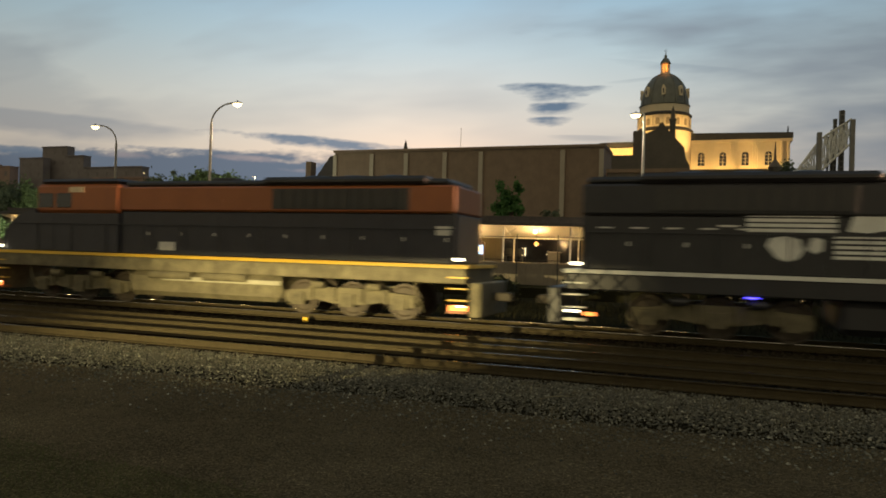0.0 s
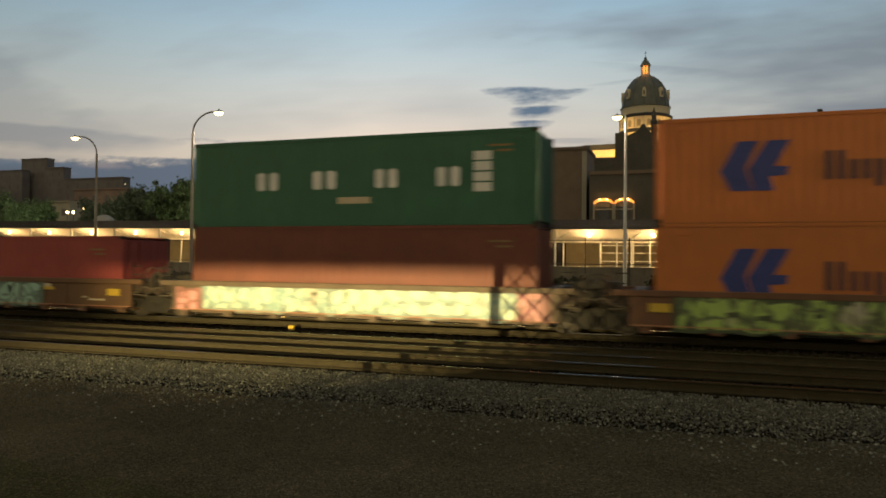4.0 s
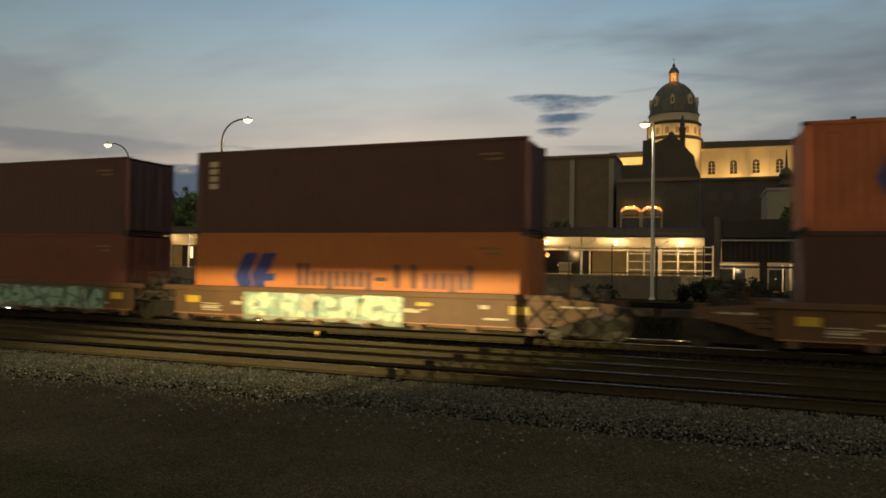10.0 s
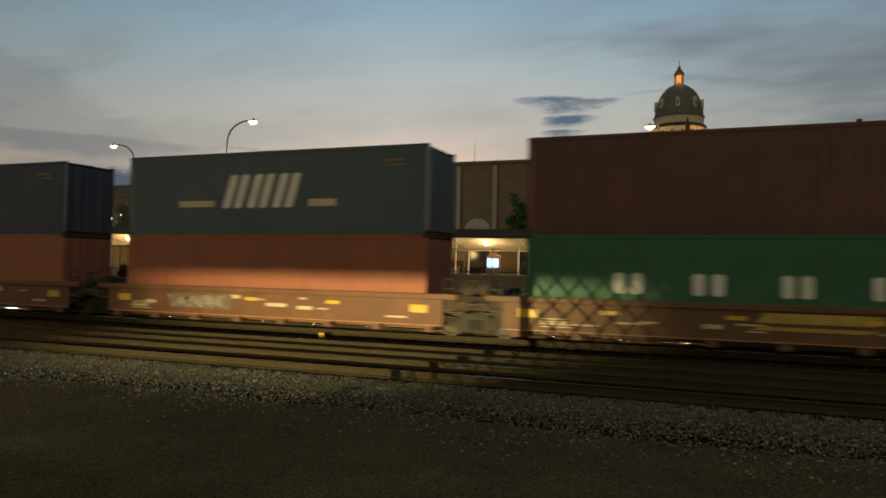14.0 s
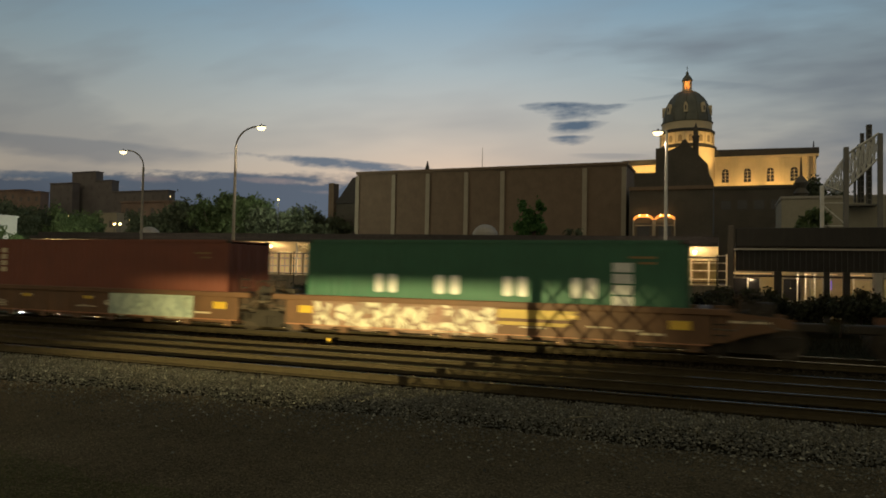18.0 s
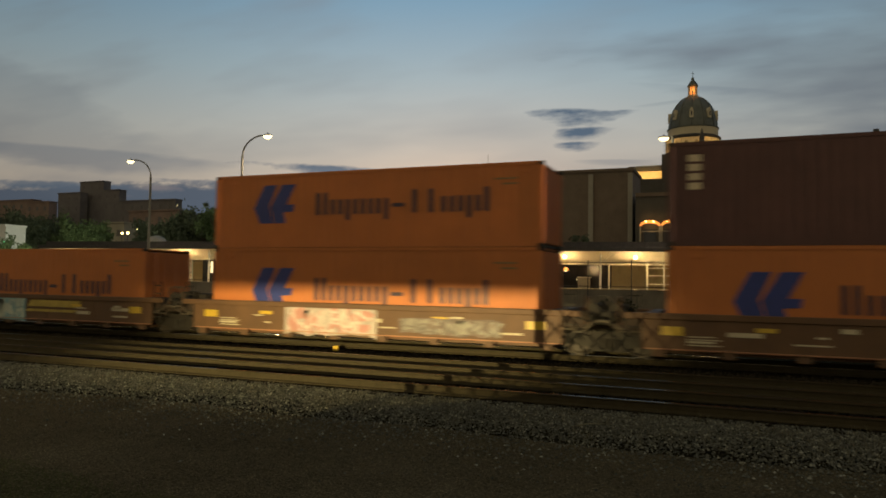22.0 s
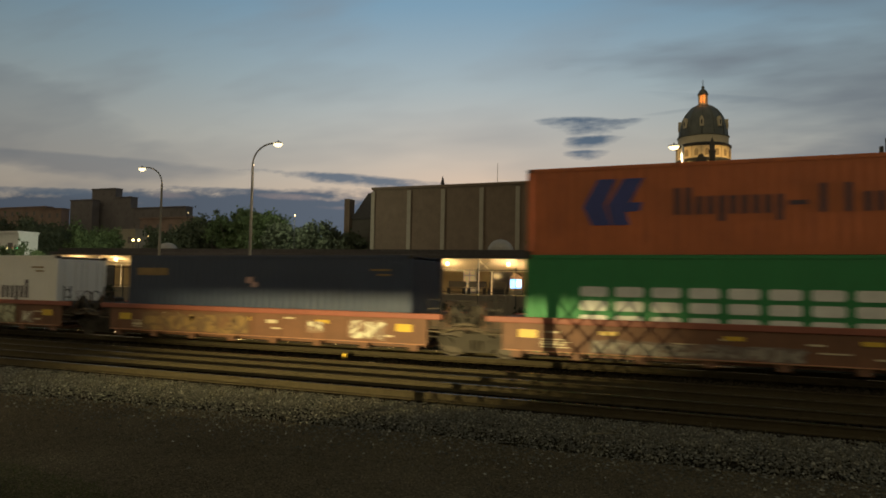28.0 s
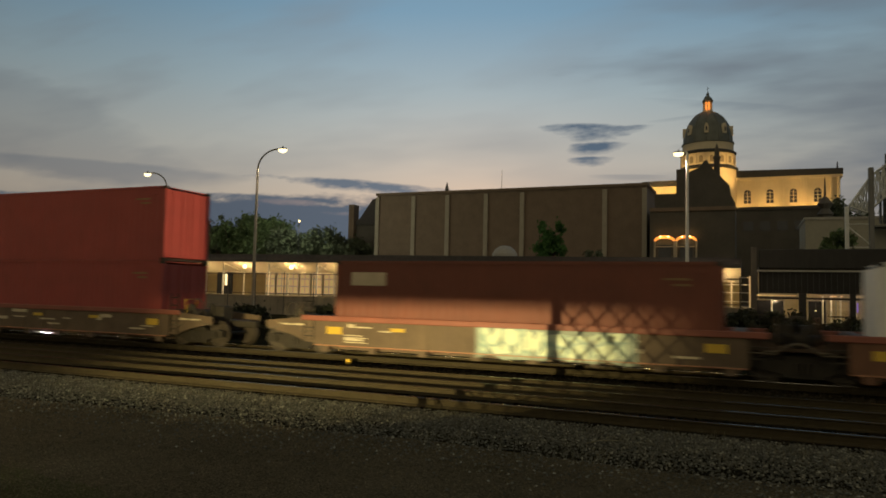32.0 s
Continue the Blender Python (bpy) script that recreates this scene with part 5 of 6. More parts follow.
    desk = thing("hall_counter", "low pale counter in the dark hall", "counter", pose(-0.192 * wy, wy - 0.6, DECK))
    part("front", box(-0.45, -0.02, 0, 0.45, 0.02, 0.75), CONCRETE, desk)
    part("top", box(-0.5, -0.06, 0.75, 0.5, 0.35, 0.8, bevel=0.01), WHITE_TRIM, desk)
    lit = thing("lit_doorway_lamp", "narrow bright lit doorway light", "lamp", pose(-0.848 * (CANOPY + 4), CANOPY + 4, DECK))
    part("tube", box(-0.12, -0.05, 0.75, 0.12, 0.05, 1.75, bevel=0.03), ROOM_GLOW, lit)
    part("stand", rod((0, 0, 0), (0, 0, 0.8), 0.04, n=6), DARK_IRON, lit)
    for u in (-0.56, -0.43, -0.395, -0.36, -0.61, -0.27):
        tb = thing("platform_bench", "dark metal bench and bin on the platform", "bench", pose(u * CANOPY, CANOPY + 3.2, DECK), "platform benches")
        part("seat", box(-0.7, -0.2, 0.4, 0.7, 0.25, 0.46), DARK_IRON, tb)
        part("back", box(-0.7, 0.22, 0.5, 0.7, 0.27, 0.95), DARK_IRON, tb)
        for sx in (-0.6, 0.6):
            part("leg", box(sx - 0.04, -0.2, 0, sx + 0.04, 0.25, 0.4), DARK_IRON, tb)
    kiosk = thing("ticket_window", "brightly lit ticket window with a red awning", "window", pose(wy * -0.508, wy - 0.4, DECK))
    part("window_frame", box(-0.9, -0.1, 0.45, 0.9, 0.1, 1.65, bevel=0.03), WHITE_TRIM, kiosk)
    for s in (-1, 1):
        part("pane", box(s * 0.43 - 0.36, -0.12, 0.55, s * 0.43 + 0.36, -0.1, 1.5), ROOM_GLOW, kiosk, "brightly lit pane")
    part("awning", prism([(-1.7, 1.75), (1.7, 1.75), (1.5, 2.15), (-1.5, 2.15)], -0.8, 0.1), RED, kiosk)
    sc = thing("information_screen", "small lit blue screen in a pointed shelter", "screen", pose(CANOPY * -0.318, CANOPY + 1.6, DECK))
    part("stand", box(-0.5, -0.1, 0, 0.5, 0.1, 0.35), DARK_IRON, sc)
    part("housing", prism([(-0.5, 0.35), (0.5, 0.35), (0.5, 1.25), (0, 1.6), (-0.5, 1.25)], -0.05, 0.25), DARK_BRICK, sc)
    part("display", box(-0.4, -0.07, 0.5, 0.4, -0.05, 1.1), SCREEN_GLOW, sc, "lit blue display")
    part("display_panel", box(0.0, -0.085, 0.62, 0.36, -0.072, 0.98), ROOM_GLOW, sc, "pale lit area")
    # fence along the platform edge
    fe = thing("platform_fence", "dark wire fence with thin posts along the platform", "fence", kind="structure")
    for k in range(23):
        x = x0 + 1.0 + k * 2.6
        part("fence_post", kept(("fence_post",), lambda: rod((0, 0, -0.3), (0, 0, 2.9), 0.03, n=6), DARK_IRON), None, fe, m=pose(x, CANOPY - 2.3, 0.6))
    for z in (3.35, 1.9):
        part("fence_rail", rod((x0, CANOPY - 2.3, z), (x0 + 58.4, CANOPY - 2.3, z), 0.025, n=6), DARK_IRON, fe)
    # white gates and rails near the lamps
    ga = thing("white_gate_frame", "white painted rail frames before the platform end", "railing", pose(CANOPY * -0.078, CANOPY + 1.9, DECK))
    for k in range(6):
        part("upright", kept(("gate_upright",), lambda: box(-0.05, -0.05, 0, 0.05, 0.05, 1.95), WHITE_TRIM), None, ga, m=pose(-1.6 + k * 1.05, 0, 0))
    for z in (0.35, 0.9, 1.4, 1.85):
        part("bar", rod((-1.6, 0, z), (3.7, 0, z), 0.03, n=6), WHITE_TRIM, ga)
    for u in (-0.332, -0.975):
        d = thing("roof_dome", "pale grey domed hatch on the canopy roof", "roof dome", pose(u * 50, 50, 4.85), "roof domes")
        part("shell", turned([(0.95, 0), (0.92, 0.35), (0.75, 0.65), (0.45, 0.88), (0.1, 0.96)], 24), CONCRETE, d)


def viaduct():
    """Dark covered footway that goes on to the right of the canopy."""
    x0, x1, y = 0.012 * CANOPY, 1.4 * CANOPY, CANOPY - 0.5
    v = thing("covered_footway", "dark steel covered footway on columns with lights behind", "footbridge", kind="structure")
    part("parapet", box(x0, y, 4.06, x1, y + 0.4, 5.17, bevel=0.03), SOOT, v)
    part("ledge", box(x0 - 0.2, y - 0.08, 3.86, x1, y + 0.3, 3.96), CONCRETE, v, "pale stone ledge")
    part("girder", box(x0, y + 0.05, 2.62, x1, y + 0.4, 3.86), SOOT, v)
    for k in range(75):
        part("girder_rib", kept(("girder_rib",), lambda: box(-0.02, -0.05, 2.66, 0.02, 0.05, 3.84), ROOF_DARK), None, v, m=pose(x0 + 0.15 + k * 0.3, y + 0.03, 0))
    part("deck", box(x0, y + 0.4, 4.0, x1, y + 7, 4.3), SOOT, v)
    part("lower_beam", box(x0, y - 0.04, 2.28, x1, y + 0.2, 2.40), SOOT, v)
    for a, b in ((0.45, 2.65), (3.05, 3.2), (4.45, 4.8), (5.0, 5.1), (5.5, 6.2), (6.45, 7.6), (9.6, 11.0), (12.5, 14.0)):
        part("light_strip", box(a, y + 2.4, 2.47, b, y + 2.5, 2.54), STRIP_GLOW, v, "thin strip of lights under the deck")
    for x, w in ((0.28, 0.16), (2.83, 0.2), (5.35, 0.14), (6.33, 0.18), (10.6, 0.2), (13.4, 0.2), (16.2, 0.2), (19.0, 0.2), (21.8, 0.2)):
        part("column", box(x - w, y - 0.1, -0.24, x + w, y + 0.3, 5.3 if x < 1 else 2.62, bevel=0.02), SOOT if x > 1 else SHADE, v)
    pier = part("pier", box(7.62, y - 0.3, -0.2, 8.05, y + 0.3, 2.62, bevel=0.03), CONCRETE, v, "thick concrete pier")
    for k in range(3):
        part("corbel", box(8.05, y - 0.2, 2.2 + k * 0.14, 8.12 + k * 0.1, y + 0.2, 2.34 + k * 0.14), CONCRETE, pier)
    for x in (1.3, 4.1, 4.55, 5.05, 5.85, 7.1, 9.0, 9.3, 10.6, 12.2):
        part("back_post", rod((x, y + 3.0, -0.24), (x, y + 3.0, 2.5), 0.05, n=8), STEEL, v)
    wall = thing("shop_wall", "pale shop wall with doors and a dim window behind the footway", "wall", kind="structure")
    part("wall", box(x0, y + 4.5, -0.24, x1, y + 4.8, 4.0), SHOP_PAINT, wall)
    for x, w, mat, name in ((1.1, 1.0, PANE_DARK, "window"), (3.9, 0.55, PANE_DARK, "door"), (5.3, 0.4, WHITE_TRIM, "door"), (7.6, 0.7, WHITE_TRIM, "window"), (11, 0.9, PANE_DARK, "window"), (14, 0.9, WHITE_TRIM, "door")):
        fr = part(name, box(x - w, y + 4.42, 0.75 if name == "window" else -0.2, x + w, y + 4.5, 2.3, bevel=0.02), CONCRETE, wall)
        part("pane", box(x - w + 0.08, y + 4.405, 0.85, x + w - 0.08, y + 4.42, 2.2), PANE_DARK if mat is PANE_DARK else SHOP_PAINT, fr)
    sign = thing("violet_sign", "small violet lit sign on the shop wall", "sign", pose(6.0, y + 4.3, 1.55))
    part("panel", box(-0.13, -0.03, 0, 0.13, 0.03, 0.6, bevel=0.02), PURPLE_GLOW, sign)
    part("bracket", box(-0.05, 0.03, 0.25, 0.05, 0.2, 0.35), DARK_IRON, sign)
    for x, z in ((3.75, 1.62),):
        lt = thing("small_wall_lamp", "tiny bright lamp behind the footway columns", "lamp", pose(x, y + 3.4, z), "small wall lamps")
        part("bulb", turned([(0.02, -0.03), (0.035, 0), (0.02, 0.03)], 8), ROOM_GLOW, lt)
        part("stem", rod((0, 0, 0.03), (0, 0, 2.4 - z), 0.012, n=5), DARK_IRON, lt)
    for k in range(4):
        lamp("footway_light", "POINT", pose(1.6 + k * 3.0, y + 2.6, 2.2), 38, WARM, size=0.1)


def street_lamp(x, y, top, reach, label, mat):
    """Tall curved-arm lamp; reach is the arm's length to its head, signed along x."""
    s = thing("street_lamp", label, "street lamp", pose(x, y, 0), "street lamps")
    part("base", turned([(0.22, 0), (0.22, 0.3), (0.14, 0.5)], 12), mat, s)
    bend = top - abs(reach) * 0.8
    part("pole", rod((0, 0, 0.3), (0, 0, bend), 0.115, 0.075, 10), mat, s)
    pts = [(0, 0, bend)] + [(reach * (1 - math.cos(a)), 0, bend + (top - bend) * math.sin(a)) for a in [j * math.pi / 2 / 7 for j in range(1, 8)]]
    part("arm", tube(pts, 0.05, 8), mat, s)
    e = 1 if reach > 0 else -1
    hx = reach + e * 0.36
    shell = turned([(0.02, 0.10), (0.12, 0.085), (0.185, 0.04), (0.20, 0.0), (0.19, -0.02)], 18)
    bmesh.ops.scale(shell, vec=(1.6, 0.8, 0.8), verts=shell.verts)
    head = part("lamp_head", shell, DARK_IRON, s, "oval cast lamp housing", pose(hx, 0, top - 0.02))
    bowl = turned([(0.19, -0.021), (0.18, -0.07), (0.14, -0.13), (0.07, -0.165), (0.01, -0.172)], 18)
    bmesh.ops.scale(bowl, vec=(1.6, 1.1, 1.45), verts=bowl.verts)
    part("lens", bowl, STREET_GLOW, head, "glowing glass bowl")
    part("photocell", rod((0, 0, 0.08), (0, 0, 0.17), 0.035, n=8), DARK_IRON, head)
    lamp("street_light", "SPOT", pose(x + hx, y, top - 0.3), 800, SODIUM, cone=148, soft=0.35, size=0.15)


station()
viaduct()
street_lamp(-0.7885 * 36, 36, 10.93, 1.5, "lit street lamp with a curved steel arm", POLE)
street_lamp(-0.9945 * 40, 40, 10.78, -1.65, "lit street lamp with a curved steel arm", POLE)
# paler material than the other poles: the lamplight on it is put in
street_lamp(-0.0755 * 43.2, 43.2, 10.75, -0.12, "lit street lamp on a straight steel pole, paler for the lamplight", STEEL)


# ---------------------------------------------------------------- buildings behind
def warehouse():
    y = 90.0
    w = thing("warehouse", "long windowless brown brick building with pale pilasters", "building", pose(0, y, 0))
    x0, x1 = -0.549 * y, -0.128 * y
    top = EYE + 0.1545 * y
    part("wall", box(x0, 0, 0, x1, 8, top), DARK_BRICK, w)
    part("coping", box(x0 - 0.15, -0.2, top, x1 + 0.15, 8.2, top + 0.35), DARK_BRICK, w)
    for u in (-0.5475, -0.4834, -0.4255, -0.3626, -0.3059, -0.1852, -0.131):
        part("pilaster", box(-0.29, -0.25, 0, 0.29, 0, top - 0.3), PILASTER, w, m=pose(u * y, 0, 0))
    part("roof_spike", turned([(0.35, 0), (0.3, 0.5), (0.04, 1.5)], 8), ROOF_DARK, w, m=pose(-0.4322 * y, 1, top + 0.2))
    part("flag_mast", rod((0, 0, 0), (0, 0, 3.7), 0.05, 0.03, 6), WHITE_TRIM, w, m=pose(-0.3535 * y, 4, top))
    for u in (-0.21, -0.27, -0.40):
        part("roof_unit", box(-0.9, 0, 0, 0.9, 1.5, 0.7, bevel=0.05), ROOF_DARK, w, m=pose(u * y, 6, top + 0.3))
    ch = thing("gabled_house", "dark gabled house with a tall square chimney", "house", pose(0, 96, 0))
    part("wall", box(-0.59 * 96, 0, 0, -0.545 * 96, 12, EYE + 0.112 * 96), SHADE, ch)
    part("roof", prism([(u * 96, EYE + v * 96) for u, v in ((-0.595, 0.108), (-0.545, 0.108), (-0.545, 0.151), (-0.556, 0.149), (-0.579, 0.118))], -0.3, 12), ROOF_DARK, ch)
    part("chimney", box(-0.5960 * 96, -0.9, 0, -0.5862 * 96, 0.6, EYE + 0.1405 * 96), DARK_BRICK, ch)


def arch_house():
    y = 88.0
    a = thing("arcade_building", "dark brick building with two amber lit arches", "building", pose(0, y, 0))
    x0, x1 = -0.124 * y, -0.016 * y
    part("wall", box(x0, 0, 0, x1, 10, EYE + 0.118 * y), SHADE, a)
    part("cornice", box(x0, -0.2, EYE + 0.118 * y, x1, 10, EYE + 0.123 * y), DARK_BRICK, a)
    for u in (-0.1045, -0.0765):
        cx, r, zb = u * y, 1.2, EYE + 0.0775 * y
        arc = [(cx + r * math.cos(t), zb + 0.55 * r * math.sin(t)) for t in [j * math.pi / 12 for j in range(13)]]
        inner = [(cx + (p - cx) * 0.80, zb + (q - zb) * 0.5) for p, q in arc]
        # the band itself glows, in place of lamplight falling on the arch
        part("arch_band", prism(arc + inner[::-1], -0.3, 0.02), ARCH_GLOW, a, "arch band with an amber glow of its own")
        part("arch_back", prism(inner + [(cx - r * 0.82, zb - 2.2), (cx + r * 0.82, zb - 2.2)], -0.04, 0.02), SHADE, a)
        part("arch_rail", box(cx - r * 0.9, -0.28, zb - 0.75, cx + r * 0.9, -0.2, zb - 0.62), PILASTER, a)
        part("arch_door", box(cx - 0.7, -0.07, zb - 2.2, cx + 0.7, -0.045, zb - 0.45), PANE_DARK, a)
        for s in (-1, 1):
            part("arch_column", rod((cx + s * r * 0.95, -0.2, zb - 2.2), (cx + s * r * 0.95, -0.2, zb), 0.12), PILASTER, a)
            part("arch_lamp", turned([(0.06, -0.08), (0.09, 0), (0.05, 0.06)], 10), LAMP_GLOW, a, m=pose(cx + s * 0.45, -0.5, zb + 0.5))
        lamp("arch_light", "POINT", pose(cx, y - 0.75, zb + 0.25), 20, AMBER, size=0.1)


def church():
    """Domed church lit by floodlights; nave towards the right."""
    y = 200.0
    c = thing("domed_church", "floodlit limestone church with a ribbed dark dome and lantern", "church", pose(0, y, 0))
    cx = -0.0495 * y

    def z(v):
        return EYE + v * y
    R = 0.0305 * y
    at = pose(cx, 0, 0)
    part("lower_drum", turned([(R * 1.16, -0.24), (R * 1.16, z(0.1705)), (R * 1.1, z(0.172))], 32), LIMESTONE, c, m=at)
    # both cornices are near-black, so the shade they cast is in their colour
    part("lower_cornice", turned([(R * 1.17, z(0.1698)), (R * 1.24, z(0.1706)), (R * 1.24, z(0.1722)), (R * 1.1, z(0.1748))], 40), SLATE_ROOF, c, "cornice ledge with its shade put into a dark colour", at)
    drum = part("drum", turned([(R * 1.1, z(0.172)), (R * 1.1, z(0.1925)), (R * 1.05, z(0.195)), (R * 1.05, z(0.2065))], 40), LIMESTONE, c, m=at)
    part("upper_cornice", turned([(R * 1.1, z(0.1905)), (R * 1.17, z(0.1915)), (R * 1.17, z(0.193)), (R * 1.05, z(0.1952))], 40), SLATE_ROOF, drum, "cornice ledge with its shade put into a dark colour")
    part("dome_ring", turned([(R * 1.05, z(0.2048)), (R * 1.09, z(0.2054)), (R * 1.09, z(0.2064)), (R * 0.98, z(0.207))], 40), COPPER, drum)
    for k in range(16):
        a = math.tau * (k + 0.5) / 16
        q = pose(R * 1.1 * math.cos(a), R * 1.1 * math.sin(a), z(0.1775), 0, 0, math.degrees(a) + 90)
        part("drum_window", kept(("drum_window",), lambda: prism([(-0.5, 0), (0.5, 0), (0.5, 1.3)] + [(0.5 * math.cos(t), 1.3 + 0.5 * math.sin(t)) for t in (0.5, 1.05, 1.57, 2.1, 2.6)] + [(-0.5, 1.3)], -0.06, 0.25), LIMESTONE_DIM), None, drum, m=q)
        b = math.tau * k / 16
        part("drum_column", kept(("drum_column",), lambda: rod((0, 0, 0), (0, 0, 2.9), 0.2, 0.18, 8), LIMESTONE), None, drum, m=pose(R * 1.11 * math.cos(b), R * 1.11 * math.sin(b), z(0.1755)))
    zb, zt = z(0.2065), z(0.2505)
    prof = [(R * 1.0 * math.cos(t) ** 0.9, zb + (zt - zb) * math.sin(t)) for t in [j * math.pi / 2 / 12 for j in range(12)]]
    prof = [(max(r, R * 0.2), h) for r, h in prof] + [(R * 0.2, zt)]
    dome = part("dome", turned(prof, 48), COPPER, c, m=at)
    for k in range(12):
        b = math.tau * k / 12
        pts = [((r + 0.06) * math.cos(b), (r + 0.06) * math.sin(b), h) for r, h in prof]
        part("dome_rib", tube(pts, 0.14, 5), COPPER, dome)
    for k in range(8):
        a = math.tau * k / 8 - math.pi / 2
        r0, h0 = prof[2]
        dm = part("dormer", kept(("dormer",), lambda: prism([(-0.5, -0.2), (0.5, -0.2), (0.5, 1.6), (0.3, 2.2), (0, 2.5), (-0.3, 2.2), (-0.5, 1.6)], -0.4, 1.2), LIMESTONE), None, dome, m=pose(r0 * math.cos(a), r0 * math.sin(a), h0 - 0.1, 0, 0, math.degrees(a) + 90))
        part("dormer_window", kept(("dormer_window",), lambda: box(-0.17, -0.44, 0.3, 0.17, -0.4, 1.45), PANE_DARK), None, dm)
    zl = zt
    lan = part("lantern", turned([(R * 0.22, zl - 0.2), (R * 0.22, zl + 0.4), (R * 0.06, zl + 0.42), (R * 0.06, zl + 2.9)], 16), LIMESTONE, c, m=at)
    for k in range(8):
        b = math.tau * k / 8
        part("lantern_column", kept(("lantern_column",), lambda: rod((0, 0, 0), (0, 0, 2.3), 0.2, 0.18, 8), LIMESTONE), None, lan, m=pose(R * 0.165 * math.cos(b), R * 0.165 * math.sin(b), zl + 0.4))
    part("lantern_core", turned([(R * 0.10, zl + 0.6), (R * 0.10, zl + 2.7)], 12), ARCH_GLOW, lan, "amber lit core")
    part("lantern_cap", turned([(R * 0.22, zl + 2.7), (R * 0.23, zl + 3.0), (R * 0.19, zl + 3.5), (R * 0.13, zl + 4.1), (R * 0.06, zl + 4.5), (R * 0.07, zl + 4.9), (0.12, zl + 5.4)], 16), COPPER, lan)
    part("finial", rod((0, 0, zl + 5.2), (0, 0, zl + 6.9), 0.09, 0.05, 8), COPPER, lan)
    part("finial_bar", rod((-0.4, 0, zl + 6.4), (0.4, 0, zl + 6.4), 0.05, n=6), COPPER, lan)
    # nave
    x0, x1, e = -0.015 * y, 0.1055 * y, z(0.1595)
    nave = part("nave_wall", box(x0, 0, -0.24, x1, 14, e), LIMESTONE, c)
    part("cornice", box(x0, -0.6, e - 0.7, x1 + 0.5, 14.6, e), LIMESTONE, nave)
    part("nave_roof", prism([(x0 - 0.5, e), (x1 + 0.6, e), (x1 + 0.6, e + 1.5), (x0 - 0.5, e + 1.9)], -0.7, 7), SLATE_ROOF, c)
    part("gable_cross", rod((x1 - 0.6, 0, e + 1.4), (x1 - 0.6, 0, e + 3.2), 0.22, 0.1, 6), SLATE_ROOF, c)
    for u in (-0.001, 0.0258, 0.0529, 0.0805):
        q = pose(u * y, 0, z(0.1255))
        arch = [(-0.85, 0), (0.85, 0), (0.85, 2.75)] + [(0.85 * math.cos(t), 2.75 + 0.85 * math.sin(t)) for t in (0.4, 0.8, 1.2, 1.57, 1.95, 2.35, 2.75)] + [(-0.85, 2.75)]
        win = part("nave_window", prism(arch, -0.05, 0.3), PANE_DARK, nave, m=q)
        hood = [(1.25 * math.cos(t), 2.75 + 1.25 * math.sin(t)) for t in [q2 * math.pi / 10 for q2 in range(11)]]
        part("window_hood", prism(hood + [(p * 0.8, 2.75 + (s2 - 2.75) * 0.8) for p, s2 in hood[::-1]], -0.28, 0), LIMESTONE, win)
        part("window_surround", prism([(-1.05, -0.3), (1.05, -0.3), (1.05, 0), (-1.05, 0)], -0.3, 0), LIMESTONE, win)
        for s in (-1, 1):
            part("window_jamb", box(s * 1.02 - 0.14, -0.22, 0, s * 1.02 + 0.14, 0, 3.3), LIMESTONE, win)
        part("keystone", box(-0.2, -0.25, 3.9, 0.2, 0, 4.5), LIMESTONE, win)
        for zz in (0.9, 1.8, 2.7):
            part("glazing_bar", box(-0.82, -0.1, zz, 0.82, -0.05, zz + 0.1), LIMESTONE, win)
        part("mullion", box(-0.06, -0.1, 0, 0.06, -0.05, 3.3), LIMESTONE, win)
    for u in (-0.0125, 0.0072, 0.0103, 0.0135, 0.0358, 0.0389, 0.0420, 0.0625, 0.0655, 0.0685, 0.0955, 0.1035):
        part("pilaster", box(-0.2, -0.75, 15, 0.2, 0, e - 0.7), LIMESTONE, nave, m=pose(u * y, 0, 0))
    # the lit wing on the other side of the crossing, and the dark transept before the dome
    part("wing_wall", box(-0.128 * y, 4, -0.24, -0.087 * y, 14, z(0.1555)), LIMESTONE, c)
    part("wing_roof", prism([(-0.152 * y, z(0.1555)), (-0.084 * y, z(0.1565)), (-0.084 * y, z(0.163)), (-0.135 * y, z(0.1625))], 3.4, 14), SLATE_ROOF, c)
    for p, aim, power, cone in (((-0.012 * y, y - 5.5, 22.5), (0.015 * y, y, 30), 3100, 130), ((0.025 * y, y - 5.5, 22.5), (0.05 * y, y, 30), 3100, 130), ((0.063 * y, y - 5.5, 22.5), (0.09 * y, y, 30), 3100, 130),
                                ((cx + 12, y - 15, 30), (cx + 0.5, y, 37), 13000, 46), ((-0.11 * y, y - 6, 29.0), (-0.10 * y, y + 4, 32), 9000, 80), ((cx - 12, y - 14, 30), (cx, y, 38.5), 8000, 42)):
        lamp("church_floodlight", "SPOT", look(p, aim), power, (1.0, 0.59, 0.18), cone=cone, soft=0.6, size=0.3)
    lamp("lantern_light", "POINT", pose(cx, y - 2.0, zl + 1.6), 80, (1.0, 0.34, 0.06), size=0.2)


def dark_roofs():
    y = 130.0
    g = thing("dark_gabled_hall", "unlit gabled hall standing dark before the church", "building", pose(0, y, 0))
    pts = [(-0.0895, 0.10), (-0.0895, 0.175), (-0.0765, 0.175), (-0.0755, 0.170), (-0.068, 0.173), (-0.059, 0.177), (-0.0545, 0.185), (-0.0505, 0.186), (-0.0475, 0.180), (-0.041, 0.172), (-0.0335, 0.163), (-0.0225, 0.151), (-0.0215, 0.139), (-0.0155, 0.127), (-0.0155, 0.10)]
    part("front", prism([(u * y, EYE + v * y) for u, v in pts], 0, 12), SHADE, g)
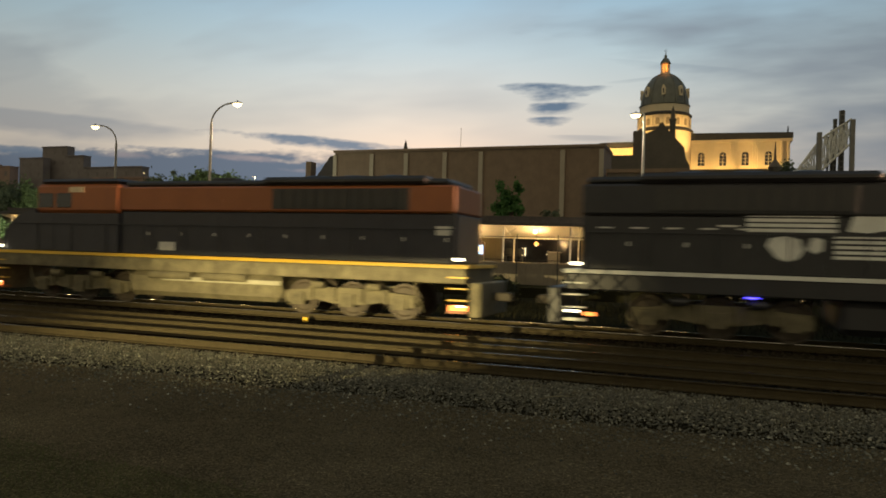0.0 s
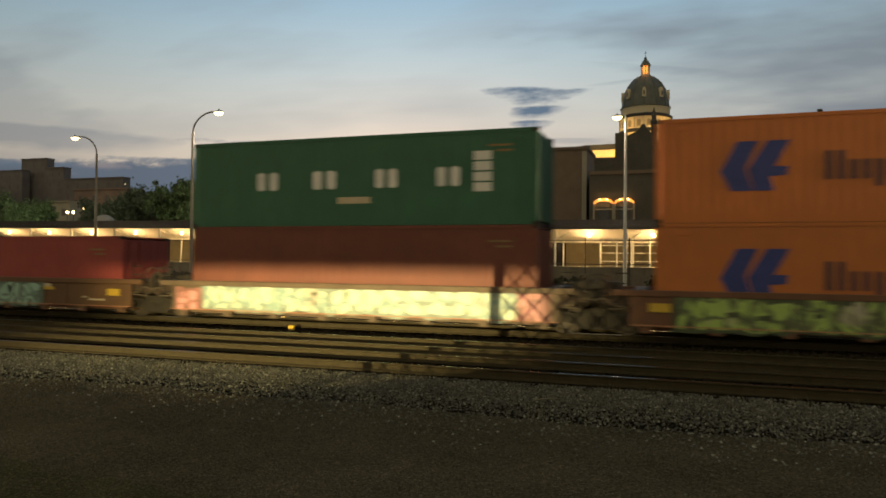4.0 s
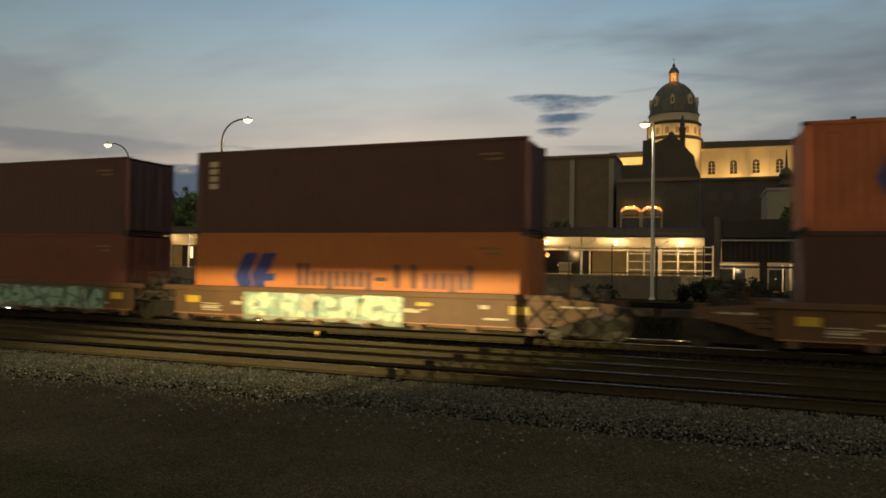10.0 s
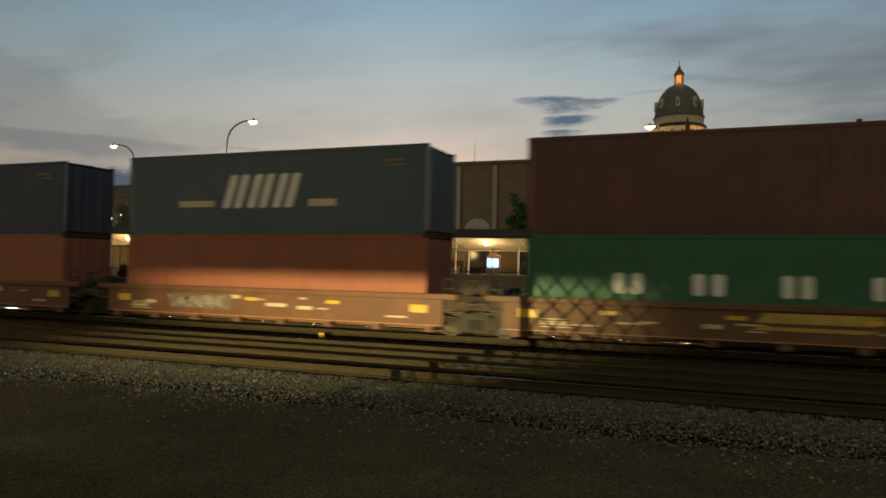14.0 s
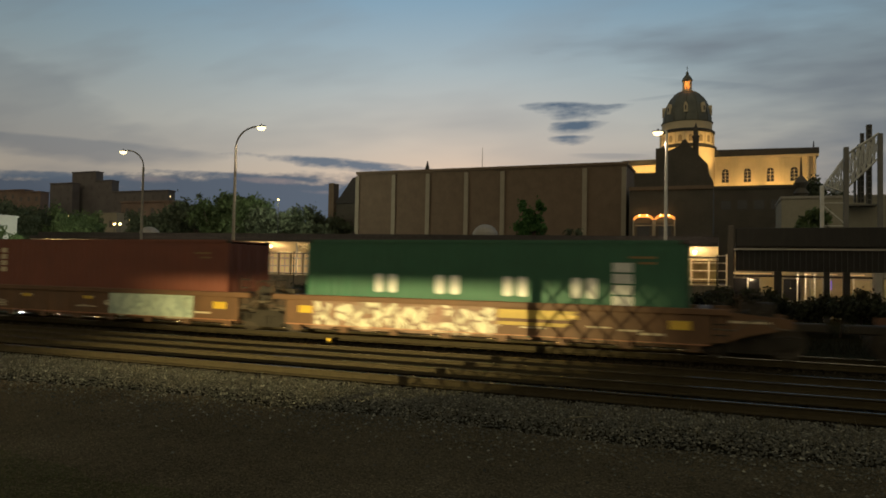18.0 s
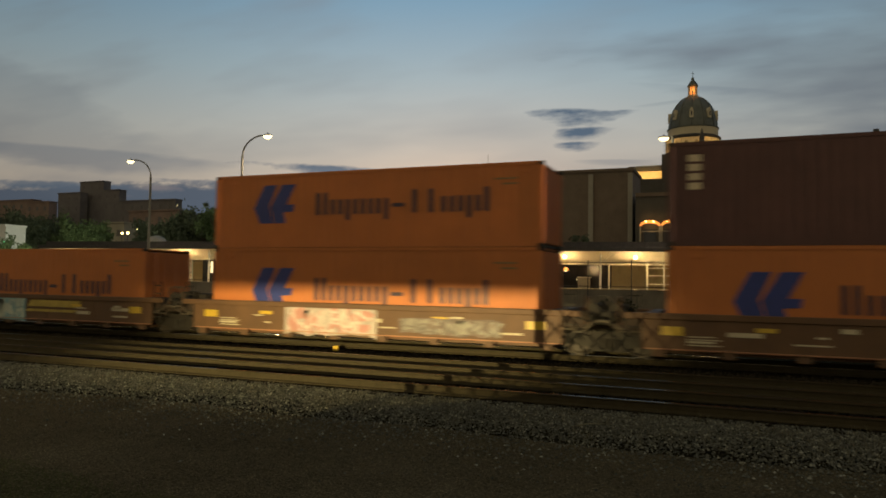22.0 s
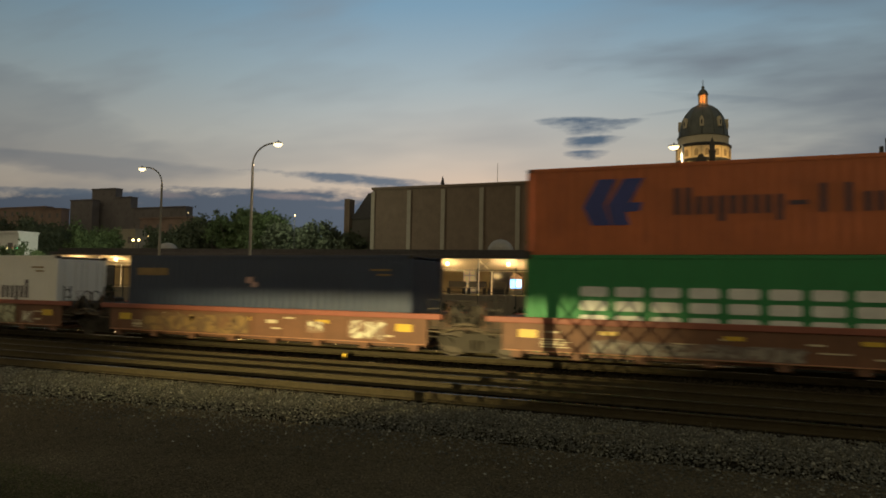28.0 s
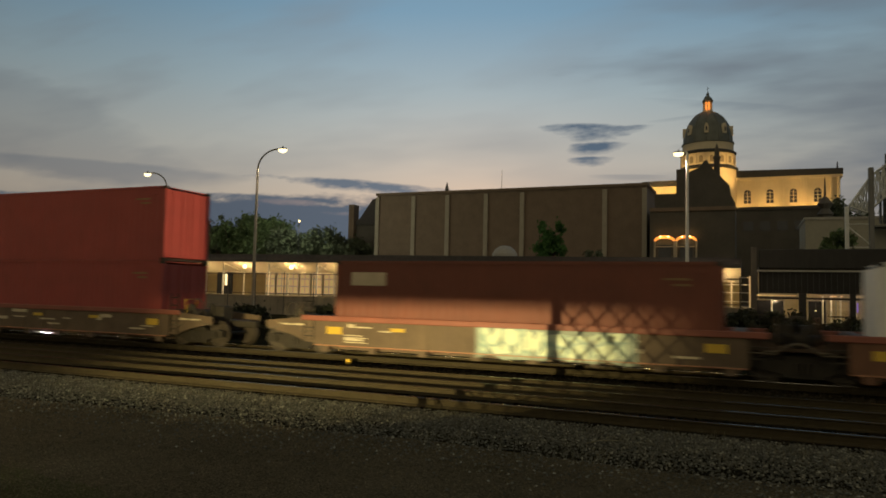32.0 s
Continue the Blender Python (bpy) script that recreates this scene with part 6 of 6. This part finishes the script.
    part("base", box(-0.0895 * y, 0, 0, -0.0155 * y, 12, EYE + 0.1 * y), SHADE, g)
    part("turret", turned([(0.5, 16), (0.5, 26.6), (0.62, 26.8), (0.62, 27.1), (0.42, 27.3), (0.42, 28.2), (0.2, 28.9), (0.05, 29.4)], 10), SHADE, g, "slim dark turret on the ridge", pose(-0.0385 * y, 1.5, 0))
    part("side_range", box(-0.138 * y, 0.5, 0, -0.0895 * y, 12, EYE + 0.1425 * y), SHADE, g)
    t = thing("terrace_block", "low dark flat roofed block under the church", "building", pose(0, 118, 0))
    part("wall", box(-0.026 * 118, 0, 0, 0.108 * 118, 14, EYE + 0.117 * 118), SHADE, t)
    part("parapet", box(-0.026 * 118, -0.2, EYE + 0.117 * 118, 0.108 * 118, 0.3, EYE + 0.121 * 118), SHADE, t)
    part("porch_light", turned([(0.06, -0.08), (0.12, 0), (0.06, 0.1)], 10), LAMP_GLOW, t, m=pose(-0.022 * 118, -0.4, EYE + 0.103 * 118))
    for k in range(5):
        part("window", box(-0.7, -0.05, 0, 0.7, 0, 1.4), PANE_DARK, t, m=pose((0.0 + k * 0.02) * 118, 0, EYE + 0.09 * 118))
    st = thing("stone_figure_column", "dark ornamental stone column in front of the church", "column", pose(0.0885 * 112, 112, 0))
    part("shaft", turned([(0.9, 0), (0.9, 14.2), (1.1, 14.4), (0.55, 15.2), (1.0, 15.9), (0.5, 16.6), (0.18, 17.0), (0.06, 19.6)], 10), SHADE, st)
    b = thing("beige_block", "plain beige flat roofed building", "building", pose(0, 80, 0))
    part("wall", box(0.066 * 80, 0, 0, 0.30 * 80, 9, EYE + 0.103 * 80), FAR_PALE, b)
    part("coping", box(0.066 * 80 - 0.1, -0.1, EYE + 0.103 * 80, 0.30 * 80, 9, EYE + 0.106 * 80), CONCRETE, b)
    r = thing("far_office_block", "long pale office block with a lit roof edge", "building", pose(0, 105, 0))
    part("wall", box(0.19 * 105, 0, 0, 0.42 * 105, 12, EYE + 0.098 * 105), FAR_PALE, r)
    part("roof_edge", box(0.186 * 105, -0.5, EYE + 0.098 * 105, 0.42 * 105, 12, EYE + 0.103 * 105), material("pale_green_trim", (0.5, 0.58, 0.46), 0.6), r)
    for k in range(3):
        part("skylight", prism([(0, 0), (3.2, 0), (3.2, 1.2)], 1, 4), material("pale_skylight", (0.6, 0.65, 0.55), 0.5), r, m=pose((0.20 + k * 0.02) * 105, 0, EYE + 0.103 * 105))
    part("lit_window", box(0.236 * 105, -0.06, EYE + 0.068 * 105, 0.27 * 105, 0, EYE + 0.082 * 105), ROOM_GLOW, r)
    lamp("roof_edge_light", "POINT", pose(0.215 * 105, 103, EYE + 0.115 * 105), 400, (0.85, 1.0, 0.8), size=0.3)


def truss_gantry():
    """Galvanised lattice gantry that climbs over the footway."""
    y = 60.0
    g = thing("steel_truss_gantry", "galvanised steel lattice gantry with tall posts", "gantry", pose(0, y, 0))

    def p(u, v, d=0.0):
        return (u * y, d, EYE + v * y)
    for u, top, r, mat in ((0.112, 0.1185, 0.13, STEEL), (0.1385, 0.166, 0.17, DULL_STEEL), (0.1752, 0.181, 0.16, DULL_STEEL)):
        part("post", box(u * y - r, -0.2, 0, u * y + r, 0.2, EYE + top * y, bevel=0.03), mat, g)
    # slopes of the chords' bends, upwards to the right
    lo_u, lo_v = (0.117, 0.1345, 0.1427, 0.1748), (0.1192, 0.1112, 0.1184, 0.1522)
    hi_u, hi_v = (0.117, 0.1427, 0.1748), (0.1216, 0.1605, 0.1828)
    marks = [0.117 + 0.0578 * k / 10 for k in range(11)]
    lo = [(u, float(np.interp(u, lo_u, lo_v))) for u in marks]
    hi = [(u, float(np.interp(u, hi_u, hi_v))) for u in marks]
    for d in (0.35, 1.9):
        for chord in (lo, hi):
            for qa, qb in zip(chord, chord[1:]):
                part("chord", rod(p(*qa, d), p(*qb, d), 0.075, n=6), STEEL, g)
        for k in range(10):
            part("lattice_bar", rod(p(*lo[k], d), p(*hi[k + 1], d), 0.042, n=5), STEEL, g)
            part("lattice_bar", rod(p(*hi[k], d), p(*lo[k + 1], d), 0.038, n=5), STEEL, g)
            part("lattice_bar", rod(p(*lo[k + 1], d), p(*hi[k + 1], d), 0.042, n=5), STEEL, g)
    for k in range(11):
        part("cross_bar", rod(p(*lo[k], 0.35), p(*lo[k], 1.9), 0.04, n=5), STEEL, g)
        part("cross_bar", rod(p(*hi[k], 0.35), p(*hi[k], 1.9), 0.04, n=5), STEEL, g)
        if k < 10:
            part("plan_brace", rod(p(*hi[k], 0.35), p(*hi[k + 1], 1.9), 0.022, n=5), STEEL, g)
            part("plan_brace", rod(p(*lo[k], 1.9), p(*lo[k + 1], 0.35), 0.022, n=5), STEEL, g)
    for u, a, b, r in ((0.1536, 0.100, 0.166, 0.07), (0.1581, 0.100, 0.1749, 0.09), (0.1616, 0.100, 0.189, 0.13), (0.1693, 0.098, 0.1997, 0.19)):
        h = part("hanger", box(u * y - r, 2.1, EYE + a * y, u * y + r, 2.4, EYE + b * y), DULL_STEEL, g)
        part("hanger_face", box(u * y - r * 0.55, 2.04, EYE + a * y, u * y + r * 0.55, 2.1, EYE + b * y), DARK_IRON, h)
        for k in range(int((b - a) * y / 0.45)):
            part("hanger_rung", kept(("hanger_rung", r), lambda: box(-r * 0.8, -0.03, 0, r * 0.8, 0.03, 0.07), DULL_STEEL), None, h, m=pose(u * y, 2.0, EYE + a * y + 0.3 + k * 0.45))
    part("catwalk", box(0.142 * y, 0.3, EYE + 0.0935 * y, 0.174 * y, 1.9, EYE + 0.0955 * y), DULL_STEEL, g)
    part("sign_back", box(0.1425 * y, 2.0, EYE + 0.066 * y, 0.30 * y, 2.15, EYE + 0.096 * y), FAR_PALE, g, "plain pale back of a board")
    part("base_brace", rod(p(0.113, 0.094), p(0.138, 0.070), 0.05, n=6), STEEL, g)
    part("base_bar", rod(p(0.112, 0.0965), p(0.1385, 0.0965), 0.035, n=6), STEEL, g)
    part("base_bar", rod(p(0.112, 0.068), p(0.1385, 0.068), 0.04, n=6), STEEL, g)


def left_town():
    rows = (("far_hall", -1.56, -1.30, 0.148, 190, FAR_BRICK), ("far_hall", -1.32, -1.255, 0.143, 185, FAR_BRICK), ("far_apartment_block", -1.23, -1.17, 0.158, 210, FAR_GREY),
            ("far_tower_block", -1.172, -1.11, 0.178, 215, FAR_GREY), ("far_apartment_block", -1.112, -1.07, 0.160, 212, FAR_GREY), ("far_terrace", -1.07, -0.935, 0.138, 200, FAR_GREY),
            ("far_brick_house", -1.045, -0.925, 0.118, 150, FAR_BRICK), ("white_shop", -1.11, -1.055, 0.097, 130, FAR_PALE), ("white_hall", -1.47, -1.375, 0.096, 80, WHITE_TRIM))
    for name, u0, u1, v, y, mat in rows:
        b = thing(name, "far %s under the dusk sky" % name.replace("_", " ").replace("far ", ""), "building", pose(0, y, 0))
        top = EYE + v * y
        part("wall", box(u0 * y, 0, 0, u1 * y, 3.5, top), mat, b)
        part("roof_edge", box(u0 * y - 0.2, -0.3, top, u1 * y + 0.2, 3.6, top + 0.35), mat, b)
        n = max(2, int((u1 - u0) * y / 4))
        for k in range(n):
            for j in range(2):
                part("window", kept(("far_window",), lambda: box(-0.6, -0.06, 0, 0.6, 0, 1.6), FAR_PANE), None, b, m=pose(u0 * y + (k + 0.5) * (u1 - u0) * y / n, 0, top - 3.2 - j * 4))
    for u, v, s in ((-1.060, 0.0785, 0.5), (-1.046, 0.0785, 0.5), (-1.0215, 0.0855, 0.45), (-1.235, 0.083, 0.3), (-1.29, 0.074, 0.25), (-1.18, 0.096, 0.25), (-0.698, 0.117, 0.16), (-0.93, 0.127, 0.14)):
        q = far(u, v, 76 if u > -0.9 else 120)
        l = thing("distant_lamp", "small bright lamp far down the street", "lamp", pose(*q), "distant lamps")
        part("glass", turned([(s * 0.3, -s * 0.5), (s * 0.6, 0), (s * 0.3, s * 0.5)], 10), LAMP_GLOW, l)
        part("stalk", rod((0, 0, -q[2]), (0, 0, -s * 0.4), 0.06, n=6), DARK_IRON, l)
    lamp("shop_light", "POINT", pose(*far(-1.067, 0.083, 112)), 1500, WARM, size=0.4)
    # three unseen point lights, added to brighten the dark trees and shrubs
    lamp("tree_fill_light", "POINT", pose(*far(-1.30, 0.062, 58)), 2080, (0.95, 1.0, 0.75), size=0.4)
    lamp("tree_fill_light", "POINT", pose(*far(-1.17, 0.078, 80)), 2400, (0.95, 1.0, 0.75), size=0.4)
    lamp("tree_fill_light", "POINT", pose(*far(-0.72, 0.128, 75)), 1760, (0.95, 1.0, 0.75), size=0.4)
    string = thing("string_of_lights", "string of small coloured lamps before a white wall", "string lights", pose(*far(-1.44, 0.066, 80)))
    part("wire", rod((-2.5, 0, 0), (6.0, 0, 0), 0.015, n=5), DARK_IRON, string)
    for k in range(7):
        part("bulb", turned([(0.05, -0.14), (0.11, -0.07), (0.05, 0)], 8), (GREEN_GLOW, RED_GLOW, LAMP_GLOW)[(k * 2) % 3], string, m=pose(-2.0 + k * 1.15, 0, 0))
    for s in (-2.5, 6.0):
        part("string_pole", rod((s, 0, -7.45), (s, 0, 0.1), 0.05, n=6), DARK_IRON, string)
    hill = bmesh.new()
    n = 60
    top = [hill.verts.new((-900 + k * 30, 700, 2 + 52 * max(0.0, noise.noise((k * 0.09, 1.7, 0)) + 0.55))) for k in range(n)]
    low = [hill.verts.new((-900 + k * 30, 560, -1)) for k in range(n)]
    for k in range(n - 1):
        hill.faces.new((low[k], low[k + 1], top[k + 1], top[k]))
    solid("far_hills", hill, LEAF_DARK, "dark wooded hills on the skyline", "hill", "structure")


def tree(x, y, base, height, spread, leaf, seed, label, clumps=42, leaves=70, name="tree"):
    r = np.random.default_rng(seed)
    t = thing(name, label, name, pose(x, y, base), name + "s along the railway")
    bm = bmesh.new()
    rod((0, 0, 0), (0.1, 0, height * 0.5), height * 0.03, height * 0.018, 8, bm)
    centres = []
    for k in range(clumps):
        a, e = r.uniform(0, math.tau), r.uniform(-0.35, 1.0)
        s = r.uniform(0.35, 1.0)
        centres.append((spread * s * math.cos(a) * math.sqrt(max(0.05, 1 - e * e * 0.7)), spread * s * math.sin(a) * math.sqrt(max(0.05, 1 - e * e * 0.7)), height * (0.62 + 0.36 * e * s)))
    for k in range(7):
        rod((0.1, 0, height * (0.25 + 0.04 * k)), centres[k], height * 0.012, height * 0.004, 6, bm)
    part("trunk", bm, BARK, t)
    c = np.array(centres)
    n = clumps * leaves
    which = r.integers(0, clumps, n)
    pos = c[which] + r.normal(0, spread * 0.13, (n, 3))
    size = r.uniform(0.12, 0.30, n) * (0.7 + spread * 0.11) * (0.5 if name == "shrub" else 1.0)
    d1, d2 = r.normal(0, 1, (n, 3)), r.normal(0, 1, (n, 3))
    d1 /= np.linalg.norm(d1, axis=1, keepdims=True)
    d2 -= d1 * (d1 * d2).sum(1, keepdims=True)
    d2 /= np.linalg.norm(d2, axis=1, keepdims=True)
    v = np.stack([pos - d1 * size[:, None], pos + d2 * size[:, None] * 0.6, pos + d1 * size[:, None], pos - d2 * size[:, None] * 0.6], 1).reshape(-1, 3)
    data = bpy.data.meshes.new("crown")
    data.from_pydata(v.tolist(), [], np.arange(4 * n).reshape(-1, 4).tolist())
    part("crown", data, leaf, t)


def trees():
    for i, (u, v, y, s, leaf) in enumerate(((-0.82, 0.134, 88, 4.0, LEAF), (-0.795, 0.143, 90, 2.2, LEAF), (-0.865, 0.137, 91, 1.6, LEAF_DARK), (-0.74, 0.131, 84, 2.4, LEAF), (-0.76, 0.127, 86, 4.2, LEAF), (-0.88, 0.126, 95, 4.5, LEAF_DARK), (-0.70, 0.112, 84, 4.0, LEAF_DARK), (-0.645, 0.098, 86, 3.8, LEAF_DARK),
                                            (-0.60, 0.092, 92, 3.6, LEAF_DARK), (-0.93, 0.108, 90, 4.2, LEAF_DARK), (-0.985, 0.100, 105, 4.6, LEAF_DARK), (-1.17, 0.108, 92, 5.2, LEAF), (-1.24, 0.116, 96, 5.2, LEAF_DARK),
                                            (-1.31, 0.122, 90, 5.4, LEAF_DARK), (-1.38, 0.125, 95, 5.4, LEAF_DARK), (-0.266, 0.121, 78, 1.9, LEAF_FRESH), (-0.192, 0.072, 72, 1.4, LEAF_DARK), (0.098, 0.098, 72, 1.9, LEAF), (0.118, 0.134, 116, 3.2, LEAF_DARK), (0.103, 0.121, 118, 2.6, LEAF_DARK))):
        tree(u * y, y, 0.0, EYE + v * y, s, leaf, 40 + i, "leafy street tree, dark against the dusk sky", 70 if s > 3 else 30, 130 if s > 3 else 80)
    for i, u in enumerate((-1.30, -1.345, -1.40)):
        tree(u * 62, 62, 0.0, 5.4 + 0.5 * i, 2.6, LEAF, 90 + i, "bushy shrub brightened by an added light", 26, 90)


def scrub():
    """Dark weeds and brush on the bank behind the train."""
    bank = bmesh.new()
    near = [(-160 + k * 2.0, 23.9 + 0.35 * noise.noise((k * 0.4, 9.0, 0))) for k in range(121)]
    bank.faces.new([bank.verts.new((x, yy, -0.228)) for x, yy in near + [(80, 50), (-160, 50)]])
    solid("weedy_bank", bank, WEEDS, "dark weedy ground between the tracks and the platform", "ground", "structure")
    n = 14000
    wx, wy = rng.uniform(-46, 10, n), 24.6 + rng.beta(1.4, 1.2, n) * 11
    tall = rng.uniform(0.12, 0.55, n) * (0.5 + 0.9 * np.array([abs(noise.noise((p * 0.35, q * 0.5, 4.0))) for p, q in zip(wx, wy)]))
    turn, tip = rng.uniform(0, math.tau, n), rng.normal(0, 0.10, (n, 2))
    cx, cy = 0.014 * np.cos(turn), 0.014 * np.sin(turn)
    v = np.stack([np.stack([wx - cx, wy - cy, 0 * wx - 0.23], 1), np.stack([wx + cx, wy + cy, 0 * wx - 0.23], 1), np.stack([wx + tip[:, 0], wy + tip[:, 1], tall - 0.23], 1)], 1).reshape(-1, 3)
    data = bpy.data.meshes.new("weeds")
    data.from_pydata(v.tolist(), [], np.arange(len(v)).reshape(-1, 3).tolist())
    data.materials.append(WEEDS)
    tagged(new("weeds", data), "tall dry weeds on the bank behind the train", "weeds", "", "stuff")
    # dry stalks among the stones, in tufts along the edge of the near siding
    hub = np.stack([rng.uniform(-19, 5, 420), 13.25 - np.abs(rng.normal(0, 1.2, 420))], 1)
    n = 4500
    pick = rng.integers(0, len(hub), n)
    wx, wy = hub[pick, 0] + rng.normal(0, 0.11, n), np.minimum(hub[pick, 1] + rng.normal(0, 0.09, n), 13.4)
    tall = rng.uniform(0.03, 0.16, n) * rng.uniform(0.4, 1.2, len(hub))[pick]
    turn, tip = rng.uniform(0, math.tau, n), rng.normal(0, 0.035, (n, 2))
    cx, cy = 0.005 * np.cos(turn), 0.005 * np.sin(turn)
    v = np.stack([np.stack([wx - cx, wy - cy, 0 * wx - 0.23], 1), np.stack([wx + cx, wy + cy, 0 * wx - 0.23], 1), np.stack([wx + tip[:, 0], wy + tip[:, 1], tall - 0.21], 1)], 1).reshape(-1, 3)
    data = bpy.data.meshes.new("dry_stalks")
    data.from_pydata(v.tolist(), [], np.arange(len(v)).reshape(-1, 3).tolist())
    data.materials.append(STRAW)
    tagged(new("dry_stalks", data), "thin dry weeds standing in the gravel", "weeds", "", "stuff")
    solid("fallen_stick", tube([(-2.42, 11.62, -0.195), (-2.25, 11.80, -0.165), (-2.08, 11.93, -0.17), (-1.90, 12.09, -0.19)], 0.011, 6), STRAW, "thin bare fallen stick lying on the gravel", "stick")
    for i, (x, y, h, s) in enumerate(((-42.0, 34, 1.7, 1.0), (-38.9, 34, 2.1, 0.7), (-36.2, 35, 1.0, 0.9), (-33.2, 34, 2.1, 0.8), (-31.8, 34, 1.4, 0.7), (-27.0, 34, 1.1, 0.9), (-22.5, 35, 1.3, 0.8), (-18.4, 34, 1.0, 0.9),
                                      (-14.2, 35, 1.2, 0.7), (-9.6, 34, 1.0, 0.9), (-5.4, 35, 1.2, 0.8), (-0.5, 34, 1.9, 0.6), (1.4, 34, 1.6, 0.8), (3.0, 35, 1.2, 0.8), (4.5, 34, 1.5, 0.7), (5.2, 34, 1.65, 0.6), (6.9, 34, 1.2, 0.9), (8.8, 35, 1.4, 0.8))):
        tree(x, y, -0.24, h + 0.24, s * 1.35, SCRUB, 140 + i, "dark scrubby bush on the bank by the track", 26, 150, "shrub")


def yard_fence():
    """Chain-link fence just before the floodlight; its wires throw the diamond shadows."""
    f = thing("chain_link_fence", "galvanised chain-link fence before a floodlight", "fence", pose(0, -2.6, 0))
    mid = -8.52
    part("fence_post", rod((mid, 0, -0.24), (mid, 0, 2.1), 0.02, n=8), STEEL, f)
    part("fence_post", rod((mid + 2.9, 0, -0.24), (mid + 2.9, 0, 2.1), 0.03, n=8), STEEL, f)
    # added out of view to block the flood beam from the near rails
    part("wind_screen", prism([(mid + 0.02, -0.24), (mid + 2.88, -0.24), (mid + 2.88, 1.39), (mid + 1.5, 1.37), (mid + 0.75, 1.325), (mid + 0.02, 1.20)], 0.02, 0.03), SOOT, f, "unseen dark cloth added to keep the beam off the tracks")
    part("top_rail", rod((mid, 0, 2.08), (mid + 2.9, 0, 2.08), 0.02, n=8), STEEL, f)
    bm = bmesh.new()
    s = 0.088
    for k in range(-70, 75):
        for d in (1, -1):
            a, b = mid + 0.02, mid + 2.88
            z0 = k * s + (0 if d > 0 else 2.9)
            # wire z = z0 + d * (x - a), cut to the panel
            lo, hi = (-0.15 - z0) * d, (2.05 - z0) * d
            l, h = max(0, min(lo, hi)), min(b - a, max(lo, hi))
            if h > l:
                rod((a + l, 0, z0 + d * l), (a + h, 0, z0 + d * h), 0.0041, n=4, bm=bm)
    tagged(part("wire_mesh", bm, STEEL, f), "woven diamond wire mesh", kind="stuff")
    # unseen fixture, added; its plates cut the beam off above and below
    h = thing("unseen_floodlight", "unseen floodlight added behind the view, its plates shaping the beam", "floodlight", pose(*FLOOD))
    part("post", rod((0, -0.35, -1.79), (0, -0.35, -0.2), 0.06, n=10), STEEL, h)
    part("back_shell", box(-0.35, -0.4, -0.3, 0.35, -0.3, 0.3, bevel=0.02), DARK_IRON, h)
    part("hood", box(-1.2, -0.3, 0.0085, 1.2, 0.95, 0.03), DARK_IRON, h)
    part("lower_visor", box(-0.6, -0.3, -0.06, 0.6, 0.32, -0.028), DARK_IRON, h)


# pole out of view, added under the fill light for the left ground
def fill_lamp_pole():
    p = thing("unseen_fill_lamp", "unseen tall steel pole added to carry a fill lamp", "street lamp", pose(FILL_LAMP[0], FILL_LAMP[1], -0.24))
    part("pole", rod((0, -0.5, 0), (0, -0.5, FILL_LAMP[2] + 0.5), 0.11, 0.08, 10), STEEL, p)
    part("arm", rod((0, -0.5, FILL_LAMP[2] + 0.48), (0, 0.05, FILL_LAMP[2] + 0.48), 0.05, n=8), STEEL, p)
    part("lamp_head", box(-0.3, -0.25, FILL_LAMP[2] + 0.38, 0.3, 0.3, FILL_LAMP[2] + 0.5, bevel=0.03), DARK_IRON, p)


# out of view; added only to carry the spot on the container ends
def unseen_mast():
    m = thing("unseen_lamp_mast", "unseen steel mast added for the lamp on the container ends", "light mast", pose(78.6, 18.95, 0))
    part("pole", rod((0, 0, -0.24), (0, 0, 4.7), 0.12, 0.08, 10), STEEL, m)
    part("lamp_box", box(-0.25, -0.25, 4.02, 0.1, 0.25, 4.6, bevel=0.03), DARK_IRON, m)


unseen_mast()
fill_lamp_pole()
warehouse()
arch_house()
church()
dark_roofs()
truss_gantry()
left_town()
trees()
scrub()
yard_fence()


def motions():
    for ob, x, y, z in MOVING:
        walk(ob, [(t, pose(x + s, y, z)) for t, s in ADVANCE])
    ticks = [k / 15 for k in range(481)]
    gone = np.interp(ticks, [t for t, _ in ADVANCE], [s for _, s in ADVANCE])
    for axle, x, r in ROLLING:
        walk(axle, [(t, pose(x, 0, r, 0, math.degrees(s / r), 0)) for t, s in zip(ticks, gone)])


motions()
